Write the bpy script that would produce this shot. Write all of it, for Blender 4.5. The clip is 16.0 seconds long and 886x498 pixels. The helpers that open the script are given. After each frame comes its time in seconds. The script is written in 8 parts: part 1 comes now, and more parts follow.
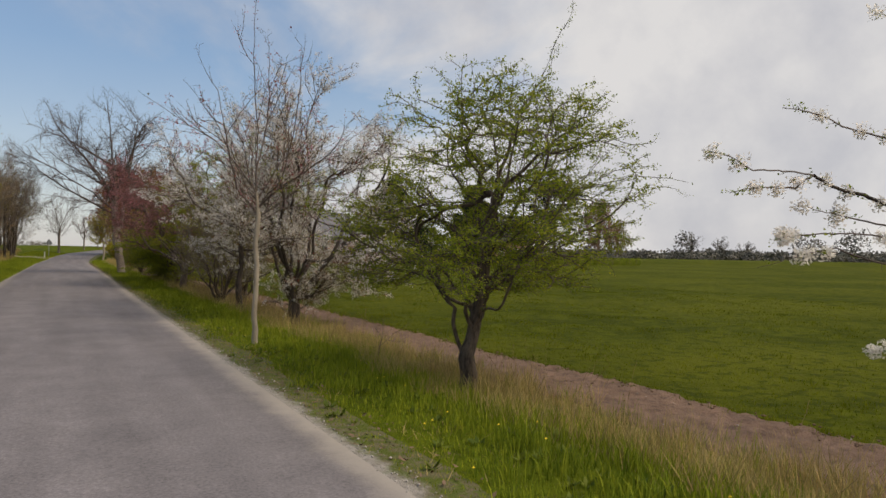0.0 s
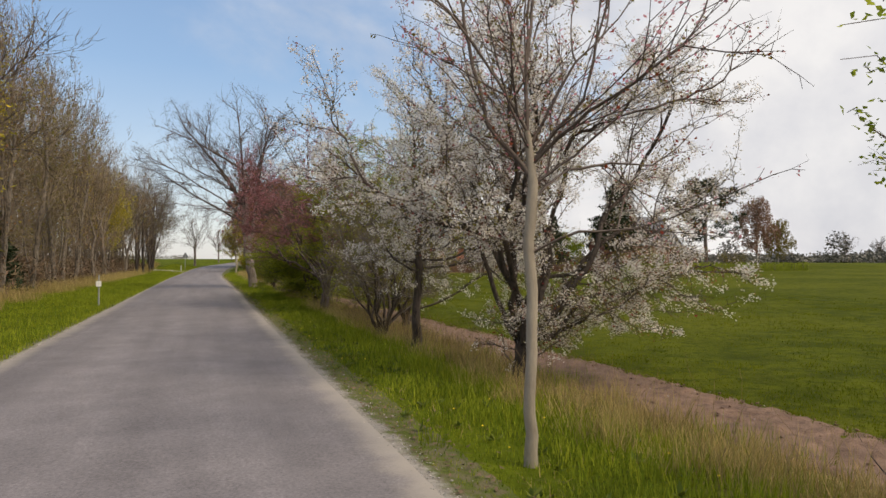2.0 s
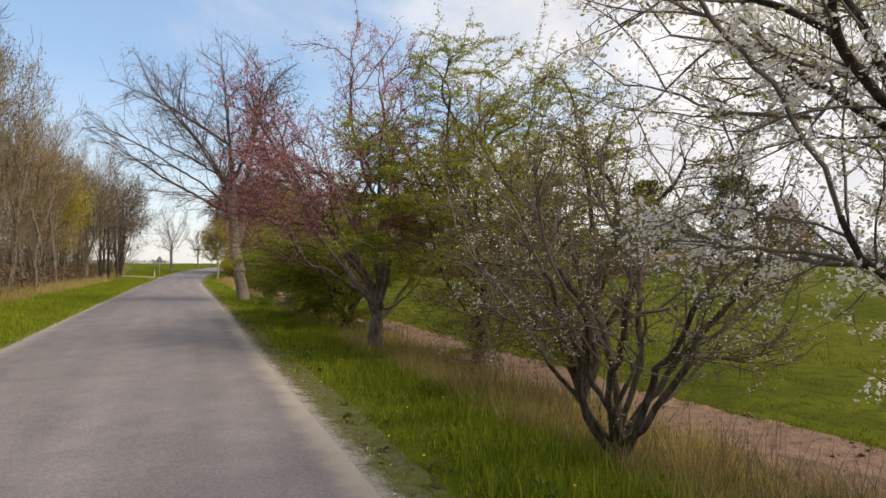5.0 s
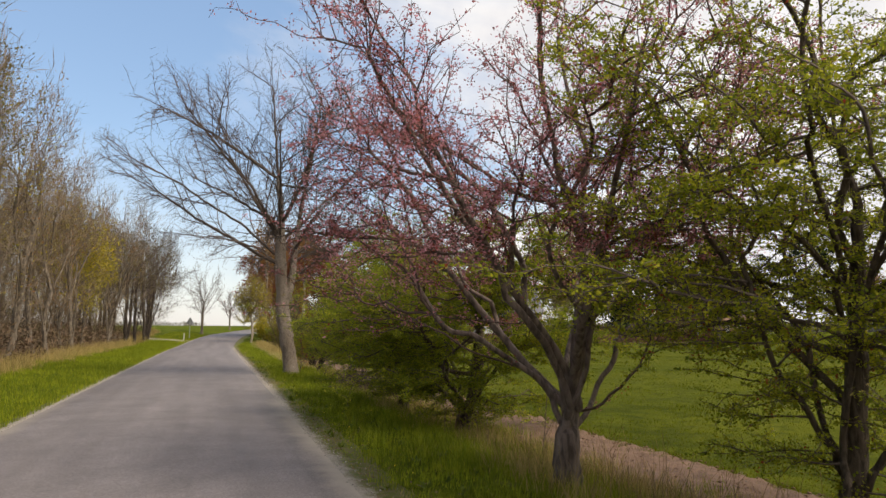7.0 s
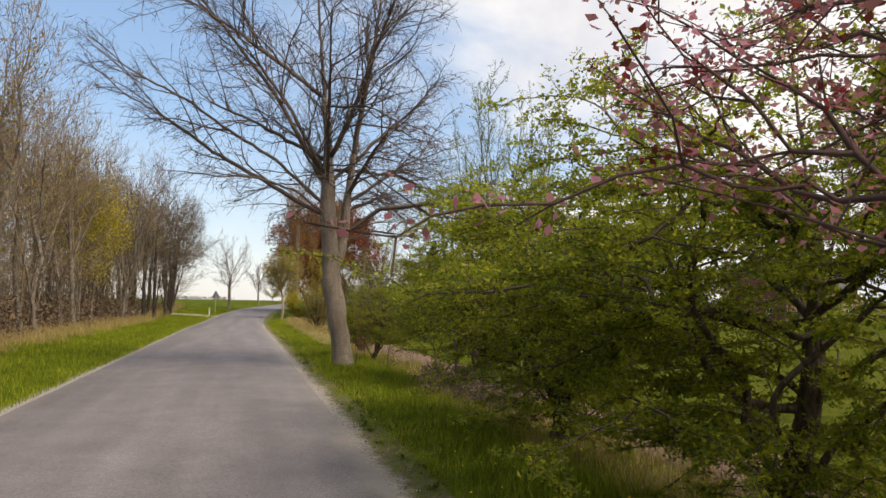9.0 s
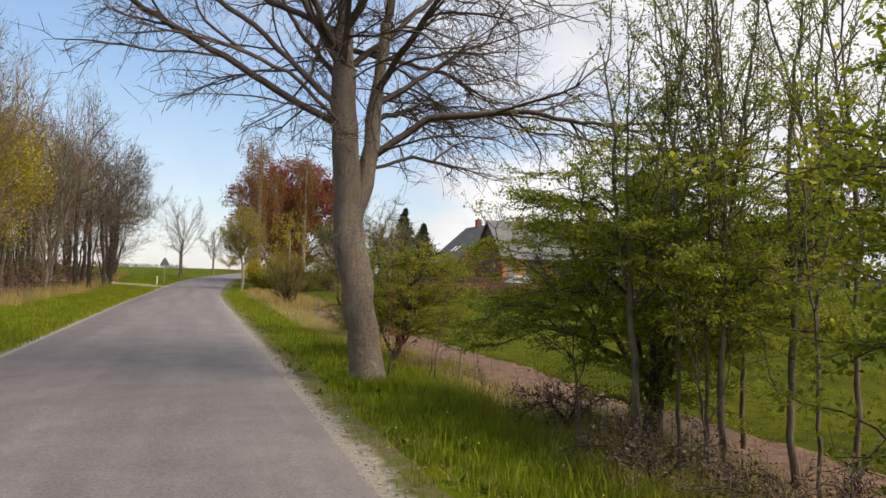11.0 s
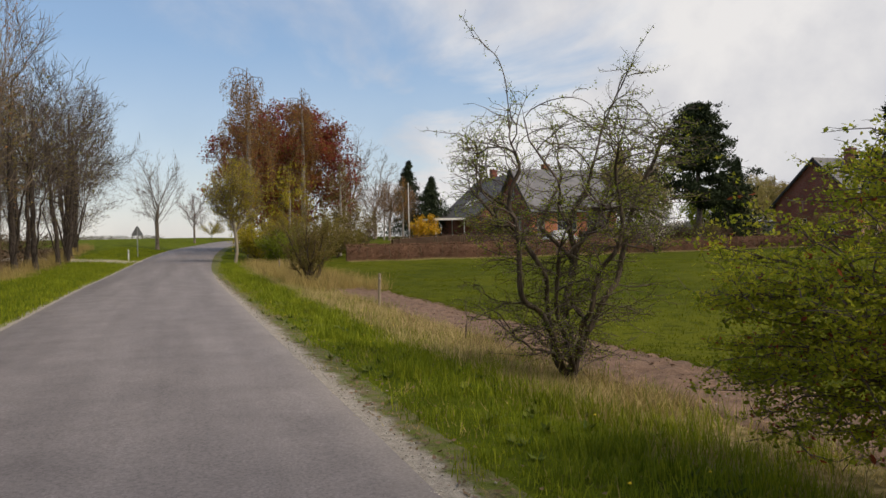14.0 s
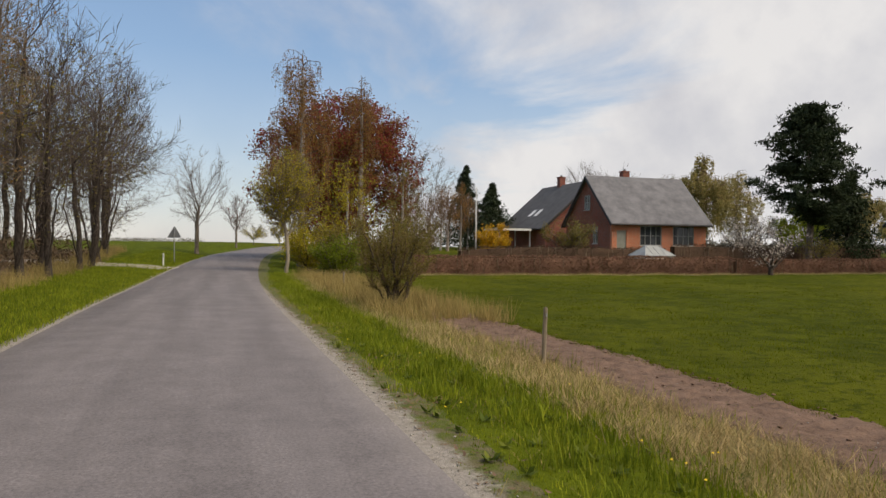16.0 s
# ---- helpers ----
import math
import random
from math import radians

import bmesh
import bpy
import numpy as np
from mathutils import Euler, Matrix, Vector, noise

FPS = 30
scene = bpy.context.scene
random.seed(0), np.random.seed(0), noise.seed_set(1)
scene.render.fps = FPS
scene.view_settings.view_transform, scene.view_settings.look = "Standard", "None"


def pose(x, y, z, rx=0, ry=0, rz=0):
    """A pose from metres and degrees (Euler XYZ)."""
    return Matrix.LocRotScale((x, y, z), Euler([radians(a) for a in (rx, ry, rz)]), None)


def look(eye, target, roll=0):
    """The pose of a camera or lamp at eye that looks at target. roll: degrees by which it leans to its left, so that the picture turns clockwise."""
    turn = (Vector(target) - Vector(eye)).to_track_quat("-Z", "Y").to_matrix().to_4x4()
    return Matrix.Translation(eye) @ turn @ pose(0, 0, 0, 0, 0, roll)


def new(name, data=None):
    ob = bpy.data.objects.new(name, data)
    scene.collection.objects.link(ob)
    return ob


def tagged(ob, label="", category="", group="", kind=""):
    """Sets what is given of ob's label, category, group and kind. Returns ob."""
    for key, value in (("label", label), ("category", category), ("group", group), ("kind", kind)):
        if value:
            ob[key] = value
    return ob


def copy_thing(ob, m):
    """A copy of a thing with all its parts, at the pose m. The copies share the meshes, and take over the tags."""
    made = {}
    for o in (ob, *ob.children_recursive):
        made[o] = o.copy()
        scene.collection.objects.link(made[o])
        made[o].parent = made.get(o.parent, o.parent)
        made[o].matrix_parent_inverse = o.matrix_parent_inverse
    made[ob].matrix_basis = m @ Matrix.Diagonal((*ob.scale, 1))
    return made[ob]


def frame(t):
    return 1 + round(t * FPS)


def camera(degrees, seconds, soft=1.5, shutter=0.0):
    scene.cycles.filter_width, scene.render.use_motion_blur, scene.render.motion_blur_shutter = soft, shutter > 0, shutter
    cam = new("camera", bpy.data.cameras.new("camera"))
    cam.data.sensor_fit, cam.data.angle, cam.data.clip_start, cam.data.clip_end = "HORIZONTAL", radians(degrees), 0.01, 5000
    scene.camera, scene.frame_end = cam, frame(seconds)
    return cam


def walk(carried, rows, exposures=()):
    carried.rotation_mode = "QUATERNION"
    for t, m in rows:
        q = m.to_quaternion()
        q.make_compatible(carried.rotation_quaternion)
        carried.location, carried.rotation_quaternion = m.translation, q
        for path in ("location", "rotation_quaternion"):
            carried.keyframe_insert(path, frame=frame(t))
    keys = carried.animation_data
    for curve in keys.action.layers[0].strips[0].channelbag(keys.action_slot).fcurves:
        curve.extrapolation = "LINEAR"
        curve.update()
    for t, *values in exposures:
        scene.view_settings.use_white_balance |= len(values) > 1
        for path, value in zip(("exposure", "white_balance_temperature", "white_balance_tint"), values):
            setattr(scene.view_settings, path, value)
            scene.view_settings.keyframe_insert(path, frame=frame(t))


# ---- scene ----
cam = camera(65.54, 16.0)
PATH = [
    (0.0, -0.607, 0.000, 1.653, 90.37, -0.88, -28.77),
    (0.5, -0.418, 1.894, 1.647, 89.84, 0.61, -26.84),
    (1.0, -0.355, 3.861, 1.650, 90.00, 0.33, -22.29),
    (1.5, -0.203, 5.762, 1.648, 91.10, 0.25, -19.75),
    (2.0, -0.076, 7.635, 1.642, 90.97, 0.04, -19.12),
    (2.5, 0.064, 9.477, 1.633, 90.83, -1.82, -19.48),
    (3.0, 0.206, 11.281, 1.635, 90.69, 0.74, -19.15),
    (3.5, 0.278, 13.036, 1.634, 91.00, -0.26, -20.64),
    (4.0, 0.294, 14.753, 1.635, 90.79, 1.00, -21.41),
    (4.2, 0.275, 15.441, 1.638, 90.81, 0.84, -21.27),
    (6.3, 0.088, 22.723, 1.650, 95.09, -0.49, -19.63),
    (6.5, 0.078, 23.425, 1.651, 96.00, -0.37, -19.22),
    (7.0, 0.047, 25.203, 1.659, 96.58, -0.18, -18.29),
    (7.5, 0.069, 27.001, 1.663, 98.00, -2.00, -18.77),
    (8.0, 0.144, 28.821, 1.660, 97.43, 1.51, -17.16),
    (8.5, 0.147, 30.705, 1.663, 94.93, -1.22, -15.63),
    (8.7, 0.161, 31.455, 1.659, 94.71, -0.95, -15.68),
    (10.8, 0.173, 39.433, 1.653, 92.57, -1.04, -19.79),
    (11.0, 0.166, 40.205, 1.651, 92.24, -1.24, -19.73),
    (11.5, 0.156, 42.168, 1.647, 91.08, -1.98, -19.13),
    (12.0, 0.143, 44.146, 1.649, 90.22, 0.61, -18.77),
    (12.5, 0.074, 46.110, 1.641, 89.50, -1.43, -19.35),
    (13.0, 0.049, 48.019, 1.642, 88.72, 1.35, -18.63),
    (13.5, 0.006, 49.912, 1.643, 89.11, -0.30, -20.03),
    (14.0, -0.021, 51.801, 1.642, 88.86, 1.14, -21.37),
    (14.5, -0.058, 53.719, 1.649, 88.49, -0.45, -20.93),
    (15.0, -0.091, 55.656, 1.645, 89.11, 0.88, -20.83),
    (15.5, -0.075, 57.598, 1.633, 89.84, 0.24, -19.93),
    (16.0, -0.098, 59.568, 1.640, 89.80, -0.52, -18.43),
]
walk(cam, [(t, pose(*p)) for t, *p in PATH], exposures=((0.0, -0.31, 6600, 12.0), (1.5, -0.05, 6600, 12.0), (3.0, 0.16, 6600, 12.0), (4.0, 0.36, 6600, 12.0), (6.5, 0.04, 6750, 12.0), (7.0, 0.24, 6750, 12.0), (8.0, 0.36, 6750, 12.0), (8.5, 0.33, 6750, 12.0), (11.0, 0.22, 6600, 12.0), (11.5, 0.22, 6600, 12.0), (12.5, 0.06, 6600, 12.0), (13.5, -0.08, 6600, 12.0), (14.5, -0.14, 6600, 12.0), (16.0, -0.16, 6600, 12.0)))
# ---------------------------------------------------------------- world, sun, exposure
SUN_AZ, SUN_EL = 138.0, 50.0          # degrees clockwise from +y, and above the horizon
sun_way = Vector((math.sin(radians(SUN_AZ)) * math.cos(radians(SUN_EL)),
                  math.cos(radians(SUN_AZ)) * math.cos(radians(SUN_EL)), math.sin(radians(SUN_EL))))
sun = new("sun", bpy.data.lights.new("sun", "SUN"))
sun.data.energy, sun.data.angle, sun.data.color = 3.2, radians(30.0), (1.0, 0.87, 0.68)
sun.matrix_world = look(sun_way * 100, (0, 0, 0))


def build_world():
    w = bpy.data.worlds.new("world")
    scene.world = w
    w.use_nodes = True
    nt = w.node_tree
    nt.nodes.clear()
    N, L = nt.nodes.new, nt.links.new
    out = N("ShaderNodeOutputWorld")
    sky = N("ShaderNodeTexSky")
    sky.sky_type, sky.sun_disc = "NISHITA", False
    sky.sun_elevation, sky.sun_rotation = radians(SUN_EL), radians(SUN_AZ)
    sky.air_density, sky.dust_density, sky.ozone_density = 1.25, 0.25, 1.2
    bg = N("ShaderNodeBackground")
    bg.inputs[1].default_value = 0.15
    L(sky.outputs[0], bg.inputs[0])
    tc = N("ShaderNodeTexCoord")
    sep = N("ShaderNodeSeparateXYZ")
    L(tc.outputs["Generated"], sep.inputs[0])

    def m(op, a, b=None, c=None):
        n = N("ShaderNodeMath")
        n.operation = op
        for i, v in enumerate((a, b, c)):
            if v is None:
                continue
            if isinstance(v, (int, float)):
                n.inputs[i].default_value = v
            else:
                L(v, n.inputs[i])
        return n.outputs[0]
    x, y, z = sep.outputs
    zz = m("ADD", m("MAXIMUM", z, 0.0), 0.12)
    comb = N("ShaderNodeCombineXYZ")
    L(m("DIVIDE", x, zz), comb.inputs[0])
    L(m("MULTIPLY", m("DIVIDE", y, zz), 0.8), comb.inputs[1])
    n1 = N("ShaderNodeTexNoise")
    n1.inputs["Scale"].default_value, n1.inputs["Detail"].default_value, n1.inputs["Roughness"].default_value = 0.75, 9.0, 0.56
    n1.inputs["Distortion"].default_value = 0.5
    L(comb.outputs[0], n1.inputs["Vector"])
    # cover grows towards the east, clear towards the north and north-west
    # southern cloud, out of view, is added to whiten the ambient light
    side = m("ADD", m("ADD", m("MULTIPLY", x, 0.60), m("MULTIPLY", y, -0.50)), 0.39)
    cover = m("ADD", n1.outputs["Fac"], m("MULTIPLY", side, 0.8))
    ramp = N("ShaderNodeMapRange")
    ramp.interpolation_type = "SMOOTHSTEP"
    for i, v in ((1, 0.46), (2, 0.72), (3, 0.0), (4, 0.96)):
        ramp.inputs[i].default_value = v
    L(cover, ramp.inputs[0])
    # haze near the horizon
    haze = N("ShaderNodeMapRange")
    for i, v in ((1, 0.0), (2, 0.26), (3, 0.50), (4, 0.0)):
        haze.inputs[i].default_value = v
    L(z, haze.inputs[0])
    fac = m("MAXIMUM", ramp.outputs[0], haze.outputs[0])
    n2 = N("ShaderNodeTexNoise")
    n2.inputs["Scale"].default_value, n2.inputs["Detail"].default_value, n2.inputs["Roughness"].default_value = 5.5, 8.0, 0.55
    L(tc.outputs["Generated"], n2.inputs["Vector"])
    cr = N("ShaderNodeValToRGB")
    cr.color_ramp.elements[0].position, cr.color_ramp.elements[0].color = 0.36, (0.74, 0.75, 0.79, 1)
    cr.color_ramp.elements[1].position, cr.color_ramp.elements[1].color = 0.62, (1.0, 0.99, 0.97, 1)
    L(n2.outputs["Fac"], cr.inputs[0])
    cb = N("ShaderNodeBackground")
    cb.inputs[1].default_value = 0.90
    L(cr.outputs[0], cb.inputs[0])
    blue_tint = N("ShaderNodeBackground")             # even blue colour mixed in to brighten and tint the sky
    blue_tint.inputs[0].default_value, blue_tint.inputs[1].default_value = (0.37, 0.61, 1.0, 1), 0.70
    thin = N("ShaderNodeMixShader")
    thin.inputs[0].default_value = 0.45
    L(bg.outputs[0], thin.inputs[1]), L(blue_tint.outputs[0], thin.inputs[2])
    mix = N("ShaderNodeMixShader")
    L(fac, mix.inputs[0]), L(thin.outputs[0], mix.inputs[1]), L(cb.outputs[0], mix.inputs[2])
    L(mix.outputs[0], out.inputs[0])


build_world()


# ---------------------------------------------------------------- materials
def material(name, base, dark=None, scale=6.0, rough=0.85, bump=0.0, bump_scale=40.0, stretch=(1, 1, 1), coords="Object",
             island=0.0, translucent=None, metal=0.0, per_object=0.0, spec=0.3):
    """A procedural surface: two colours mixed by noise at two scales, optional bump, island variation and translucency."""
    mt = bpy.data.materials.new(name)
    mt.use_nodes = True
    nt = mt.node_tree
    N, L = nt.nodes.new, nt.links.new
    bs = nt.nodes["Principled BSDF"]
    bs.inputs["Roughness"].default_value = rough
    bs.inputs["Metallic"].default_value = metal
    bs.inputs["Specular IOR Level"].default_value = spec
    dark = dark or tuple(c * 0.6 for c in base)
    tc = N("ShaderNodeTexCoord")
    mp = N("ShaderNodeMapping")
    mp.inputs["Scale"].default_value = stretch
    L(tc.outputs[coords], mp.inputs[0])
    n1 = N("ShaderNodeTexNoise")
    n1.inputs["Scale"].default_value, n1.inputs["Detail"].default_value = scale, 6.0
    n1.inputs["Roughness"].default_value = 0.65
    L(mp.outputs[0], n1.inputs["Vector"])
    mr = N("ShaderNodeMapRange")
    mr.inputs[1].default_value, mr.inputs[2].default_value = 0.33, 0.67
    L(n1.outputs["Fac"], mr.inputs[0])
    mix = N("ShaderNodeMix")
    mix.data_type = "RGBA"
    mix.inputs["A"].default_value, mix.inputs["B"].default_value = (*dark, 1), (*base, 1)
    L(mr.outputs[0], mix.inputs["Factor"])
    col = mix.outputs["Result"]
    if island or per_object:
        hs = N("ShaderNodeHueSaturation")
        src = N("ShaderNodeNewGeometry").outputs["Random Per Island"] if island else N("ShaderNodeObjectInfo").outputs["Random"]
        amount = island or per_object
        a = N("ShaderNodeMapRange")
        a.inputs[3].default_value, a.inputs[4].default_value = 1 - amount, 1 + amount
        L(src, a.inputs[0])
        L(a.outputs[0], hs.inputs["Value"])
        b = N("ShaderNodeMapRange")
        b.inputs[3].default_value, b.inputs[4].default_value = 0.5 + amount * 0.06, 0.5 - amount * 0.06
        L(src, b.inputs[0])
        L(b.outputs[0], hs.inputs["Hue"])
        L(col, hs.inputs["Color"])
        col = hs.outputs[0]
    L(col, bs.inputs["Base Color"])
    if bump:
        n2 = N("ShaderNodeTexNoise")
        n2.inputs["Scale"].default_value, n2.inputs["Detail"].default_value = bump_scale, 5.0
        L(mp.outputs[0], n2.inputs["Vector"])
        bp = N("ShaderNodeBump")
        bp.inputs["Strength"].default_value, bp.inputs["Distance"].default_value = bump, 0.03
        L(n2.outputs["Fac"], bp.inputs["Height"])
        L(bp.outputs[0], bs.inputs["Normal"])
    if translucent:
        tr = N("ShaderNodeBsdfTranslucent")
        L(col, tr.inputs[0])
        ms = N("ShaderNodeMixShader")
        ms.inputs[0].default_value = translucent
        L(bs.outputs[0], ms.inputs[1]), L(tr.outputs[0], ms.inputs[2])
        L(ms.outputs[0], nt.nodes["Material Output"].inputs[0])
    return mt


def brick_material(name, c1, c2, mortar):
    mt = material(name, c1, c2, scale=1.5, rough=0.9)
    nt = mt.node_tree
    N, L = nt.nodes.new, nt.links.new
    bs = nt.nodes["Principled BSDF"]
    tc = N("ShaderNodeTexCoord")
    sp, cb = N("ShaderNodeSeparateXYZ"), N("ShaderNodeCombineXYZ")
    L(tc.outputs["Object"], sp.inputs[0])
    ad = N("ShaderNodeMath")
    L(sp.outputs[0], ad.inputs[0]), L(sp.outputs[1], ad.inputs[1])
    L(ad.outputs[0], cb.inputs[0]), L(sp.outputs[2], cb.inputs[1])
    br = N("ShaderNodeTexBrick")
    br.inputs["Scale"].default_value = 1.0
    br.inputs["Brick Width"].default_value, br.inputs["Row Height"].default_value = 0.24, 0.067
    br.inputs["Mortar Size"].default_value = 0.008
    br.inputs["Color1"].default_value, br.inputs["Color2"].default_value = (*c1, 1), (*c2, 1)
    br.inputs["Mortar"].default_value = (*mortar, 1)
    L(cb.outputs[0], br.inputs["Vector"])
    nz = N("ShaderNodeTexNoise")
    nz.inputs["Scale"].default_value = 0.8
    L(tc.outputs["Object"], nz.inputs["Vector"])
    mx = N("ShaderNodeMix")
    mx.data_type, mx.blend_type = "RGBA", "MULTIPLY"
    mx.inputs["Factor"].default_value = 0.5
    L(br.outputs["Color"], mx.inputs["A"]), L(nz.outputs["Fac"], mx.inputs["B"])
    hs = N("ShaderNodeHueSaturation")
    hs.inputs["Value"].default_value = 1.35
    L(mx.outputs["Result"], hs.inputs["Color"])
    L(hs.outputs[0], bs.inputs["Base Color"])
    bp = N("ShaderNodeBump")
    bp.inputs["Strength"].default_value, bp.inputs["Distance"].default_value = 0.5, 0.01
    L(br.outputs["Fac"], bp.inputs["Height"])
    bp.invert = True
    L(bp.outputs[0], bs.inputs["Normal"])
    return mt


def bark_material(name, base, dark, ridge=14.0, bump=0.7, along=0.28, depth=0.45):
    mt = material(name, base, dark, scale=5.0, rough=0.95, stretch=(1, 1, 0.5))
    nt = mt.node_tree
    N, L = nt.nodes.new, nt.links.new
    tc, mp = N("ShaderNodeTexCoord"), N("ShaderNodeMapping")
    mp.inputs["Scale"].default_value = (1, 1, along)
    L(tc.outputs["Object"], mp.inputs[0])
    nz = N("ShaderNodeTexNoise")
    nz.inputs["Scale"].default_value, nz.inputs["Detail"].default_value, nz.inputs["Distortion"].default_value = ridge, 8.0, 0.25
    L(mp.outputs[0], nz.inputs["Vector"])
    bp = N("ShaderNodeBump")
    bp.inputs["Strength"].default_value, bp.inputs["Distance"].default_value = bump, 0.05
    L(nz.outputs["Fac"], bp.inputs["Height"])
    L(bp.outputs[0], nt.nodes["Principled BSDF"].inputs["Normal"])
    # dark fissures follow the same relief
    old = nt.nodes["Principled BSDF"].inputs["Base Color"].links[0].from_socket
    mr = N("ShaderNodeMapRange")
    mr.inputs[1].default_value, mr.inputs[2].default_value, mr.inputs[3].default_value = 0.38, 0.55, depth
    L(nz.outputs["Fac"], mr.inputs[0])
    mx = N("ShaderNodeMix")
    mx.data_type, mx.blend_type = "RGBA", "MULTIPLY"
    mx.inputs["Factor"].default_value = 1.0
    L(old, mx.inputs["A"]), L(mr.outputs[0], mx.inputs["B"])
    L(mx.outputs["Result"], nt.nodes["Principled BSDF"].inputs["Base Color"])
    return mt


def plated_bark(name, base, dark, lichen):
    """Bark in small plates with dark cracks between them and spots of lichen."""
    mt = material(name, base, dark, scale=2.2, rough=0.95, stretch=(1, 1, 0.5))
    nt = mt.node_tree
    N, L = nt.nodes.new, nt.links.new
    bs = nt.nodes["Principled BSDF"]
    tc, mp = N("ShaderNodeTexCoord"), N("ShaderNodeMapping")
    mp.inputs["Scale"].default_value = (1, 1, 0.5)
    L(tc.outputs["Object"], mp.inputs[0])
    warp = N("ShaderNodeTexNoise")
    warp.inputs["Scale"].default_value, warp.inputs["Detail"].default_value = 11.0, 7.0
    L(mp.outputs[0], warp.inputs["Vector"])
    mixv = N("ShaderNodeMix")
    mixv.data_type = "VECTOR"
    mixv.inputs["Factor"].default_value = 0.26
    L(mp.outputs[0], mixv.inputs["A"]), L(warp.outputs["Color"], mixv.inputs["B"])
    vor = N("ShaderNodeTexVoronoi")
    vor.feature = "DISTANCE_TO_EDGE"
    vor.inputs["Scale"].default_value = 29.0
    L(mixv.outputs["Result"], vor.inputs["Vector"])
    grain = N("ShaderNodeTexNoise")
    grain.inputs["Scale"].default_value, grain.inputs["Detail"].default_value, grain.inputs["Roughness"].default_value = 70.0, 5.0, 0.7
    L(tc.outputs["Object"], grain.inputs["Vector"])
    rough_edge = N("ShaderNodeMath")
    rough_edge.operation = "MULTIPLY_ADD"
    rough_edge.inputs[1].default_value = 0.3
    L(grain.outputs["Fac"], rough_edge.inputs[0]), L(vor.outputs["Distance"], rough_edge.inputs[2])
    crack = N("ShaderNodeMapRange")
    for k, v in ((1, 0.12), (2, 0.30), (3, 0.62), (4, 1.10)):
        crack.inputs[k].default_value = v
    L(rough_edge.outputs[0], crack.inputs[0])
    spots = N("ShaderNodeTexNoise")
    spots.inputs["Scale"].default_value, spots.inputs["Detail"].default_value = 4.5, 8.0
    L(tc.outputs["Object"], spots.inputs["Vector"])
    sm = N("ShaderNodeMapRange")
    for k, v in ((1, 0.60), (2, 0.70), (3, 0.0), (4, 0.6)):
        sm.inputs[k].default_value = v
    L(spots.outputs["Fac"], sm.inputs[0])
    old = bs.inputs["Base Color"].links[0].from_socket
    m1 = N("ShaderNodeMix")
    m1.data_type = "RGBA"
    m1.inputs["B"].default_value = (*lichen, 1)
    L(sm.outputs[0], m1.inputs["Factor"]), L(old, m1.inputs["A"])
    m2 = N("ShaderNodeMix")
    m2.data_type, m2.blend_type = "RGBA", "MULTIPLY"
    m2.inputs["Factor"].default_value = 1.0
    L(m1.outputs["Result"], m2.inputs["A"]), L(crack.outputs[0], m2.inputs["B"])
    L(m2.outputs["Result"], bs.inputs["Base Color"])
    hsum = N("ShaderNodeMath")
    hsum.operation = "MULTIPLY_ADD"
    hsum.inputs[1].default_value = 0.5
    L(grain.outputs["Fac"], hsum.inputs[0]), L(crack.outputs[0], hsum.inputs[2])
    bp = N("ShaderNodeBump")
    bp.inputs["Strength"].default_value, bp.inputs["Distance"].default_value = 1.0, 0.05
    L(hsum.outputs[0], bp.inputs["Height"])
    L(bp.outputs[0], bs.inputs["Normal"])
    return mt


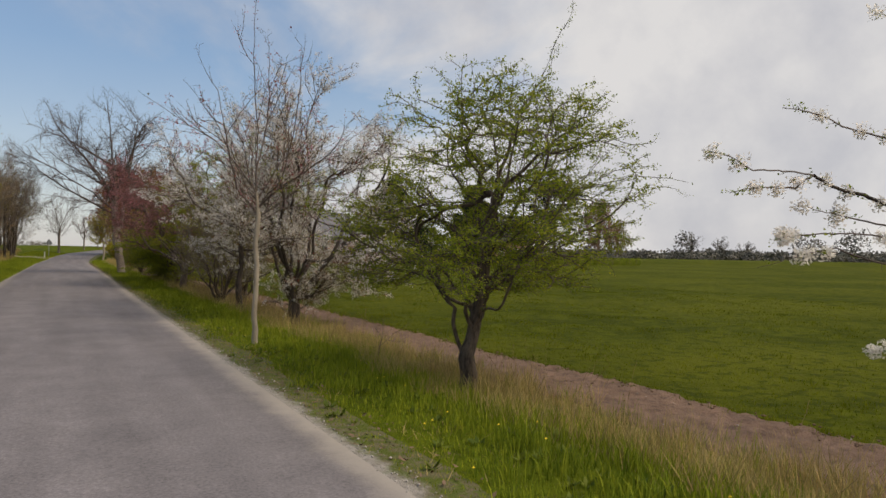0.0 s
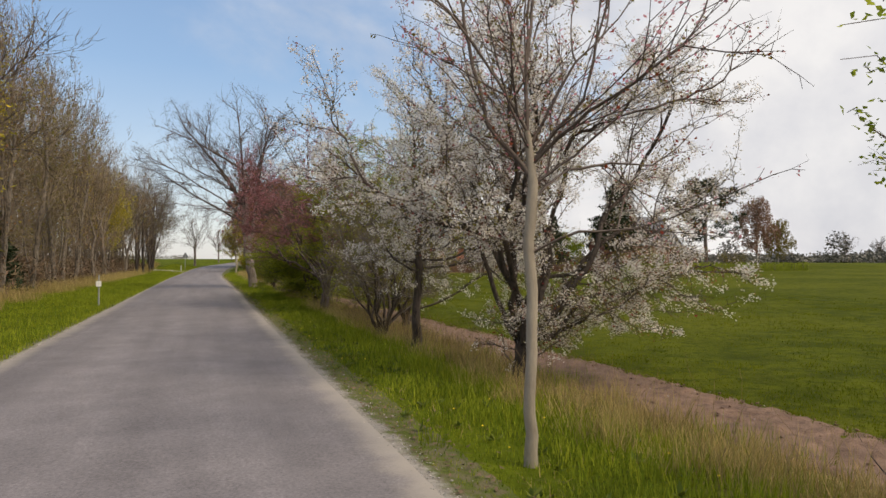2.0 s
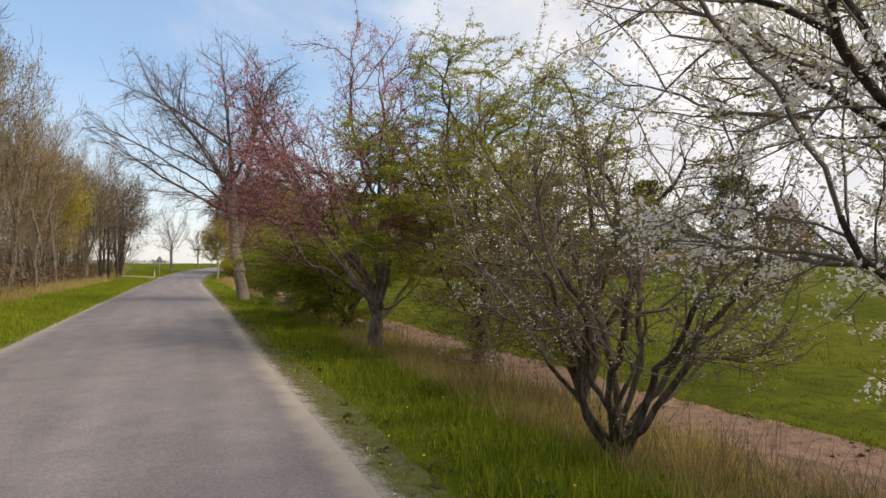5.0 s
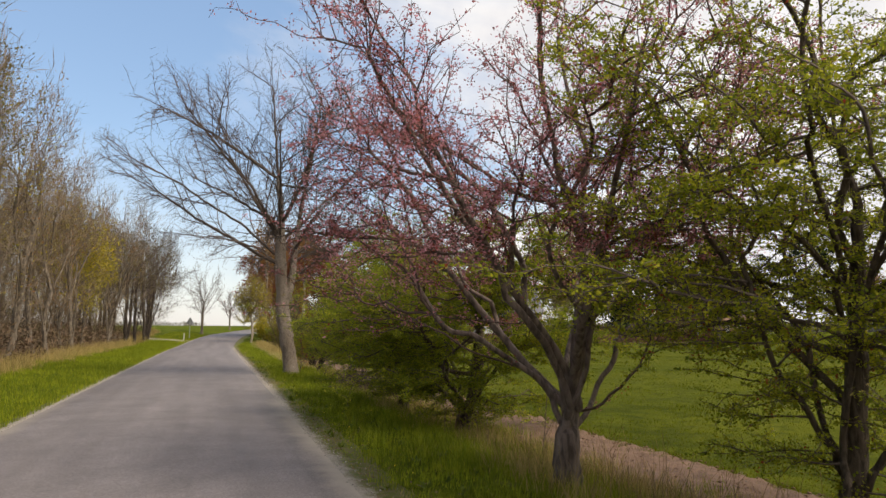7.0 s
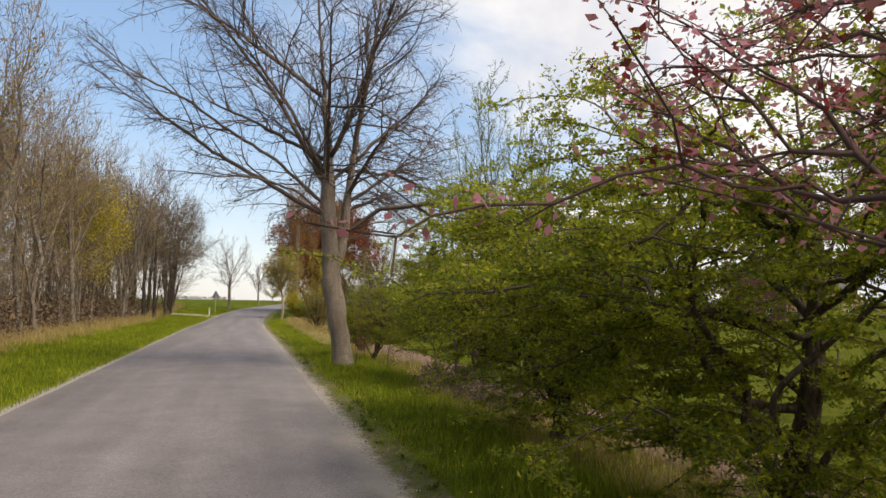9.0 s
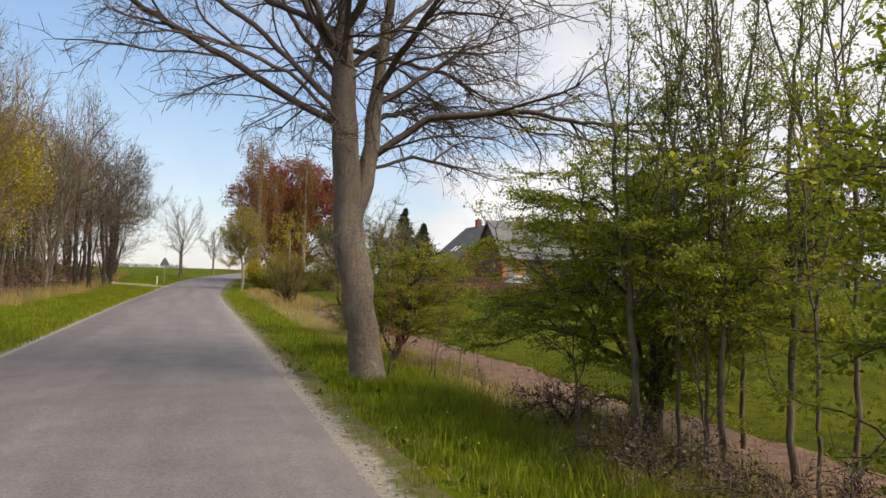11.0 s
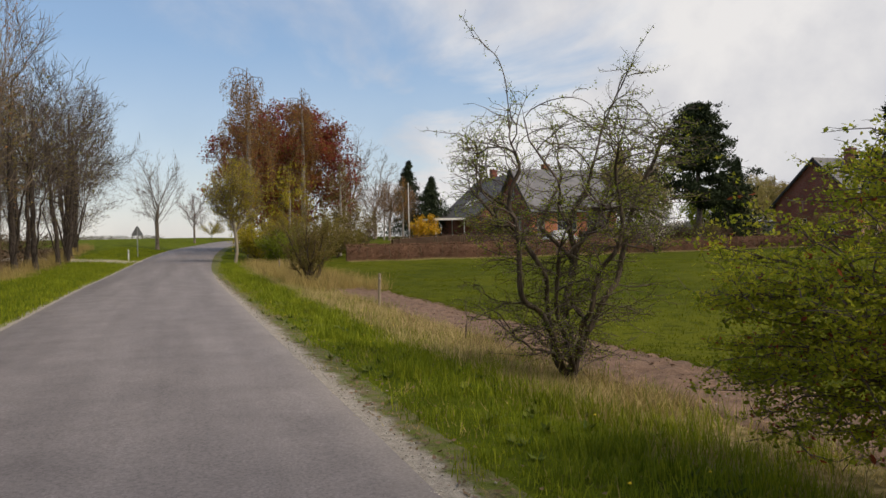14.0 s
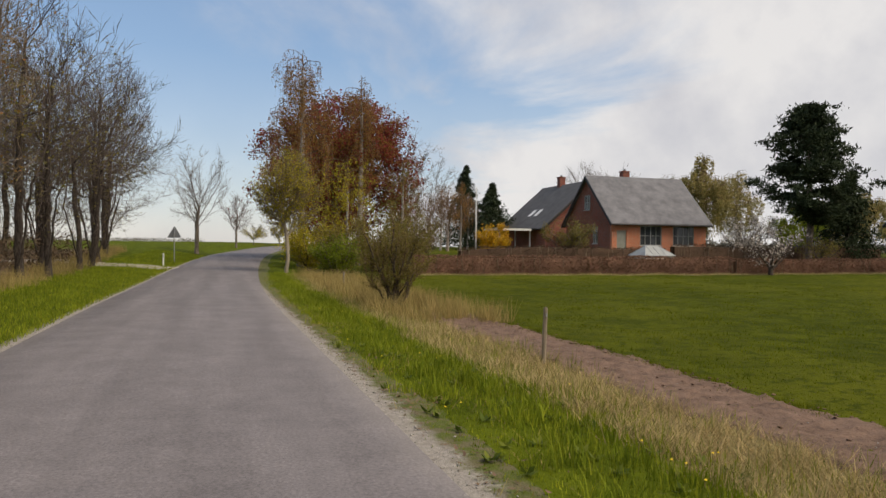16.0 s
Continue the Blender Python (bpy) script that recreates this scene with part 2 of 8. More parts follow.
M = {
    "bark_grey": plated_bark("bark_grey", (0.42, 0.35, 0.295), (0.25, 0.205, 0.17), (0.36, 0.29, 0.13)),
    "bark_pale": material("bark_pale", (0.36, 0.31, 0.24), (0.25, 0.21, 0.16), scale=9, bump=0.3, stretch=(1, 1, 0.4)),
    "bark_dark": bark_material("bark_dark", (0.10, 0.078, 0.064), (0.042, 0.034, 0.028), ridge=20, bump=1.0),
    "bark_hawthorn": bark_material("bark_hawthorn", (0.14, 0.108, 0.082), (0.072, 0.056, 0.043), ridge=24),
    "bark_pink": bark_material("bark_pink", (0.26, 0.205, 0.175), (0.13, 0.10, 0.085), ridge=16),
    "bark_wood": bark_material("bark_wood", (0.26, 0.22, 0.175), (0.14, 0.115, 0.09)),
    "bark_birch": material("bark_birch", (0.46, 0.42, 0.36), (0.12, 0.1, 0.085), scale=3.5, stretch=(0.6, 0.6, 3.0), bump=0.2),
    "twig_grey": material("twig_grey", (0.19, 0.16, 0.135), (0.12, 0.10, 0.085), scale=9),
    "twig_dark": material("twig_dark", (0.136, 0.1056, 0.088), (0.072, 0.056, 0.048), scale=9),
    "twig_wood": material("twig_wood", (0.265, 0.205, 0.14), (0.155, 0.12, 0.085), scale=2),
    "twig_red": material("twig_red", (0.15, 0.10, 0.085), (0.08, 0.055, 0.05), scale=9),
    "twig_birch": material("twig_birch", (0.20, 0.13, 0.075), (0.12, 0.08, 0.05), scale=3),
    # mixed in the thorns, leaf_green paints sunlit leaves and leaf_deep shaded ones
    "leaf_green": material("leaf_green", (0.43, 0.45, 0.04), (0.26, 0.29, 0.03), scale=1.2, rough=0.6, spec=0.04, island=0.35, translucent=0.65),
    "leaf_deep": material("leaf_deep", (0.29, 0.35, 0.04), (0.16, 0.21, 0.026), scale=1.2, rough=0.6, spec=0.04, island=0.35, translucent=0.65),
    "leaf_yellow": material("leaf_yellow", (0.52, 0.44, 0.04), (0.34, 0.30, 0.035), scale=0.7, rough=0.6, spec=0.04, island=0.3, translucent=0.4),
    "leaf_olive": material("leaf_olive", (0.27, 0.23, 0.06), (0.17, 0.145, 0.045), scale=0.7, rough=0.65, spec=0.04, island=0.3, translucent=0.55),
    "leaf_pale": material("leaf_pale", (0.44, 0.38, 0.15), (0.30, 0.26, 0.10), scale=0.7, rough=0.65, spec=0.04, island=0.3, translucent=0.55),
    "leaf_copper": material("leaf_copper", (0.31, 0.085, 0.055), (0.18, 0.048, 0.036), scale=0.45, rough=0.55, spec=0.04, island=0.4, translucent=0.55),
    "leaf_bronze": material("leaf_bronze", (0.38, 0.215, 0.06), (0.24, 0.13, 0.04), scale=0.5, rough=0.6, spec=0.04, island=0.35, translucent=0.55),
    "leaf_pink": material("leaf_pink", (0.60, 0.30, 0.33), (0.42, 0.16, 0.16), scale=0.9, rough=0.6, spec=0.04, island=0.35, translucent=0.65),
    "leaf_brown": material("leaf_brown", (0.36, 0.235, 0.165), (0.23, 0.145, 0.10), scale=0.5, rough=0.6, spec=0.04, island=0.35, translucent=0.5),
    "leaf_red": material("leaf_red", (0.33, 0.09, 0.04), (0.19, 0.05, 0.028), scale=2, rough=0.6, spec=0.04, island=0.3, translucent=0.55),
    "blossom": material("blossom", (0.90, 0.88, 0.84), (0.82, 0.77, 0.73), scale=2, rough=0.7, spec=0.04, island=0.10, translucent=0.65),
    "blossom_cream": material("blossom_cream", (0.76, 0.70, 0.60), (0.58, 0.49, 0.42), scale=1.0, rough=0.7, spec=0.04, island=0.2, translucent=0.55),
    "forsythia": material("forsythia", (0.72, 0.45, 0.03), (0.5, 0.30, 0.02), scale=2, rough=0.6, spec=0.04, island=0.25, translucent=0.3),
    "needle": material("needle", (0.044, 0.060, 0.030), (0.026, 0.036, 0.02), scale=1, rough=0.7, spec=0.04, island=0.35),
    "grass_blade": material("grass_blade", (0.27, 0.32, 0.025), (0.14, 0.18, 0.016), scale=0.8, rough=0.6, spec=0.04, island=0.35, translucent=0.3, coords="Object"),
    "field_blade": material("field_blade", (0.17, 0.19, 0.012), (0.085, 0.108, 0.007), scale=0.35, rough=0.6, spec=0.04, island=0.25, translucent=0.5, coords="Object"),
    "dry_blade": material("dry_blade", (0.47, 0.375, 0.145), (0.27, 0.21, 0.08), scale=0.7, rough=0.8, spec=0.04, island=0.3, translucent=0.25),
    "bleached_blade": material("bleached_blade", (0.50, 0.41, 0.195), (0.30, 0.235, 0.11), scale=0.7, rough=0.8, spec=0.04, island=0.3, translucent=0.25),
    "weed_stalk": material("weed_stalk", (0.27, 0.2, 0.10), (0.15, 0.11, 0.06), scale=2, rough=0.9, spec=0.04, island=0.3),
    "weed_leaf": material("weed_leaf", (0.16, 0.20, 0.03), (0.085, 0.115, 0.02), scale=2, rough=0.6, spec=0.1, island=0.35, translucent=0.3),
    "hedge_leaf": material("hedge_leaf", (0.25, 0.145, 0.095), (0.15, 0.09, 0.06), scale=0.7, rough=0.8, spec=0.04, island=0.35, translucent=0.15),
    "hedge_dark": material("hedge_dark", (0.115, 0.075, 0.05), (0.07, 0.048, 0.033), scale=0.7, rough=0.8, spec=0.04, island=0.3, translucent=0.15),
    "undergrowth": material("undergrowth", (0.2, 0.145, 0.09), (0.11, 0.08, 0.055), scale=0.6, rough=0.9, spec=0.04, island=0.3),
    "far_leaf": material("far_leaf", (0.20, 0.19, 0.155), (0.14, 0.135, 0.12), scale=0.03, rough=0.9, spec=0.04, island=0.35),
    "slate": material("slate", (0.21, 0.21, 0.225), (0.12, 0.12, 0.13), scale=1.1, rough=0.75, island=0.3, bump=0.2, bump_scale=8),
    "slate_dark": material("slate_dark", (0.125, 0.12, 0.12), (0.08, 0.078, 0.08), scale=1.1, rough=0.8, island=0.3),
    # red is darkened for gables in shade; the next two are sunlit fronts
    "brick_red": brick_material("brick_red", (0.30, 0.088, 0.055), (0.19, 0.055, 0.038), (0.22, 0.17, 0.14)),
    "brick_sunlit": brick_material("brick_sunlit", (0.55, 0.18, 0.085), (0.44, 0.13, 0.065), (0.42, 0.32, 0.24)),
    "brick_pale_lit": brick_material("brick_pale_lit", (0.46, 0.25, 0.17), (0.38, 0.19, 0.13), (0.42, 0.36, 0.3)),
    "white_paint": material("white_paint", (0.80, 0.79, 0.76), (0.70, 0.69, 0.66), scale=3, rough=0.5),
    "dark_paint": material("dark_paint", (0.045, 0.04, 0.04), (0.03, 0.027, 0.027), scale=3, rough=0.55),
    "pale_pane": material("pale_pane", (0.36, 0.37, 0.36), (0.26, 0.27, 0.26), scale=2, rough=0.35),
    "door_paint": material("door_paint", (0.30, 0.30, 0.26), (0.22, 0.22, 0.19), scale=3, rough=0.6),
    "post_wood": material("post_wood", (0.36, 0.30, 0.22), (0.22, 0.18, 0.13), scale=12, rough=0.9, stretch=(1, 1, 0.15), bump=0.3),
    "galvanised": material("galvanised", (0.42, 0.43, 0.44), (0.33, 0.34, 0.35), scale=8, rough=0.45, metal=0.7),
    "sign_back": material("sign_back", (0.20, 0.21, 0.22), (0.15, 0.16, 0.17), scale=5, rough=0.55, metal=0.4),
    "dandelion": material("dandelion", (0.80, 0.60, 0.02), (0.65, 0.45, 0.02), scale=3, rough=0.7),
    "stone": material("stone", (0.44, 0.41, 0.37), (0.25, 0.23, 0.21), scale=4, rough=0.9, island=0.35),
}


def glass(name):
    mt = bpy.data.materials.new(name)
    mt.use_nodes = True
    bs = mt.node_tree.nodes["Principled BSDF"]
    bs.inputs["Base Color"].default_value = (0.035, 0.04, 0.045, 1)
    bs.inputs["Roughness"].default_value = 0.06
    bs.inputs["Specular IOR Level"].default_value = 0.7
    return mt


M["window_glass"] = glass("window_glass")


def ground_material():
    """Grass, dry grass band, leaf litter under the wood, by place across the road's line."""
    mt = bpy.data.materials.new("ground_cover")
    mt.use_nodes = True
    nt = mt.node_tree
    N, L = nt.nodes.new, nt.links.new
    bs = nt.nodes["Principled BSDF"]
    bs.inputs["Roughness"].default_value = 0.95
    bs.inputs["Specular IOR Level"].default_value = 0.03
    tc = N("ShaderNodeTexCoord")
    sp = N("ShaderNodeSeparateXYZ")
    L(tc.outputs["Object"], sp.inputs[0])

    def noise_at(scale, detail=6.0, rough=0.6):
        n = N("ShaderNodeTexNoise")
        n.inputs["Scale"].default_value, n.inputs["Detail"].default_value, n.inputs["Roughness"].default_value = scale, detail, rough
        L(tc.outputs["Object"], n.inputs["Vector"])
        return n.outputs["Fac"]

    def rng(v, a, b, lo=0.0, hi=1.0):
        n = N("ShaderNodeMapRange")
        n.interpolation_type = "SMOOTHSTEP"
        for i, q in ((1, a), (2, b), (3, lo), (4, hi)):
            n.inputs[i].default_value = q
        L(v, n.inputs[0])
        return n.outputs[0]

    def mth(op, a, b):
        n = N("ShaderNodeMath")
        n.operation = op
        for i, v in enumerate((a, b)):
            if isinstance(v, (int, float)):
                n.inputs[i].default_value = v
            else:
                L(v, n.inputs[i])
        return n.outputs[0]

    def mixc(f, a, b):
        n = N("ShaderNodeMix")
        n.data_type = "RGBA"
        L(f, n.inputs["Factor"])
        for k, v in (("A", a), ("B", b)):
            if isinstance(v, tuple):
                n.inputs[k].default_value = (*v, 1)
            else:
                L(v, n.inputs[k])
        return n.outputs["Result"]
    fine, mid, big = noise_at(9.0), noise_at(1.1), noise_at(0.09, 4.0)
    pasture = mixc(rng(mid, 0.35, 0.65), (0.042, 0.054, 0.004), (0.078, 0.092, 0.006))
    pasture = mixc(rng(big, 0.4, 0.62), pasture, (0.092, 0.102, 0.008))
    pasture = mixc(mth("MULTIPLY", rng(noise_at(3.2, 5.0), 0.50, 0.62), 0.7), pasture, (0.030, 0.042, 0.004))
    verge = mixc(rng(mid, 0.35, 0.65), (0.055, 0.074, 0.005), (0.10, 0.125, 0.008))
    grass = mixc(rng(sp.outputs[0], 5.2, 5.8), verge, pasture)
    soil = mixc(rng(fine, 0.35, 0.65), (0.075, 0.055, 0.035), (0.15, 0.115, 0.07))
    grass = mixc(mth("MULTIPLY", rng(fine, 0.55, 0.72), 0.25), grass, soil)
    straw = mixc(rng(fine, 0.35, 0.65), (0.16, 0.115, 0.06), (0.34, 0.26, 0.14))
    xs = mth("ADD", sp.outputs[0], mth("MULTIPLY", mth("SUBTRACT", mid, 0.5), 2.2))
    band = mth("MULTIPLY", rng(xs, 3.4, 4.2), rng(xs, 5.9, 5.3))
    near = rng(sp.outputs[1], 100.0, 92.0)
    cover = mixc(mth("MULTIPLY", mth("MULTIPLY", band, near), 0.75), grass, straw)
    litter = mixc(rng(mid, 0.35, 0.65), (0.13, 0.085, 0.05), (0.24, 0.17, 0.10))
    wood_edge = mth("MULTIPLY", rng(xs, -6.3, -7.4), rng(sp.outputs[1], 122.0, 114.0))
    wood_edge = mth("MULTIPLY", wood_edge, rng(sp.outputs[0], -60.0, -50.0))
    cover = mixc(wood_edge, cover, litter)
    L(cover, bs.inputs["Base Color"])
    bp = N("ShaderNodeBump")
    bp.inputs["Strength"].default_value, bp.inputs["Distance"].default_value = 0.8, 0.08
    L(fine, bp.inputs["Height"])
    L(bp.outputs[0], bs.inputs["Normal"])
    return mt


def asphalt_material():
    mt = material("asphalt", (0.192, 0.175, 0.18), (0.148, 0.135, 0.14), scale=1.3, rough=0.85)
    nt = mt.node_tree
    N, L = nt.nodes.new, nt.links.new
    bs = nt.nodes["Principled BSDF"]
    old = bs.inputs["Base Color"].links[0].from_socket
    tc = N("ShaderNodeTexCoord")
    sp = N("ShaderNodeSeparateXYZ")
    L(tc.outputs["Object"], sp.inputs[0])
    grit = N("ShaderNodeTexNoise")
    grit.inputs["Scale"].default_value, grit.inputs["Detail"].default_value = 38.0, 6.0
    grit.inputs["Roughness"].default_value = 0.8
    L(tc.outputs["Object"], grit.inputs["Vector"])
    mp = N("ShaderNodeMapping")
    mp.inputs["Scale"].default_value = (1.6, 0.09, 1)
    L(tc.outputs["Object"], mp.inputs[0])
    st = N("ShaderNodeTexNoise")
    st.inputs["Scale"].default_value, st.inputs["Detail"].default_value = 1.0, 5.0
    L(mp.outputs[0], st.inputs["Vector"])
    a = N("ShaderNodeMapRange")
    for i, v in ((1, 0.3), (2, 0.7), (3, 0.55), (4, 1.45)):
        a.inputs[i].default_value = v
    L(grit.outputs["Fac"], a.inputs[0])
    b = N("ShaderNodeMapRange")
    for i, v in ((1, 0.35), (2, 0.65), (3, 0.88), (4, 1.12)):
        b.inputs[i].default_value = v
    L(st.outputs["Fac"], b.inputs[0])
    mu = N("ShaderNodeMath")
    mu.operation = "MULTIPLY"
    L(a.outputs[0], mu.inputs[0]), L(b.outputs[0], mu.inputs[1])
    mx = N("ShaderNodeMix")
    mx.data_type, mx.blend_type = "RGBA", "MULTIPLY"
    mx.inputs["Factor"].default_value = 1.0
    L(old, mx.inputs["A"]), L(mu.outputs[0], mx.inputs["B"])
    ragged = N("ShaderNodeTexNoise")
    ragged.inputs["Scale"].default_value, ragged.inputs["Detail"].default_value, ragged.inputs["Roughness"].default_value = 1.6, 9.0, 0.66
    L(tc.outputs["Object"], ragged.inputs["Vector"])
    shift = N("ShaderNodeMath")
    shift.operation = "MULTIPLY_ADD"
    shift.inputs[1].default_value = 0.55
    off = N("ShaderNodeMath")                       # distance from the lane's middle line
    off.inputs[1].default_value = 0.80
    L(sp.outputs[0], off.inputs[0])
    away = N("ShaderNodeMath")
    away.operation = "ABSOLUTE"
    L(off.outputs[0], away.inputs[0])
    L(ragged.outputs["Fac"], shift.inputs[0]), L(away.outputs[0], shift.inputs[2])
    dust = N("ShaderNodeMapRange")
    dust.interpolation_type = "SMOOTHSTEP"
    for i, v in ((1, 2.22), (2, 2.60), (3, 0.0), (4, 0.85)):
        dust.inputs[i].default_value = v
    L(shift.outputs[0], dust.inputs[0])
    straight = N("ShaderNodeMapRange")
    for i, v in ((1, 90.0), (2, 78.0), (3, 0.0), (4, 1.0)):
        straight.inputs[i].default_value = v
    L(sp.outputs[1], straight.inputs[0])
    swept = N("ShaderNodeMapRange")                 # less dust on the asphalt past the pink tree
    for i, v in ((1, 36.0), (2, 46.0), (3, 1.0), (4, 0.2)):
        swept.inputs[i].default_value = v
    L(sp.outputs[1], swept.inputs[0])
    amount, less = N("ShaderNodeMath"), N("ShaderNodeMath")
    amount.operation = less.operation = "MULTIPLY"
    L(dust.outputs[0], less.inputs[0]), L(swept.outputs[0], less.inputs[1])
    L(less.outputs[0], amount.inputs[0]), L(straight.outputs[0], amount.inputs[1])
    md = N("ShaderNodeMix")
    md.data_type = "RGBA"
    md.inputs["B"].default_value = (0.34, 0.305, 0.265, 1)
    L(amount.outputs[0], md.inputs["Factor"]), L(mx.outputs["Result"], md.inputs["A"])
    L(md.outputs["Result"], bs.inputs["Base Color"])
    bp = N("ShaderNodeBump")
    bp.inputs["Strength"].default_value, bp.inputs["Distance"].default_value = 0.35, 0.006
    L(grit.outputs["Fac"], bp.inputs["Height"])
    L(bp.outputs[0], bs.inputs["Normal"])
    return mt


def shoulder_material():
    """Pale dust and grit beside the asphalt, running out raggedly into soil and short grass."""
    mt = material("shoulder", (0.37, 0.34, 0.30), (0.23, 0.205, 0.18), scale=14, rough=0.95, bump=0.8, bump_scale=45)
    nt = mt.node_tree
    N, L = nt.nodes.new, nt.links.new
    bs = nt.nodes["Principled BSDF"]
    dust = bs.inputs["Base Color"].links[0].from_socket
    tc, sp = N("ShaderNodeTexCoord"), N("ShaderNodeSeparateXYZ")
    L(tc.outputs["Object"], sp.inputs[0])

    def noise_at(scale, detail, rough):
        n = N("ShaderNodeTexNoise")
        n.inputs["Scale"].default_value, n.inputs["Detail"].default_value, n.inputs["Roughness"].default_value = scale, detail, rough
        L(tc.outputs["Object"], n.inputs["Vector"])
        return n.outputs["Fac"]

    def ramp(v, lo, hi, top=1.0):
        n = N("ShaderNodeMapRange")
        n.interpolation_type = "SMOOTHSTEP"
        for i, q in ((1, lo), (2, hi), (3, 0.0), (4, top)):
            n.inputs[i].default_value = q
        L(v, n.inputs[0])
        return n.outputs[0]
    off, away, shift = N("ShaderNodeMath"), N("ShaderNodeMath"), N("ShaderNodeMath")
    off.inputs[1].default_value = 0.80
    away.operation, shift.operation = "ABSOLUTE", "MULTIPLY_ADD"
    shift.inputs[1].default_value = 0.7
    L(sp.outputs[0], off.inputs[0]), L(off.outputs[0], away.inputs[0])
    L(noise_at(2.6, 9.0, 0.72), shift.inputs[0]), L(away.outputs[0], shift.inputs[2])
    wide = N("ShaderNodeMath")                      # the grit lies wider by the maple and beyond
    wide.operation = "SUBTRACT"
    L(shift.outputs[0], wide.inputs[0]), L(ramp(sp.outputs[1], 37.0, 46.0, 0.13), wide.inputs[1])
    earth = N("ShaderNodeMix")
    earth.data_type = "RGBA"
    earth.inputs["A"].default_value, earth.inputs["B"].default_value = (0.13, 0.115, 0.055, 1), (0.085, 0.105, 0.012, 1)
    L(ramp(noise_at(7.0, 5.0, 0.6), 0.42, 0.58), earth.inputs["Factor"])
    mx = N("ShaderNodeMix")
    mx.data_type = "RGBA"
    L(ramp(wide.outputs[0], 2.66, 2.86), mx.inputs["Factor"]), L(dust, mx.inputs["A"]), L(earth.outputs["Result"], mx.inputs["B"])
    L(mx.outputs["Result"], bs.inputs["Base Color"])
    return mt


M["ground"] = ground_material()
M["asphalt"] = asphalt_material()
M["shoulder"] = shoulder_material()
M["sand"] = material("sand", (0.22, 0.14, 0.098), (0.095, 0.06, 0.043), scale=5.5, rough=0.95, bump=1.0, bump_scale=22)
M["track"] = material("track", (0.46, 0.42, 0.36), (0.33, 0.29, 0.23), scale=2.6, rough=0.95, bump=0.6, bump_scale=12)

# ---------------------------------------------------------------- building helpers
rand = np.random.default_rng(7)


def mesh_np(name, verts, quads=None, tris=None, smooth=False):
    """A mesh from arrays of corners, four-sided and three-sided faces."""
    me = bpy.data.meshes.new(name)
    verts = np.asarray(verts, dtype=np.float32)
    parts, sizes = [], []
    for f, k in ((quads, 4), (tris, 3)):
        if f is not None and len(f):
            f = np.asarray(f, dtype=np.int32)
            parts.append(f.ravel())
            sizes.append(np.full(len(f), k, dtype=np.int32))
    loops, totals = np.concatenate(parts), np.concatenate(sizes)
    me.vertices.add(len(verts))
    me.vertices.foreach_set("co", verts.ravel())
    me.loops.add(len(loops))
    me.loops.foreach_set("vertex_index", loops)
    me.polygons.add(len(totals))
    starts = np.concatenate(([0], np.cumsum(totals)[:-1])).astype(np.int32)
    me.polygons.foreach_set("loop_start", starts)
    if smooth:
        me.polygons.foreach_set("use_smooth", np.ones(len(totals), dtype=bool))
    me.update(calc_edges=True)
    return me


def part_me(name, me, mat, parent, label=""):
    me.materials.append(M[mat])
    ob = new(name, me)
    ob.parent = parent
    if label:
        tagged(ob, label)
    return ob


def part(name, bm, mat, parent, label=""):
    me = bpy.data.meshes.new(name)
    bm.to_mesh(me)
    bm.free()
    return part_me(name, me, mat, parent, label)


def box(bm, lo, hi, bevel=0.0):
    m = Matrix.LocRotScale([(a + b) / 2 for a, b in zip(lo, hi)], None, [b - a for a, b in zip(lo, hi)])
    got = bmesh.ops.create_cube(bm, size=1.0, matrix=m)
    if bevel:
        edges = list({e for v in got["verts"] for e in v.link_edges})
        bmesh.ops.bevel(bm, geom=edges, offset=bevel, segments=2, affect="EDGES")
    return bm


def cyl(bm, p, q, r1, r2=None, n=10):
    p, q = Vector(p), Vector(q)
    m = Matrix.Translation((p + q) / 2) @ (q - p).to_track_quat("Z", "Y").to_matrix().to_4x4()
    bmesh.ops.create_cone(bm, cap_ends=True, segments=n, radius1=r1, radius2=r1 if r2 is None else r2, depth=(q - p).length, matrix=m)
    return bm


def slab(bm, corners, thick):
    """A flat plate with its upper face on the corners."""
    corners = [Vector(c) for c in corners]
    nrm = (corners[1] - corners[0]).cross(corners[2] - corners[0]).normalized()
    top = [bm.verts.new(c) for c in corners]
    low = [bm.verts.new(c - nrm * thick) for c in corners]
    bm.faces.new(top)
    bm.faces.new(low[::-1])
    for i in range(len(top)):
        j = (i + 1) % len(top)
        bm.faces.new((top[j], top[i], low[i], low[j]))
    return bm


def sstep(a, b, v):
    t = np.clip((np.asarray(v, float) - a) / (b - a), 0, 1)
    return t * t * (3 - 2 * t)


# ---------------------------------------------------------------- the lie of the land


def bend(y):
    y = np.asarray(y, float)
    k = np.clip(y - 75, 0, 110)
    return 0.0013 * k * k + np.clip(y - 185, 0, None) * 0.286


def rise(y):
    return 0.75 * sstep(84, 128, y) + 0.7 * sstep(118, 175, y)


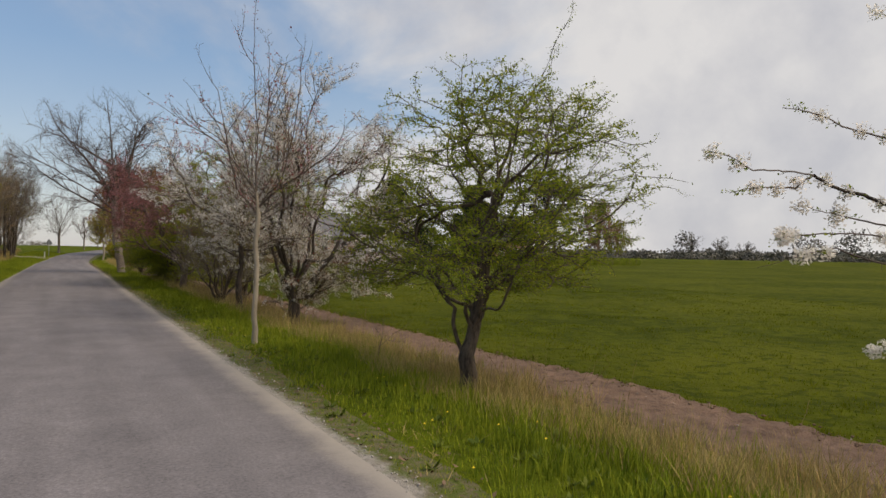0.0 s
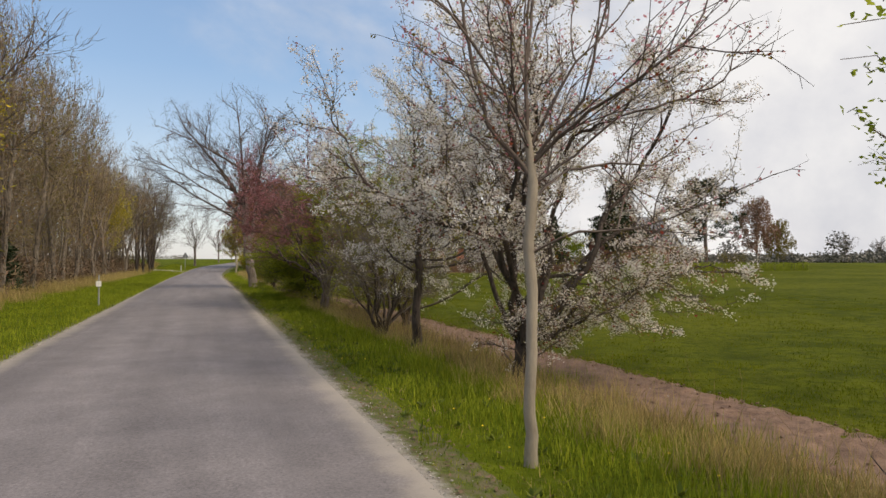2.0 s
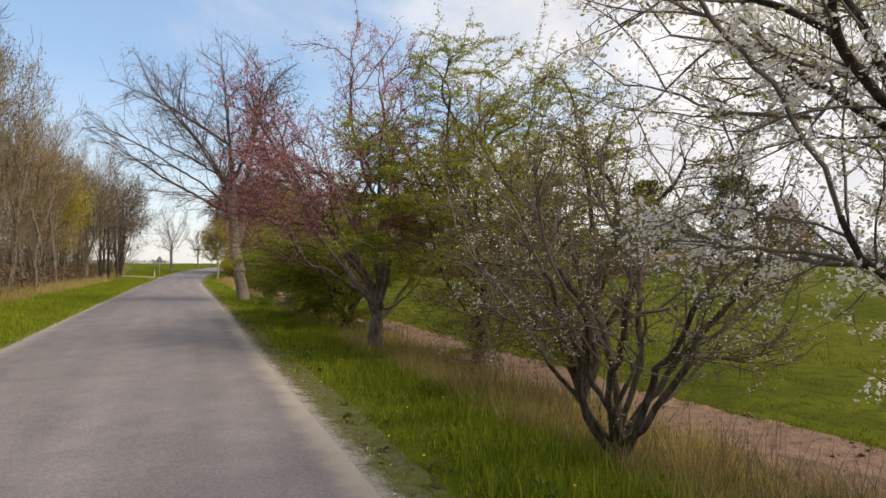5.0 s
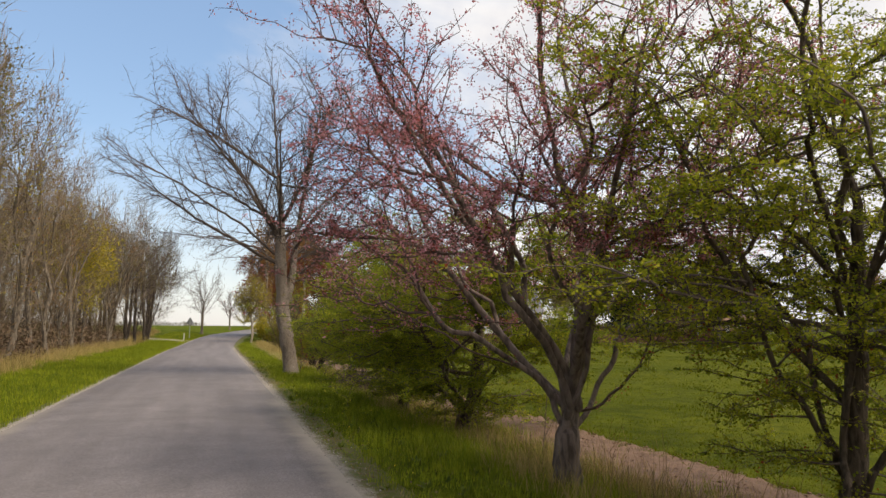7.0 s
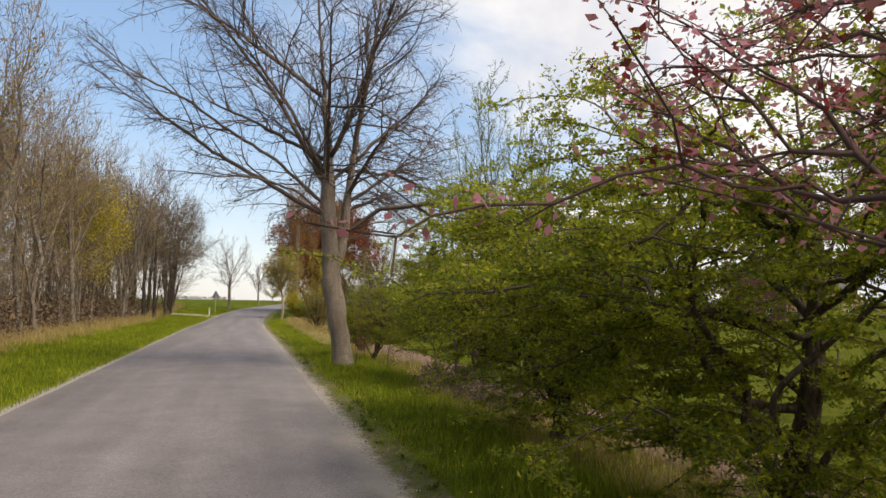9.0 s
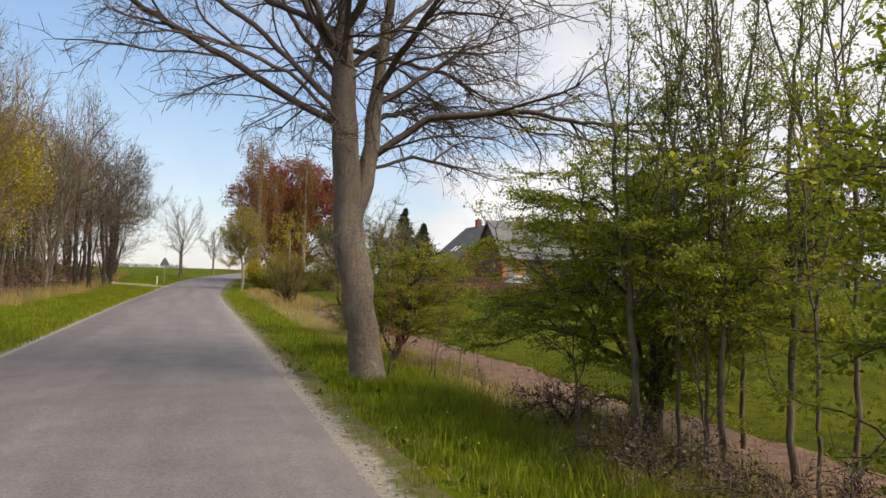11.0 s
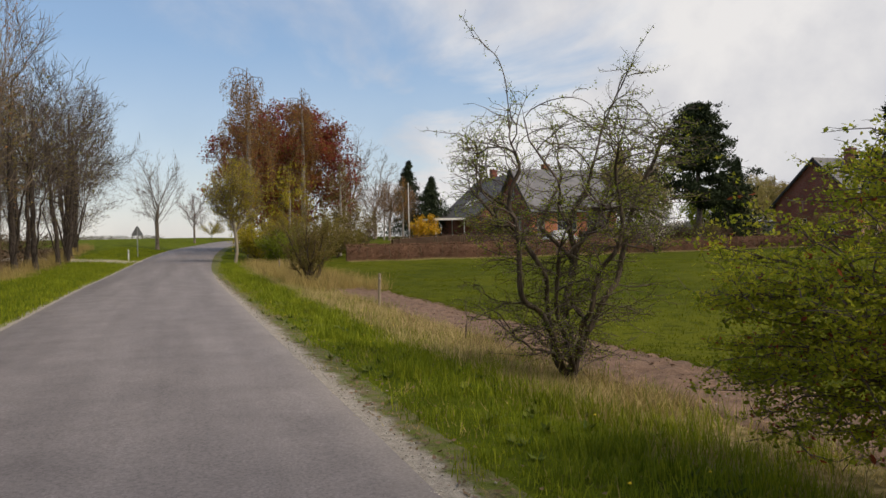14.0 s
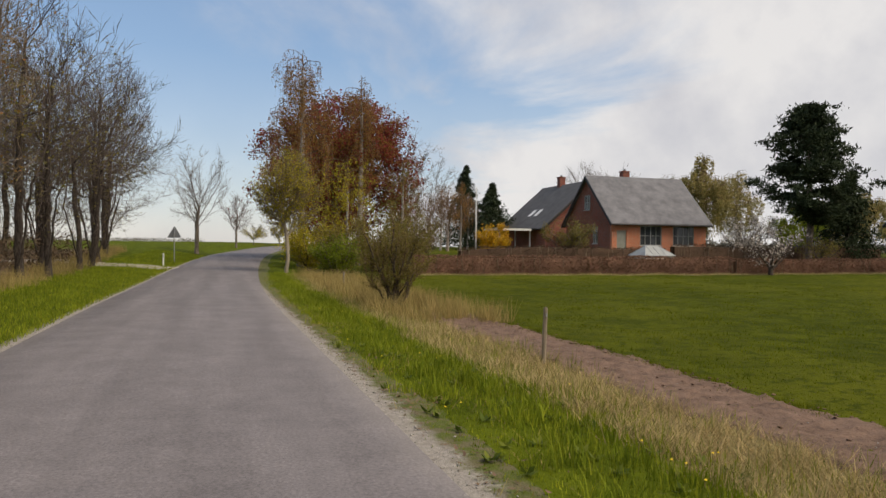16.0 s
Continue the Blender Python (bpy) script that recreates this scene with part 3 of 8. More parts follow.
def land(x, y):
    x, y = np.asarray(x, float), np.asarray(y, float)
    u = x - bend(y)
    wob = 0.035 * np.sin(x * 1.3 + 0.7 * np.sin(y * 0.45)) * np.cos(y * 0.8 + 0.5 * np.sin(x * 0.9))
    off = sstep(1.8, 3.0, u) + sstep(-3.4, -4.6, u)
    right = -0.10 * sstep(1.7, 3.2, u) - 0.22 * sstep(3.2, 4.8, u) + 0.30 * sstep(7, 60, u)
    left = 0.12 * sstep(-3.3, -6.5, u) + 0.22 * sstep(-6, -9, u) + 0.25 * sstep(95, 125, y) * sstep(-3.2, -6, u)
    knoll = 0.75 * sstep(98, 112, y) * sstep(12, 24, x) * sstep(400, 90, x) * sstep(260, 150, y)
    base = rise(y) * (1 - 0.75 * sstep(12, 45, u))
    return base + right + left + knoll + wob * np.clip(off, 0, 1) - 0.03 * (1 - np.clip(off, 0, 1))


def ground_z(x, y):
    return float(land(x, y))


def lines(*spans):
    out = [np.arange(a, b, s) for a, b, s in spans]
    return np.concatenate(out)


def build_ground():
    xs = lines((-2600, -300, 230), (-300, -60, 20), (-60, -12, 4), (-12, -3.6, 0.6), (-3.6, 2.4, 0.25), (2.4, 9.0, 0.3), (9, 30, 1.5), (30, 130, 5), (130, 400, 30), (400, 2601, 220))
    ys = lines((-400, -20, 38), (-20, 0, 4), (0, 100, 0.5), (100, 190, 1.5), (190, 300, 10), (300, 600, 50), (600, 3001, 240))
    X, Y = np.meshgrid(xs, ys)
    V = np.stack([X, Y, land(X, Y)], -1).reshape(-1, 3)
    n, m = len(xs), len(ys)
    i = (np.arange(m - 1)[:, None] * n + np.arange(n - 1)[None]).ravel()
    ob = new("ground", mesh_np("ground", V, np.stack([i, i + 1, i + n + 1, i + n], 1), smooth=True))
    ob.data.materials.append(M["ground"])
    tagged(ob, "grassy ground with verges, dry bank and open pasture", "ground", kind="structure")


def strip(name, us, zs, mat, y0, y1, step, label, category, wob=0.0, follow=True, lift=0.0, kind="structure"):
    """A long ribbon along the road: offsets us across it, heights zs above the road's line or, with follow, above the land."""
    ys = np.arange(y0, y1, step)
    rows = []
    for k, u in enumerate(us):
        edge = wob if k in (0, len(us) - 1) else 0
        jit = edge * (0.6 * np.sin(ys * 2.1 + k) + 0.5 * np.sin(ys * 5.3 + 2 * k) + rand.normal(0, 0.5, len(ys)))
        x = u + bend(ys) + jit
        z = (land(x, ys) + lift if follow else rise(ys)) + zs[k]
        rows.append(np.stack([x, ys, z], 1))
    V = np.stack(rows, 1).reshape(-1, 3)
    n = len(us)
    i = (np.arange(len(ys) - 1)[:, None] * n + np.arange(n - 1)[None]).ravel()
    ob = new(name, mesh_np(name, V, np.stack([i, i + 1, i + n + 1, i + n], 1), smooth=True))
    ob.data.materials.append(M[mat])
    return tagged(ob, label, category, kind=kind)


build_ground()
strip("road", (-3.16, -3.10, -2.0, -0.75, 0.5, 1.50, 1.58), (-0.05, 0.0, 0.03, 0.045, 0.03, 0.0, -0.05), "asphalt", -30, 330, 0.4,
      "worn grey asphalt country lane without markings", "road", wob=0.02, follow=False)
strip("shoulder_right", (1.42, 1.54, 1.70, 1.95, 2.20), (-0.012, -0.004, -0.018, -0.028, -0.058), "shoulder", -10, 200, 0.2,
      "pale gravel edge beside the asphalt lane", "road edge", wob=0.03, follow=False)
strip("shoulder_left", (-3.45, -3.3, -3.17, -3.04), (-0.029, -0.018, -0.004, -0.012), "shoulder", -10, 200, 0.2,
      "pale gravel edge beside the asphalt lane", "road edge", wob=0.015, follow=False)
def bridle_path():
    """Trodden sand with hoof marks and crumbling edges."""
    us = np.linspace(5.2, 7.0, 17)
    ys = np.concatenate([np.arange(-15, 1, 0.5), np.arange(1, 92, 0.12)])
    X, Y = np.meshgrid(us, ys)
    edge = 0.09 * (0.6 * np.sin(Y * 1.1) + 0.5 * np.sin(Y * 2.7 + 1) + 0.4 * np.sin(Y * 6.1 + 2))
    X = X + edge * (np.abs(X - 6.1) / 0.9) ** 3
    prints = rand.normal(0, 0.014, X.shape) + 0.012 * np.sin(X * 9 + 2 * np.sin(Y * 3)) * np.sin(Y * 7 + X * 3)
    rim = np.clip((np.abs(us - 6.1) - 0.78) / 0.12, 0, 1)[None]
    V = np.stack([X, Y, land(X, Y) + 0.035 + prints - 0.07 * rim], -1).reshape(-1, 3)
    n = len(us)
    i = (np.arange(len(ys) - 1)[:, None] * n + np.arange(n - 1)[None]).ravel()
    ob = new("bridle_path", mesh_np("bridle_path", V, np.stack([i, i + 1, i + n + 1, i + n], 1), smooth=True))
    ob.data.materials.append(M["sand"])
    tagged(ob, "trodden reddish sand bridle path along the pasture", "path", kind="structure")


bridle_path()


def side_track():
    xs = np.arange(-16, -1.6, 0.4)
    ys = np.array([100.6, 101.0, 102.2, 103.2, 103.6])
    X, Y = np.meshgrid(xs, ys)
    dz = np.array([-0.03, 0.03, 0.04, 0.03, -0.03])[:, None]
    V = np.stack([X, Y + 0.1 * np.sin(X * 2.2), land(X, Y) + dz], -1).reshape(-1, 3)
    n = len(xs)
    i = (np.arange(len(ys) - 1)[:, None] * n + np.arange(n - 1)[None]).ravel()
    ob = new("gravel_track", mesh_np("gravel_track", V, np.stack([i, i + 1, i + n + 1, i + n], 1), smooth=True))
    ob.data.materials.append(M["track"])
    tagged(ob, "pale gravel farm track joining the lane", "track", kind="structure")


side_track()


# ---------------------------------------------------------------- growing trees
def in_ellipsoid(g, n, centre, radii, hollow=0.35, low=None):
    """Points in an ellipsoid, thinned towards its heart."""
    p = g.normal(size=(n * 2, 3))
    p /= np.linalg.norm(p, axis=1)[:, None]
    r = (hollow ** 3 + (1 - hollow ** 3) * g.random(n * 2)) ** (1 / 3)
    p = p * r[:, None] * np.array(radii) + np.array(centre)
    if low is not None:
        p = p[p[:, 2] > low]
    return p[:n]


def grow(g, stems, targets, step, reach, kill, up=0.05, wander=0.12, rounds=150, limit=30000):
    """Branches that grow from the stems (lists of points) towards the target points. Returns places and parents."""
    pos, par = np.zeros((limit, 3)), np.full(limit, -1)
    n = 0
    for stem in stems:
        prev = -1
        for k, p in enumerate(stem):
            p = np.array(p, float)
            if prev >= 0:
                a = pos[prev].copy()
                cuts = max(1, int(np.linalg.norm(p - a) / step))
                for c in range(1, cuts + 1):
                    q = a + (p - a) * c / cuts
                    if c < cuts:
                        q = q + g.normal(0, step * 0.06, 3)
                    pos[n], par[n] = q, prev
                    prev = n
                    n += 1
            elif n == 0:
                pos[0] = p
                prev, n = 0, 1
            else:                                   # a further stem leaves the nearest place of the first
                prev = int(np.argmin(np.linalg.norm(pos[:n] - p, axis=1)))
    kids = np.zeros(limit, int)
    for c in range(1, n):
        kids[par[c]] += 1
    T = np.asarray(targets, float)
    d = np.linalg.norm(T[:, None] - pos[None, :n], axis=2)
    ni, nd = d.argmin(1), d.min(1)
    alive = nd > kill
    T, ni, nd = T[alive], ni[alive], nd[alive]
    for _ in range(rounds):
        if not len(T):
            break
        act = nd < reach
        if not act.any():
            act = nd <= nd.min() + step
        way = T[act] - pos[ni[act]]
        way /= np.linalg.norm(way, axis=1)[:, None] + 1e-9
        acc = np.zeros((n, 3))
        np.add.at(acc, ni[act], way)
        src = np.unique(ni[act])
        full = kids[src] >= 3
        if full.any():
            stuck = np.isin(ni, src[full])
            T, ni, nd = T[~stuck], ni[~stuck], nd[~stuck]
        src = src[~full]
        if not len(src):
            continue
        if n + len(src) >= limit:
            break
        v = acc[src]
        v /= np.linalg.norm(v, axis=1)[:, None] + 1e-9
        old = pos[src] - pos[np.maximum(par[src], 0)]
        old /= np.linalg.norm(old, axis=1)[:, None] + 1e-9
        v = v + 0.45 * old + g.normal(0, wander, v.shape)
        v[:, 2] += up
        v /= np.linalg.norm(v, axis=1)[:, None] + 1e-9
        fresh = pos[src] + v * step
        m = len(src)
        pos[n:n + m], par[n:n + m] = fresh, src
        kids[src] += 1
        dn = np.linalg.norm(T[:, None] - fresh[None], axis=2)
        bi, bd = dn.argmin(1), dn.min(1)
        better = bd < nd
        ni[better], nd[better] = n + bi[better], bd[better]
        n += m
        alive = nd > kill
        T, ni, nd = T[alive], ni[alive], nd[alive]
    return pos[:n].copy(), par[:n].copy()


def lay_stems(g, stems, step, crook=1.0):
    pos, par = [], []
    for order, stem in enumerate(stems):
        prev = -1
        for p in stem:
            p = np.array(p, float)
            if prev < 0 and pos:                     # a further stem leaves the nearest place of the ones before
                prev = int(np.argmin(np.linalg.norm(np.array(pos) - p, axis=1)))
                continue
            if prev < 0:
                pos.append(p), par.append(-1)
                prev = 0
                continue
            a = pos[prev]
            cuts = max(1, int(round(np.linalg.norm(p - a) / step)))
            side = g.normal(0, 0.035 * (crook if order else min(crook, 1)), 3) * np.linalg.norm(p - a)
            kink = g.normal(0, 0.018 * max(crook - 1, 0) if order else 0, 3) * np.linalg.norm(p - a)
            for c in range(1, cuts + 1):
                f = c / cuts
                q = a + (p - a) * f + side * math.sin(f * math.pi) + kink * math.sin(f * 3 * math.pi) + (g.normal(0, step * 0.05, 3) if c < cuts else 0)
                pos.append(q), par.append(prev)
                prev = len(pos) - 1
    return np.array(pos), np.array(par)


def limbs(g, stems, crowns, count, rise_at):
    """Main limbs from the first stem to the crown's outline, spread all round it."""
    trunk = [np.array(p, float) for p in stems[0]]
    top = trunk[-1][2]
    out = []
    vol = np.array([r[0] * r[1] * r[2] for c, r in crowns])
    for k in range(count):
        c, r = crowns[int(g.choice(len(crowns), p=vol / vol.sum()))]
        a = k * 2.399963 + g.normal(0, 0.25)
        el = math.asin(min(0.98, max(-0.25, -0.2 + 1.05 * (k + 0.5) / count + g.normal(0, 0.08))))
        d = np.array([math.cos(a) * math.cos(el), math.sin(a) * math.cos(el), math.sin(el)])
        end = np.array(c) + d * np.array(r) * (0.82 + 0.12 * g.random())
        z0 = rise_at + (top - rise_at) * (0.1 + 0.75 * (k + 0.5) / count) * g.random() ** 0.5
        f = next((i for i in range(1, len(trunk)) if trunk[i][2] >= z0), len(trunk) - 1)
        p, q = trunk[f - 1], trunk[f]
        w = (z0 - p[2]) / max(q[2] - p[2], 1e-6)
        st = p + (q - p) * min(max(w, 0), 1)
        mid = st + (end - st) * 0.45
        mid[2] += 0.06 * np.linalg.norm(end - st)
        mid[:2] += (end - st)[:2] * 0.08
        out.append([tuple(st), tuple(mid), tuple(end)])
    return out


def arms(g, stems, crowns, per):
    """Side limbs that leave the upper stems and bend outwards to the crown's edge."""
    out = []
    mid = np.array(crowns[0][0], float)
    for stem in stems[1:]:
        s = [np.array(q, float) for q in stem]
        for k in range(per):
            i = 1 + k % (len(s) - 1)
            st = s[i - 1] + (s[i] - s[i - 1]) * (0.45 + 0.5 * g.random())
            if st[2] < 0.42 * mid[2]:
                continue
            d = (s[i] - s[i - 1]) / (np.linalg.norm(s[i] - s[i - 1]) + 1e-9)
            o = (st - mid) * np.array([1, 1, 0.3])
            o = o / (np.linalg.norm(o) + 1e-9)
            q = g.normal(size=3)
            q -= q.dot(d) * d
            v = 0.5 * d + 0.6 * o + 0.8 * q / (np.linalg.norm(q) + 1e-9)
            v[2] = max(v[2], 0.15)
            v /= np.linalg.norm(v)
            ln = (0.48 + 0.39 * g.random()) * (1.0 if i > 1 else 1.25) * min(2.3, 0.8 * min(crowns[0][1]))
            a = st + v * ln * 0.5
            e = a + (v + np.array([0, 0, 0.25 * g.normal()])) * ln * 0.6
            out.append([tuple(st), tuple(a), tuple(e)])
    return out


def ramify(g, stems, crowns, levels, low, step, crook=1.0, flat=1.0):
    """Branches of several orders that leave the stems and end at the crown's outline.
    levels: rows of (spacing, length, piece, angle, up, wander)."""
    pos, par = lay_stems(g, stems, step, crook)
    C = np.array([c for c, r in crowns], float)
    R = np.array([r for c, r in crowns], float)

    def inside(p, slack):
        d = (((p[:, None] - C[None]) / R[None]) ** 2).sum(2).min(1)
        ok = d < slack
        return ok & (p[:, 2] > low) if low is not None else ok
    mid = C.mean(0)
    mid[2] *= 0.8
    first = np.arange(1, len(pos))
    gap = step
    for k, (spacing, length, piece, angle, up, wander) in enumerate(levels):
        n = len(pos)
        may = first[inside(pos[first], 1.15)] if k == 0 else first
        if not len(may):
            break
        who = np.repeat(may, g.poisson(gap / spacing, len(may)))
        if not len(who):
            break
        d = pos[who] - pos[par[who]]
        d /= np.linalg.norm(d, axis=1)[:, None] + 1e-9
        q = g.normal(size=d.shape)
        q -= (q * d).sum(1)[:, None] * d
        q /= np.linalg.norm(q, axis=1)[:, None] + 1e-9
        a = np.radians(g.normal(angle, 12, len(who)))[:, None]
        out = pos[who] - mid
        out /= np.linalg.norm(out, axis=1)[:, None] + 1e-9
        v = d * np.cos(a) + q * np.sin(a) + out * 0.35
        ln = length * (0.4 + 0.8 * g.random(len(who)))
        cuts = np.maximum(1, np.round(ln / piece)).astype(int)
        slack = 0.85 + 0.35 * g.random(len(who))
        at, prev, alive = pos[who].copy(), who.copy(), np.ones(len(who), bool)
        P, A, count = [pos], [par], n
        for c in range(cuts.max()):
            v = v + g.normal(0, wander, v.shape)
            v[:, 2] = v[:, 2] * (flat if k else 0.5 + 0.5 * flat) + up
            v /= np.linalg.norm(v, axis=1)[:, None] + 1e-9
            nxt = at + v * piece
            alive &= (c < cuts) & inside(nxt, slack)
            i = np.where(alive)[0]
            if not len(i):
                break
            P.append(nxt[i]), A.append(prev[i])
            prev[i] = np.arange(count, count + len(i))
            at[i] = nxt[i]
            count += len(i)
        pos, par = np.concatenate(P), np.concatenate(A)
        first, gap = np.arange(n, len(pos)), piece
    return pos, par


def add_twigs(g, pos, par, per, length, up=0.2, bits=1, spread=1.0, limit_r=None, radius=None):
    """Short side shoots on the thin branches."""
    n = len(pos)
    who = np.arange(1, n)
    if limit_r is not None:
        who = who[radius[who] < limit_r]
    who = who[g.random(len(who)) < per] if per < 1 else np.repeat(who, int(round(per)))
    way = pos[who] - pos[par[who]]
    way /= np.linalg.norm(way, axis=1)[:, None] + 1e-9
    way = way + g.normal(0, spread, way.shape)
    way[:, 2] += up
    way /= np.linalg.norm(way, axis=1)[:, None] + 1e-9
    ln = length * (0.5 + g.random(len(who)))
    P, A, prev, at = [pos], [par], who, pos[who]
    count = n
    for b in range(bits):
        at = at + way * (ln / bits)[:, None] + g.normal(0, 0.08, way.shape) * (ln / bits)[:, None]
        P.append(at)
        A.append(prev)
        prev = np.arange(count, count + len(who))
        count += len(who)
    return np.concatenate(P), np.concatenate(A)


def thickness(par, r0, tip):
    """Radii by the pipe rule, with the exponent that gives the stem its radius."""
    n = len(par)
    leaves = np.zeros(n)
    has = np.zeros(n, bool)
    has[par[par >= 0]] = True
    leaves[~has] = 1
    for i in range(n - 1, 0, -1):
        if par[i] >= 0:
            leaves[par[i]] += leaves[i]
    e = math.log(max(leaves[0], 2)) / math.log(max(r0 / tip, 1.5))
    rad = tip * leaves ** (1 / e)
    # the stoutest shoot of each fork tapers gently out of its parent
    keen = np.argsort(rad)
    lead = np.full(n, -1)
    kids = keen[par[keen] >= 0]
    lead[par[kids]] = kids
    stem = np.where((lead >= 0) & (rad > 8 * tip))[0]
    for _ in range(4):
        rad[lead[stem]] = np.maximum(rad[lead[stem]], 0.8 * rad[stem])
    return rad


def tubes(pos, par, rad, sides, lump=0.0):
    """Tapered tubes along all edges i -> par[i]; lump: how uneven their outline is."""
    idx = np.where(par >= 0)[0]
    n = len(pos)
    way = np.zeros((n, 3))
    way[idx] = pos[idx] - pos[par[idx]]
    for i in range(n):
        if par[i] < 0:
            kid = idx[par[idx] == i]
            way[i] = way[kid[0]] if len(kid) else (0, 0, 1)
    way /= np.linalg.norm(way, axis=1)[:, None] + 1e-9
    first = np.full(n, -1)
    order = idx[np.argsort(rad[idx])]
    first[par[order]] = order                       # the thickest child goes on with the parent's ring
    ref = np.where(np.abs(way[:, 2:3]) > 0.9, np.array([[1.0, 0, 0]]), np.array([[0, 0, 1.0]]))
    a = np.cross(way, ref)
    a /= np.linalg.norm(a, axis=1)[:, None] + 1e-9
    if sides > 3:                                   # carry the ring along the stem without a twist
        for i in np.where(par >= 0)[0]:
            v = a[par[i]] - way[i] * (a[par[i]] @ way[i])
            size = math.sqrt(v @ v)
            if size > 0.05:
                a[i] = v / size
    b = np.cross(way, a)
    ang = np.arange(sides) * 2 * np.pi / sides
    ring = (a[:, None] * np.cos(ang)[None, :, None] + b[:, None] * np.sin(ang)[None, :, None])
    if lump:
        z = pos.sum(1)[:, None]
        uneven = 0.5 * np.sin(2 * ang[None] + 2.3 * z) + 0.45 * np.sin(3 * ang[None] - 3.1 * z + 1) + 0.35 * np.sin(5 * ang[None] + 6.0 * z)
        ring = ring * (1 + lump * (uneven + 0.2 * np.sin(5.0 * z)))[:, :, None]
    V = [(pos[:, None] + ring * rad[:, None, None]).reshape(-1, 3)]
    side = idx[first[par[idx]] != idx]
    main = idx[first[par[idx]] == idx]
    V.append((pos[par[side]][:, None] + ring[side] * np.minimum(rad[side] * 1.25, rad[par[side]] * 0.9)[:, None, None]).reshape(-1, 3))
    start = np.zeros(n, int)
    start[main] = par[main] * sides
    start[side] = n * sides + np.arange(len(side)) * sides
    k = np.arange(sides)
    k2 = (k + 1) % sides
    ed = np.concatenate([main, side])
    s, t = start[ed][:, None], (ed * sides)[:, None]
    Q = np.stack([s + k, s + k2, t + k2, t + k], -1).reshape(-1, 4)
    return np.concatenate(V), Q


def wood_parts(owner, pos, par, rad, thick, bark, twig, fine=0.0, limbs_apart=0):
    """The stem as one mesh, up to limbs_apart strong limbs each as another, the thin branches as one more."""
    big = rad >= thick
    big[0] = True
    n = len(pos)
    for i in range(1, n):
        if big[i] and par[i] >= 0 and not big[par[i]]:
            big[i] = False
    sides, lump = (16, 0.045) if rad[0] > 0.12 else (9, 0.05)
    if limbs_apart:
        best = np.full(n, -1)
        for i in np.where(big)[0][1:]:
            q = par[i]
            if best[q] < 0 or rad[i] > rad[best[q]]:
                best[q] = i
        chain = np.zeros(n, bool)
        c = 0
        while c >= 0:
            chain[c] = True
            c = best[c]
        roots = np.array([i for i in np.where(big)[0] if not chain[i] and chain[par[i]]], int)
        roots = roots[np.argsort(-rad[roots])] if len(roots) else roots
        mark = np.full(n, -1)
        mark[roots] = np.arange(len(roots))
        for i in range(1, n):
            if big[i] and mark[i] < 0 and not chain[i]:
                mark[i] = mark[par[i]]
        big &= mark < limbs_apart                    # weak limbs go with the thin branches
        for k in range(min(limbs_apart, len(roots))):
            own = np.where(big & (mark == k))[0]
            sel = np.concatenate([[par[roots[k]]], own])
            at = np.full(n, -1)
            at[sel] = np.arange(len(sel))
            ps = np.concatenate([[-1], at[par[own]]])
            rs = rad[sel].copy()
            rs[0] = min(rs[1] * 1.25, rs[0] * 0.9) if len(rs) > 1 else rs[0]
            V, Q = tubes(pos[sel], ps, rs, 10 if rs[0] > 0.06 else 7, lump)
            part_me("limb", mesh_np("limb", V, Q, smooth=True), bark, owner)
        stem = big & chain
    else:
        stem = big
    keep = np.where(stem)[0]
    new_i = np.full(n, -1)
    new_i[keep] = np.arange(len(keep))
    pk = np.where(par[keep] >= 0, new_i[np.maximum(par[keep], 0)], -1)
    V, Q = tubes(pos[keep], pk, rad[keep], sides, lump)
    part_me("trunk", mesh_np("trunk", V, Q, smooth=True), bark, owner)
    thin = np.where(~big)[0]
    if len(thin):
        roots = np.unique(par[thin][big[par[thin]]])
        sel = np.concatenate([roots, thin])
        new_i[:] = -1
        new_i[sel] = np.arange(len(sel))
        ps = np.concatenate([np.full(len(roots), -1), new_i[par[thin]]])
        rs = np.concatenate([np.full(len(roots), thick * 0.8), rad[thin]])
        tiny = rs < fine                             # the finest shoots are slivers
        tiny[:len(roots)] = False
        stout = ~tiny
        for q in range(len(sel)):
            if stout[q] and ps[q] >= 0:
                stout[ps[q]] = True
        keep = np.where(stout)[0]
        order = np.full(len(sel), -1)
        order[keep] = np.arange(len(keep))
        V, Q = tubes(pos[sel][keep], np.where(ps[keep] >= 0, order[np.maximum(ps[keep], 0)], -1), rs[keep], 3)
        e = np.where(~stout)[0]
        if len(e):
            p0, p1 = pos[sel][ps[e]], pos[sel][e]
            s = np.cross(p1 - p0, np.sin(np.arange(len(e))[:, None] * np.array([12.99, 78.23, 37.72])))
            s /= np.linalg.norm(s, axis=1)[:, None] + 1e-9
            w0, w1 = np.minimum(rs[ps[e]], fine)[:, None] * s, rs[e][:, None] * s * 0.8
            R = np.stack([p0 - w0, p0 + w0, p1 + w1, p1 - w1], 1).reshape(-1, 3)
            Q = np.concatenate([Q, len(V) + np.arange(len(R)).reshape(-1, 4)]) if len(Q) else np.arange(len(R)).reshape(-1, 4)
            V = np.concatenate([V, R])
        tagged(part_me("branchwork", mesh_np("branchwork", V, Q, smooth=True), twig, owner), kind="stuff")


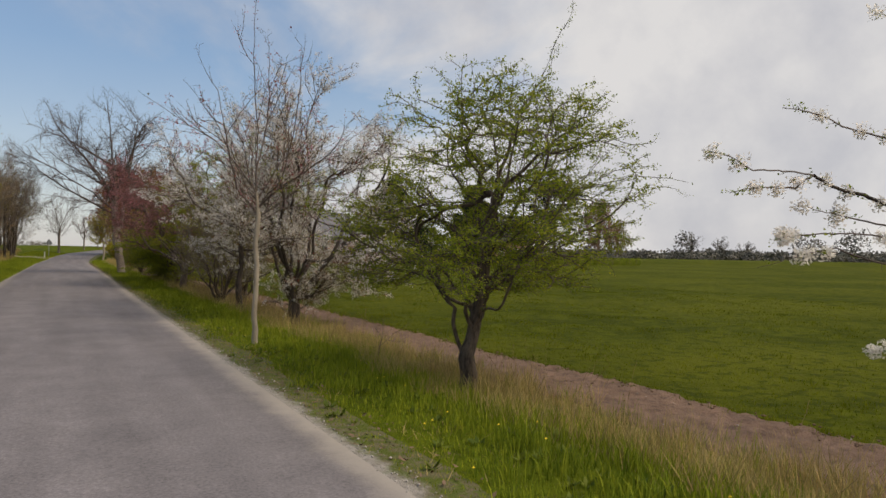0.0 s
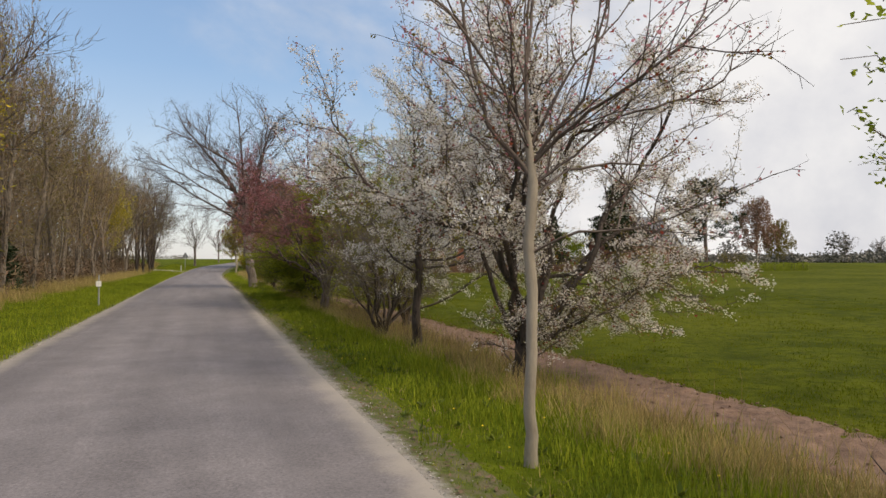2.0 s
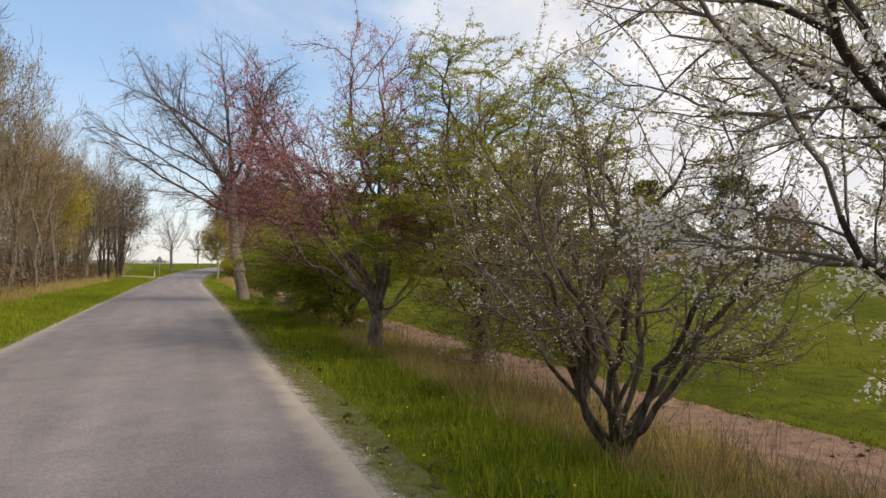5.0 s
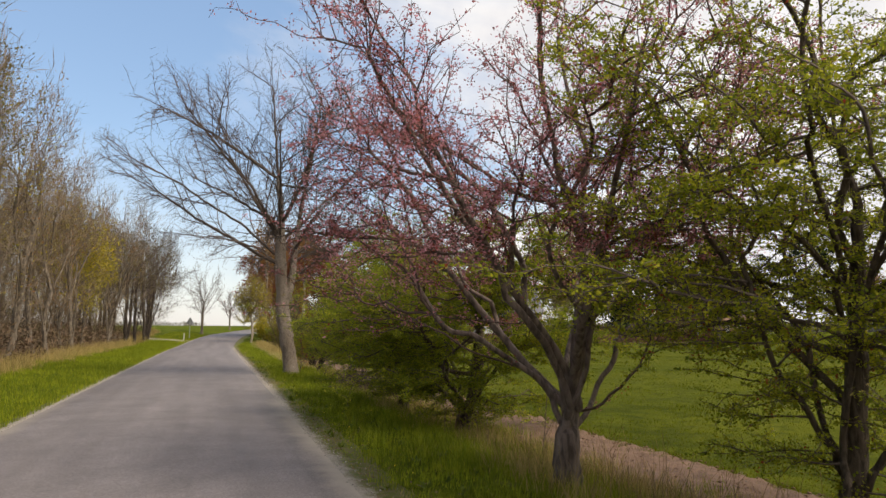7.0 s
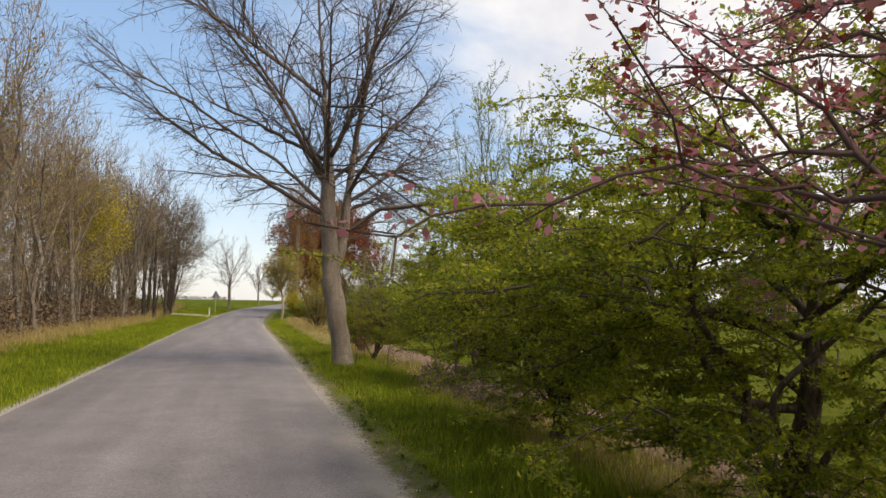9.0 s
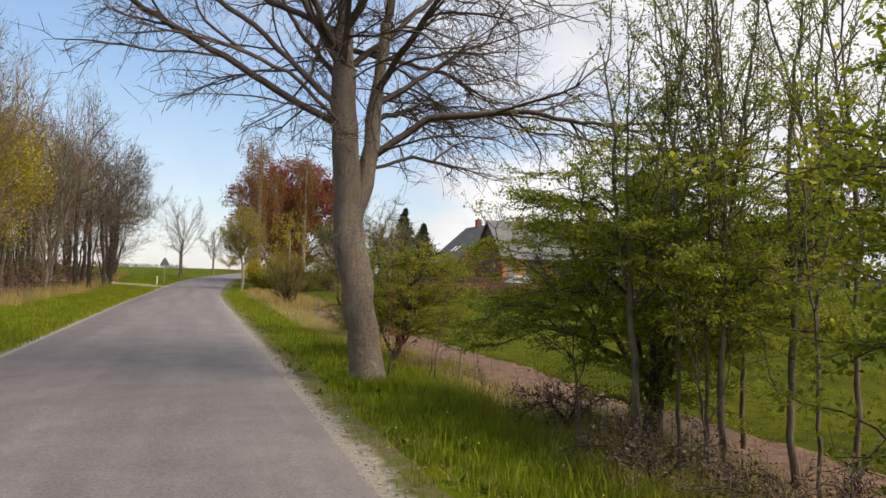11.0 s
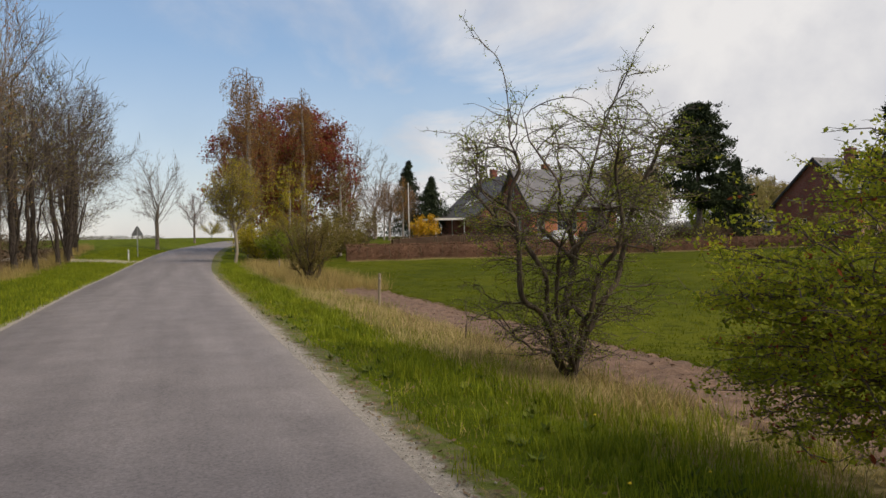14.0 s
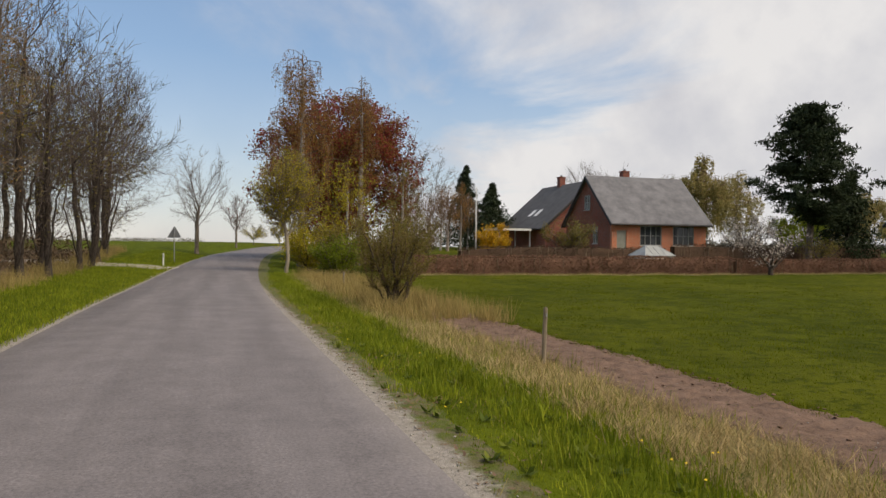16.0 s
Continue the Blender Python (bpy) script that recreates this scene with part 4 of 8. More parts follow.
def leaves(g, at, size, ratio=0.6, droop=0.0, along=None, jitter=0.0, tilt=0.8):
    """Small pointed leaves, four corners each, at the given places."""
    n = len(at)
    at = at + g.normal(0, 1, at.shape) * jitter
    nrm = g.normal(0, tilt, (n, 3)) + np.array([0, 0, 1.0])      # leaves lie more or less flat towards the sky
    nrm /= np.linalg.norm(nrm, axis=1)[:, None] + 1e-9
    d = g.normal(size=(n, 3))
    if along is not None:
        d = d * 0.7 + along
    else:
        d -= (d * nrm).sum(1)[:, None] * nrm
    d[:, 2] -= droop
    d /= np.linalg.norm(d, axis=1)[:, None] + 1e-9
    s = np.cross(d, nrm)
    s /= np.linalg.norm(s, axis=1)[:, None] + 1e-9
    L = (size * (0.6 + 0.8 * g.random(n)))[:, None]
    fold = np.cross(d, s) * L * 0.12
    V = np.stack([at, at + d * L * 0.5 + s * L * ratio * 0.5 + fold, at + d * L, at + d * L * 0.5 - s * L * ratio * 0.5 + fold], 1)
    return V.reshape(-1, 3), np.arange(n * 4).reshape(n, 4)


def foliage(owner, name, g, at, size, mat, label="", **kw):
    V, Q = leaves(g, at, size, **kw)
    return tagged(part_me(name, mesh_np(name, V, Q), mat, owner, label), kind="stuff")


def spread(g, at, each, radius):
    p = np.repeat(at, each, axis=0)
    return p + np.clip(g.normal(0, 1, p.shape), -1.7, 1.7) * np.array(radius)


def along_twigs(g, pos, par, who, each, radius):
    """Places on the twigs that end at the given nodes, a little off the wood."""
    w = np.repeat(who, each)
    a, b = pos[w], pos[np.maximum(par[w], 0)]
    off = np.clip(g.normal(0, 1, a.shape), -1.7, 1.7) * np.array(radius)
    return a + (b - a) * g.random(len(w))[:, None] + off


def spray(owner, g, pos, par, rad, below, per, length, mat, up=0.5, ratio=0.03):
    """Fine twigs, thin slivers along the outer branches."""
    who = np.where((rad < below) & (par >= 0))[0]
    who = np.repeat(who, per)
    way = pos[who] - pos[par[who]]
    way /= np.linalg.norm(way, axis=1)[:, None] + 1e-9
    way[:, 2] += up
    at = pos[who] - way * 0.1
    V, Q = leaves(g, at, length, ratio=ratio, along=way * 1.3)
    tagged(part_me("twigwork", mesh_np("twigwork", V, Q), mat, owner), kind="stuff")


def start_tree(name, x, y, label, category, group="", sink=0.05):
    ob = new(name)
    ob.location = (x, y, ground_z(x, y) - sink)
    return tagged(ob, label, category, group)


def flare(rad, pos, h=0.3, k=0.3):
    return rad * (1 + k * np.exp(-np.maximum(pos[:, 2], 0) / h))


def tree(name, x, y, label, stems, crowns, r0, tip=0.004, n=700, step=0.2, reach=1.2, kill=0.35, up=0.05, wander=0.12, twigs=(1, 0.14),
         thick=0.03, bark="bark_grey", twig="twig_grey", crown=(), seed=1, category="tree", group="", twig_up=0.2, low=None, whips=0, hollow=0.35, limit=30000, fine=None, levels=None, limb=(9, 0.25), crook=1.0, side_arms=0, flat=1.0, butt=None):
    """A broadleaf tree or shrub: stems and crown bodies in metres from its foot.
    crown: (part name, material, leaf length, share of thin places, per place, scatter, label) rows."""
    g = np.random.default_rng(seed)
    ob = start_tree(name, x, y, label, category, group)
    if levels is None:                               # by the crown's size
        R = max(max(r) for c, r in crowns)
        levels = ((0.21 * R, 0.55 * R, 0.11 * R, 46, min(up, 0.08), wander), (0.19 * R, 0.25 * R, 0.08 * R, 45, min(up, 0.06), wander + 0.05))
    if limb:
        stems = list(stems) + limbs(g, stems, crowns, limb[0], limb[1] * stems[0][-1][2])
    if side_arms:
        stems = list(stems) + arms(g, stems, crowns, side_arms)
    pos, par = ramify(g, stems, crowns, levels, low, step, crook, flat)
    if whips:
        r = thickness(par, r0, tip)
        pos, par = add_twigs(g, pos, par, whips, step * 4.5, up=1.1, bits=4, spread=0.35, limit_r=tip * 3, radius=r)
    if twigs:
        r = thickness(par, r0, tip)
        pos, par = add_twigs(g, pos, par, twigs[0], twigs[1], up=twig_up, bits=2 if twigs[1] > 0.3 else 1, limit_r=max(tip * 6, 0.02), radius=r)
    rad = thickness(par, r0, tip)
    rad = flare(rad, pos, *butt) if butt else flare(rad, pos)
    wood_parts(ob, pos, par, rad, thick, bark, twig, tip * 1.25, 14 if x > 0 and y < 82 else 0)
    if fine:
        spray(ob, g, pos, par, rad, fine[0], fine[1], fine[2], twig, fine[3])
    thin = np.where(rad < max(tip * 2.6, 0.008))[0]
    for pname, mat, size, sh, per, scat, lab in crown:
        who = thin[g.random(len(thin)) < sh]
        if len(who):
            foliage(ob, pname, g, along_twigs(g, pos, par, who, per, scat), size, mat, lab)
    return ob


def hawthorn(x, y, h, r, seed, label, lean=0.0, leaf="leaf_green", r0=0.1, group="roadside hawthorns", fork=0.9, extra=(), skirt=0.3, share=0.9, per=8, dens=0.17, size=0.034, clear=0.1, wide=1.1, whips=(), flat=0.5):
    """A thorn with a short stem that splits low into twisted stems, its leaves in flat layers along the twigs."""
    g = np.random.default_rng(seed + 100)
    turn = g.random() * 6.28
    stems = [[(0, 0, 0), (0.04, 0.02, fork * 0.5), (0.08 + lean * 0.4, 0.02, fork), (0.15 + lean * 0.7, -0.1, h * 0.5), (lean * 0.9, 0, h * 0.86)]]
    for k in range(5):
        a = turn + k * 1.2566 + g.normal(0, 0.2)
        e = 0.75 + 0.3 * g.random()
        stems.append([(0.04, 0.01, fork * (0.42 + 0.12 * k)), (0.24 * math.cos(a) + lean * 0.3, 0.24 * math.sin(a), fork * (1.0 + 0.12 * k)), (r * 0.34 * math.cos(a + 0.3) + lean * 0.7, r * 0.34 * math.sin(a + 0.3), h * 0.42),
                      (r * 0.62 * e * math.cos(a) + lean, r * 0.62 * e * math.sin(a), h * (0.6 + 0.05 * k))])
    stems += [list(w) for w in whips]
    crowns = [((lean, 0, h * 0.60), (r, r, h * 0.40)), ((lean * 0.8, 0, h * 0.36), (r * wide, r * wide, h * skirt))]
    for k in range(9):                               # uneven outline: lobes that stand out of the crown
        a, f = turn + k * 2.4, 0.25 + 0.62 * g.random()
        o = r * (0.55 + 0.35 * g.random()) * math.sin(math.pi * min(0.95, 0.25 + 0.75 * f))
        crowns.append(((lean + o * math.cos(a), o * math.sin(a), h * (0.12 + 0.86 * f)), (0.42 * r, 0.42 * r, 0.09 * h)))
    crown = [("crown", leaf, size, share, per, (0.035, 0.035, 0.015), "")] + list(extra)
    return tree("hawthorn", x, y, label, stems, crowns, r0, tip=0.0024, step=0.11, up=0.0, wander=0.22, twigs=(0.8, 0.09), twig_up=0.1,
                thick=0.02, bark="bark_hawthorn", twig="twig_dark", crown=crown, seed=seed, group=group, low=h * clear, crook=2.6, side_arms=2, flat=flat, levels=((dens, 0.95, 0.13, 60, 0.0, 0.22), (dens * 1.05, 0.42, 0.10, 52, 0.0, 0.26)), limb=(14, 0.2))


# ---------------------------------------------------------------- trees along the right-hand verge
def low_arms(count, reach, z, turn=0.0):
    """Low side arms that carry the leaves down to the ground."""
    way = [(math.cos(turn + k * 6.283 / count), math.sin(turn + k * 6.283 / count), k) for k in range(count)]
    return [[(0.05, 0, z * 0.6), (reach * 0.3 * c, reach * 0.3 * s, z * (1.0 + 0.25 * (k % 3))), (reach * 0.65 * c + 0.1 * s, reach * 0.65 * s, z * (1.05 + 0.35 * (k % 3))), (reach * c, reach * s, z * (0.75 + 0.4 * (k % 2)))] for c, s, k in way]


def roadside_trees():
    # blossoming cherry just beside the start
    tree("cherry_tree", 4.85, 1.45, "cherry with white blossom clusters on spreading branches", [[(0, 0, 0), (0.2, 0.1, 1.0), (0.9, 0.3, 1.5)], [(0.8, 0.3, 1.4), (2.4, 2.2, 1.95), (1.56, 2.85, 2.13), (0.31, 2.85, 1.92)],
         [(0.9, 0.3, 1.5), (2.7, 2.4, 2.3), (2.05, 2.85, 2.71), (1.17, 2.85, 2.86), (0.3, 2.9, 2.85), (-0.35, 2.85, 2.96)], [(1.17, 2.85, 2.86), (0.8, 2.8, 2.70), (-0.14, 2.8, 2.61)],
         [(2.6, 2.4, 2.2), (1.56, 2.7, 2.28), (0.52, 2.8, 2.2)], [(2.6, 2.4, 2.25), (2.06, 2.9, 2.44), (0.99, 2.95, 2.57)], [(0.9, 0.3, 1.5), (2.6, 2.3, 3.2), (1.63, 2.85, 3.4), (0.66, 2.85, 3.49)],
         [(2.6, 2.3, 3.2), (2.6, 2.7, 4.6), (2.07, 2.85, 4.7)], [(0.8, 0.3, 1.4), (2.6, 2.4, 1.3), (2.3, 2.85, 1.02)]],
         [((1.2, 2.6, 2.8), (2.6, 1.2, 2.3))], 0.045, tip=0.0028, step=0.07, twigs=None, thick=0.012,
         crown=[("blossom", "blossom", 0.038, 0.12, 110, 0.040, ""), ("leaves", "leaf_deep", 0.036, 0.5, 3, 0.02, "")],
         bark="bark_dark", twig="twig_dark", seed=3, group="roadside cherries", low=0.9, levels=((0.11, 0.09, 0.045, 50, 0.05, 0.1),), limb=None)
    hawthorn(4.32, 8.3, 4.75, 2.3, 11, "hawthorn in fresh green leaf with dark twisted stems", lean=0.25, r0=0.11, fork=1.1, leaf="leaf_deep", skirt=0.15, dens=0.185, clear=0.31, wide=0.8, share=0.78, per=6, flat=0.6, size=0.032,
             whips=([(0.5, 0, 3.0), (1.1, 0.1, 4.2), (1.72, 0.1, 5.25)], [(0.9, 0, 2.4), (1.9, 0.1, 3.2), (2.85, 0.1, 3.8)], [(0.8, 0, 2.6), (1.6, 0, 3.9), (2.2, 0.1, 4.4)]),
             # the extra leaf rows of the thorns put sun and shade into leaf colour
             extra=[("lit_leaves", "leaf_green", 0.031, 0.25, 4, (0.03, 0.03, 0.015), "lighter leaves coloured as if sunlit")])
    # young straight tree with a smooth pale stem
    tree("young_tree", 2.495, 12.83, "young tree with smooth pale stem and long bare shoots", [[(0, 0, 0), (0.02, 0, 1.5), (0.03, 0, 2.4), (0, 0, 4.0), (-0.05, 0, 6.9)],
         [(0, 0, 2.35), (-0.35, 0.1, 2.9), (-0.7, 0.2, 4.7)], [(0, 0, 2.5), (0.4, -0.2, 3.1), (0.7, -0.3, 5.0)], [(0, 0, 2.3), (0.6, 0.4, 2.6), (1.9, 0.8, 2.75)],
         [(0, 0, 1.8), (0.35, -0.2, 2.0), (2.0, -0.3, 1.95)], [(0, 0, 2.9), (-0.8, -0.2, 3.7), (-2.1, -0.4, 4.4)], [(0, 0, 3.2), (0.3, 0.5, 4.3), (0.3, 0.6, 6.1)], [(0, 0, 2.6), (0.7, -0.5, 3.2), (1.9, -0.8, 4.2)], [(0.05, 0, 2.45), (0.8, -0.1, 3.0), (1.7, -0.2, 3.3), (2.6, -0.2, 3.9)], [(0, 0, 2.7), (0.5, 0.1, 3.5), (1.3, 0.2, 4.4)]],
         [((0.15, 0, 4.3), (1.75, 1.6, 1.9)), ((1.4, 0, 2.9), (1.8, 1.4, 1.2))], 0.048, tip=0.0026, step=0.16, up=0.25, wander=0.07, twigs=(1, 0.13), thick=0.024,
         bark="bark_pale", twig="twig_dark", crown=[("budding", "leaf_pink", 0.034, 0.22, 4, 0.025, "purplish opening buds"), ("leaves", "leaf_olive", 0.035, 0.15, 2, 0.02, ""), ("red_leaves", "leaf_red", 0.045, 0.05, 4, 0.03, "red young leaves")], seed=5, low=1.75, levels=((0.38, 1.2, 0.17, 38, 0.06, 0.09), (0.29, 0.5, 0.14, 42, 0.05, 0.12)), limb=None, crook=0.6)
    # old cherry with many stems
    tree("cherry_tree", 4.46, 17.1, "old many-stemmed cherry covered in white blossom", [[(0, 0, 0), (0.02, 0, 0.75), (-0.1, 0, 1.2)], [(0, 0, 0.6), (-0.45, 0.1, 2.2), (-1.2, 0.2, 3.8)],
         [(0, 0, 0.7), (0.55, 0.1, 2.0), (1.0, 0, 4.0)], [(0, 0, 0.8), (0.1, 0.5, 2.4), (0, 0.9, 4.8)], [(0, 0, 0.75), (0.9, -0.3, 1.4), (2.2, -0.5, 1.7)], [(0, 0, 0.9), (-0.2, -0.5, 2.4), (-0.3, -1.0, 4.4)], [(0, 0, 0.65), (0.9, 0, 1.7), (2.2, 0.1, 2.5), (3.5, 0.2, 3.2)], [(-0.36, 0.08, 1.85), (-1.2, 0.05, 2.5), (-2.4, 0.2, 3.2)], [(0.1, 0, 0.7), (1.2, -0.7, 1.3), (2.6, -1.0, 1.2)],
         [(0, 0, 0.4), (-0.35, -0.15, 0.62), (-0.55, -0.2, 1.05)], [(0, 0, 0.5), (0.3, -0.3, 0.7), (0.6, -0.5, 1.0)], [(0, 0, 0.45), (0.35, 0.1, 0.6), (0.7, 0.2, 0.7)]],
         [((-1.2, 0, 3.8), (2.5, 2.3, 1.9)), ((0.3, 0.2, 5.0), (2.5, 2.3, 2.3)), ((2.0, -0.2, 3.9), (2.2, 2.1, 1.8)), ((1.9, -0.2, 1.7), (2.1, 1.7, 0.9)), ((0, -0.1, 0.9), (0.9, 0.8, 0.5))], 0.106, tip=0.0027, n=3600, step=0.13, reach=0.8, kill=0.18, up=0.05, wander=0.2, thick=0.022, twigs=(1, 0.12),
         crown=[("blossom", "blossom", 0.034, 0.16, 30, 0.038, ""), ("cream_blossom", "blossom_cream", 0.036, 0.2, 8, 0.04, "cream fading blossom"), ("young_leaves", "leaf_copper", 0.04, 0.12, 3, 0.04, "reddish young leaves"), ("leaves", "leaf_olive", 0.04, 0.4, 3, 0.05, "")],
         bark="bark_dark", twig="twig_dark", seed=8, group="roadside cherries", low=0.55, levels=((0.24, 1.3, 0.16, 50, 0.03, 0.16), (0.21, 0.45, 0.12, 48, 0.02, 0.22)), limb=(4, 0.4), crook=2.4, side_arms=4, butt=(0.8, 0.8))
    tree("cherry_tree", 3.92, 20.8, "slender cherry in white blossom with a straight grey stem", [[(0, 0, 0), (0.03, 0, 0.4), (0.0, 0, 0.9), (0.08, 0, 1.6), (0.05, 0, 2.4), (0.16, 0, 3.4), (0.15, 0, 4.6)], [(0, 0, 0.85), (1.0, 0.1, 1.25), (2.4, 0.1, 2.0)],
         [(0, 0, 1.6), (-0.9, 0, 2.6), (-1.9, 0, 3.6)], [(0, 0, 1.9), (0.8, 0.2, 2.9), (1.5, 0.3, 3.9)]],
         [((0.2, 0, 3.9), (2.3, 2.1, 2.0)), ((0.8, 0, 2.0), (2.3, 1.6, 0.9))], 0.082, tip=0.0028, n=2300, step=0.13, reach=0.8, kill=0.19, up=0.06, wander=0.18, thick=0.016,
         crown=[("blossom", "blossom", 0.032, 0.2, 34, 0.036, ""), ("leaves", "leaf_green", 0.028, 0.5, 3, 0.03, "")],
         bark="bark_dark", twig="twig_grey", seed=9, group="roadside cherries", low=0.9, levels=((0.22, 1.2, 0.16, 50, 0.03, 0.12), (0.22, 0.42, 0.12, 48, 0.02, 0.18)), limb=(12, 0.3), butt=(0.3, 0.7), crook=1.8, side_arms=2)
    # scrubby plum beside the slender cherry
    stems = [[(0, 0, 0), (0.05, 0, 0.5)]] + [[(0, 0, 0.15), (0.35 * math.cos(a), 0.35 * math.sin(a), 1.0), (0.8 * math.cos(a + 0.3), 0.8 * math.sin(a + 0.3), 2.0), (1.2 * math.cos(a), 1.2 * math.sin(a), 2.9)] for a in (0.3, 1.6, 2.7, 3.9, 5.2)]
    tree("plum_bush", 3.95, 23.6, "scrubby plum bush with sparse cream blossom and bare stems", stems, [((0, 0, 2.2), (1.7, 1.6, 1.6)), ((0, 0, 1.2), (1.9, 1.5, 0.6))], 0.085, tip=0.0028, step=0.13, up=0.03, wander=0.22, twigs=(1, 0.12),
         crown=[("blossom", "blossom_cream", 0.032, 0.08, 7, 0.035, ""), ("leaves", "leaf_olive", 0.03, 0.6, 3, 0.03, "")], thick=0.02,
         bark="bark_hawthorn", twig="twig_grey", seed=70, group="plum bushes", category="bush", low=0.95, levels=((0.16, 1.0, 0.15, 52, 0.02, 0.2), (0.17, 0.4, 0.11, 48, 0.02, 0.24)), limb=(8, 0.3), crook=2.0, side_arms=2)
    tree("hawthorn", 5.35, 26.5, "nearly bare thorn with dark tangled limbs and few leaves", [[(0, 0, 0), (0.05, 0, 0.4), (0.1, 0, 0.9), (0.2, 0, 2.6), (0.0, 0.1, 4.4)]]
         + [[(0, 0, 0.15 + 0.08 * k), (0.35 * math.cos(a), 0.35 * math.sin(a), 1.1), (1.0 * math.cos(a + 0.4), 1.0 * math.sin(a + 0.4), 2.0 + 0.12 * k), (1.9 * math.cos(a), 1.9 * math.sin(a), 2.7 + 0.25 * k)] for k, a in enumerate((0.4, 2.5, 4.2, 1.4, 3.4, 5.4))]
         + [[(0, 0, 0.6), (-0.9, -0.3, 1.1), (-1.5, -0.5, 1.0), (-2.0, -0.6, 0.7)], [(0, 0, 0.7), (-0.8, 0.6, 1.3), (-1.8, 0.9, 1.5)]],
         [((0, 0, 3.1), (2.4, 2.2, 1.8)), ((-0.3, 0, 1.6), (2.2, 1.9, 0.9))], 0.11, tip=0.0028, step=0.11, up=0.0, wander=0.28, twigs=(1, 0.11), thick=0.02, flat=0.6,
         crown=[("leaves", "leaf_olive", 0.030, 0.7, 4, 0.025, ""), ("lit_leaves", "leaf_green", 0.030, 0.4, 4, 0.025, "yellow-green leaves coloured as if sunlit")], bark="bark_dark", twig="twig_dark", seed=71, group="roadside hawthorns", low=0.45,
         levels=((0.15, 1.0, 0.14, 58, 0.0, 0.24), (0.15, 0.42, 0.11, 52, 0.0, 0.3)), limb=None, crook=2.4, side_arms=3)
    hawthorn(5.25, 29.9, 6.3, 2.75, 21, "dense hawthorn in yellow-green leaf", r0=0.11, leaf="leaf_green", skirt=0.33, fork=0.8, lean=0.1, dens=0.178, clear=0.06, per=6, share=0.75, whips=[[(0.1, 0, 2.6), (-0.5, -0.4, 4.2), (-0.9, -0.7, 5.9)], [(0.1, 0, 2.2), (0.2, -1.0, 3.6), (0.4, -1.6, 5.0)], [(0.1, 0, 2.4), (-1.2, 0.2, 3.4), (-2.2, 0.3, 4.6)]],
             extra=[("lit_leaves", "leaf_deep", 0.034, 0.3, 5, (0.035, 0.035, 0.015), "deeper green leaves coloured as if shaded"), ("red_leaves", "leaf_red", 0.034, 0.03, 5, 0.03, "red young leaves")])
    # tree with purple-pink young leaves
    tree("pink_tree", 4.07, 32.7, "spreading tree with purple-pink young leaves and grey limbs", [[(0, 0, 0), (0.02, 0, 0.7), (0.1, 0, 1.0)], [(0, 0, 0.7), (-0.8, 0.3, 1.7), (-1.8, 0.8, 2.7), (-2.8, 1.0, 3.3)],
         [(0, 0, 0.75), (-0.3, 0.5, 2.2), (-1.0, 1.4, 4.2), (-1.6, 2.4, 5.4)], [(0, 0, 0.75), (0.35, 0, 2.1), (0.5, 0.2, 4.2), (0.2, 0.4, 6.2)], [(0, 0, 0.7), (0.9, 0.3, 1.8), (2.2, 0.7, 3.0), (3.2, 0.8, 3.6)], [(0, 0, 0.8), (0.1, -0.5, 2.0), (-0.5, -1.5, 3.6), (-1.2, -2.3, 4.4)],
         [(-0.5, 0.2, 1.4), (-1.5, 0.9, 2.0), (-2.6, 2.0, 2.4)], [(0, 0, 0.8), (-0.9, -0.3, 2.3), (-2.0, -0.6, 4.0), (-2.6, -0.6, 5.2)]],
         [((-0.1, 0.2, 4.5), (3.4, 3.3, 2.6)), ((-0.4, 0.3, 2.9), (2.8, 2.8, 1.1))], 0.128, tip=0.0028, step=0.15, up=0.02, wander=0.2, thick=0.022, twigs=(1, 0.14), twig_up=0.5,
         crown=[("crown", "leaf_pink", 0.036, 0.62, 6, 0.03, ""), ("bronze_leaves", "leaf_copper", 0.032, 0.16, 7, 0.028, "red-brown young leaves")],
         bark="bark_pink", twig="twig_red", seed=14, low=2.35, levels=((0.29, 1.3, 0.18, 54, 0.02, 0.2), (0.21, 0.5, 0.13, 50, 0.02, 0.22)), limb=(8, 0.9), crook=2.2, side_arms=5, butt=(0.5, 0.6))
    hawthorn(4.42, 37.35, 5.0, 2.95, 31, "broad hawthorn in deep green leaf", r0=0.12, leaf="leaf_deep", skirt=0.40, fork=0.6, lean=0.3, dens=0.19, clear=0.03, per=6, share=0.8, flat=0.4, size=0.038, whips=low_arms(4, 2.5, 0.75, 0.3),
             extra=[("lit_leaves", "leaf_green", 0.039, 0.6, 7, (0.035, 0.035, 0.015), "lighter leaves coloured as if sunlit")])
    hawthorn(4.38, 41.3, 4.5, 1.75, 41, "bushy hawthorn in light green leaf", r0=0.12, leaf="leaf_green", skirt=0.37, fork=0.7, lean=-0.35, dens=0.185, clear=0.06, per=6, share=0.8, size=0.038, whips=low_arms(3, 1.5, 0.9, 0.9),
             extra=[("shaded_leaves", "leaf_deep", 0.037, 0.5, 7, (0.035, 0.035, 0.015), "darker leaves coloured as if shaded")])
    # thicket of straight saplings
    hawthorn(5.3, 47.1, 4.7, 2.3, 71, "spreading hawthorn in layered green leaf", r0=0.10, leaf="leaf_deep", skirt=0.3, fork=0.7, dens=0.2, clear=0.1, per=6, share=0.8, flat=0.4, whips=low_arms(3, 2.2, 0.95, 0.5),
             extra=[("lit_leaves", "leaf_green", 0.035, 0.6, 6, (0.035, 0.035, 0.015), "lighter leaves coloured as if sunlit")])
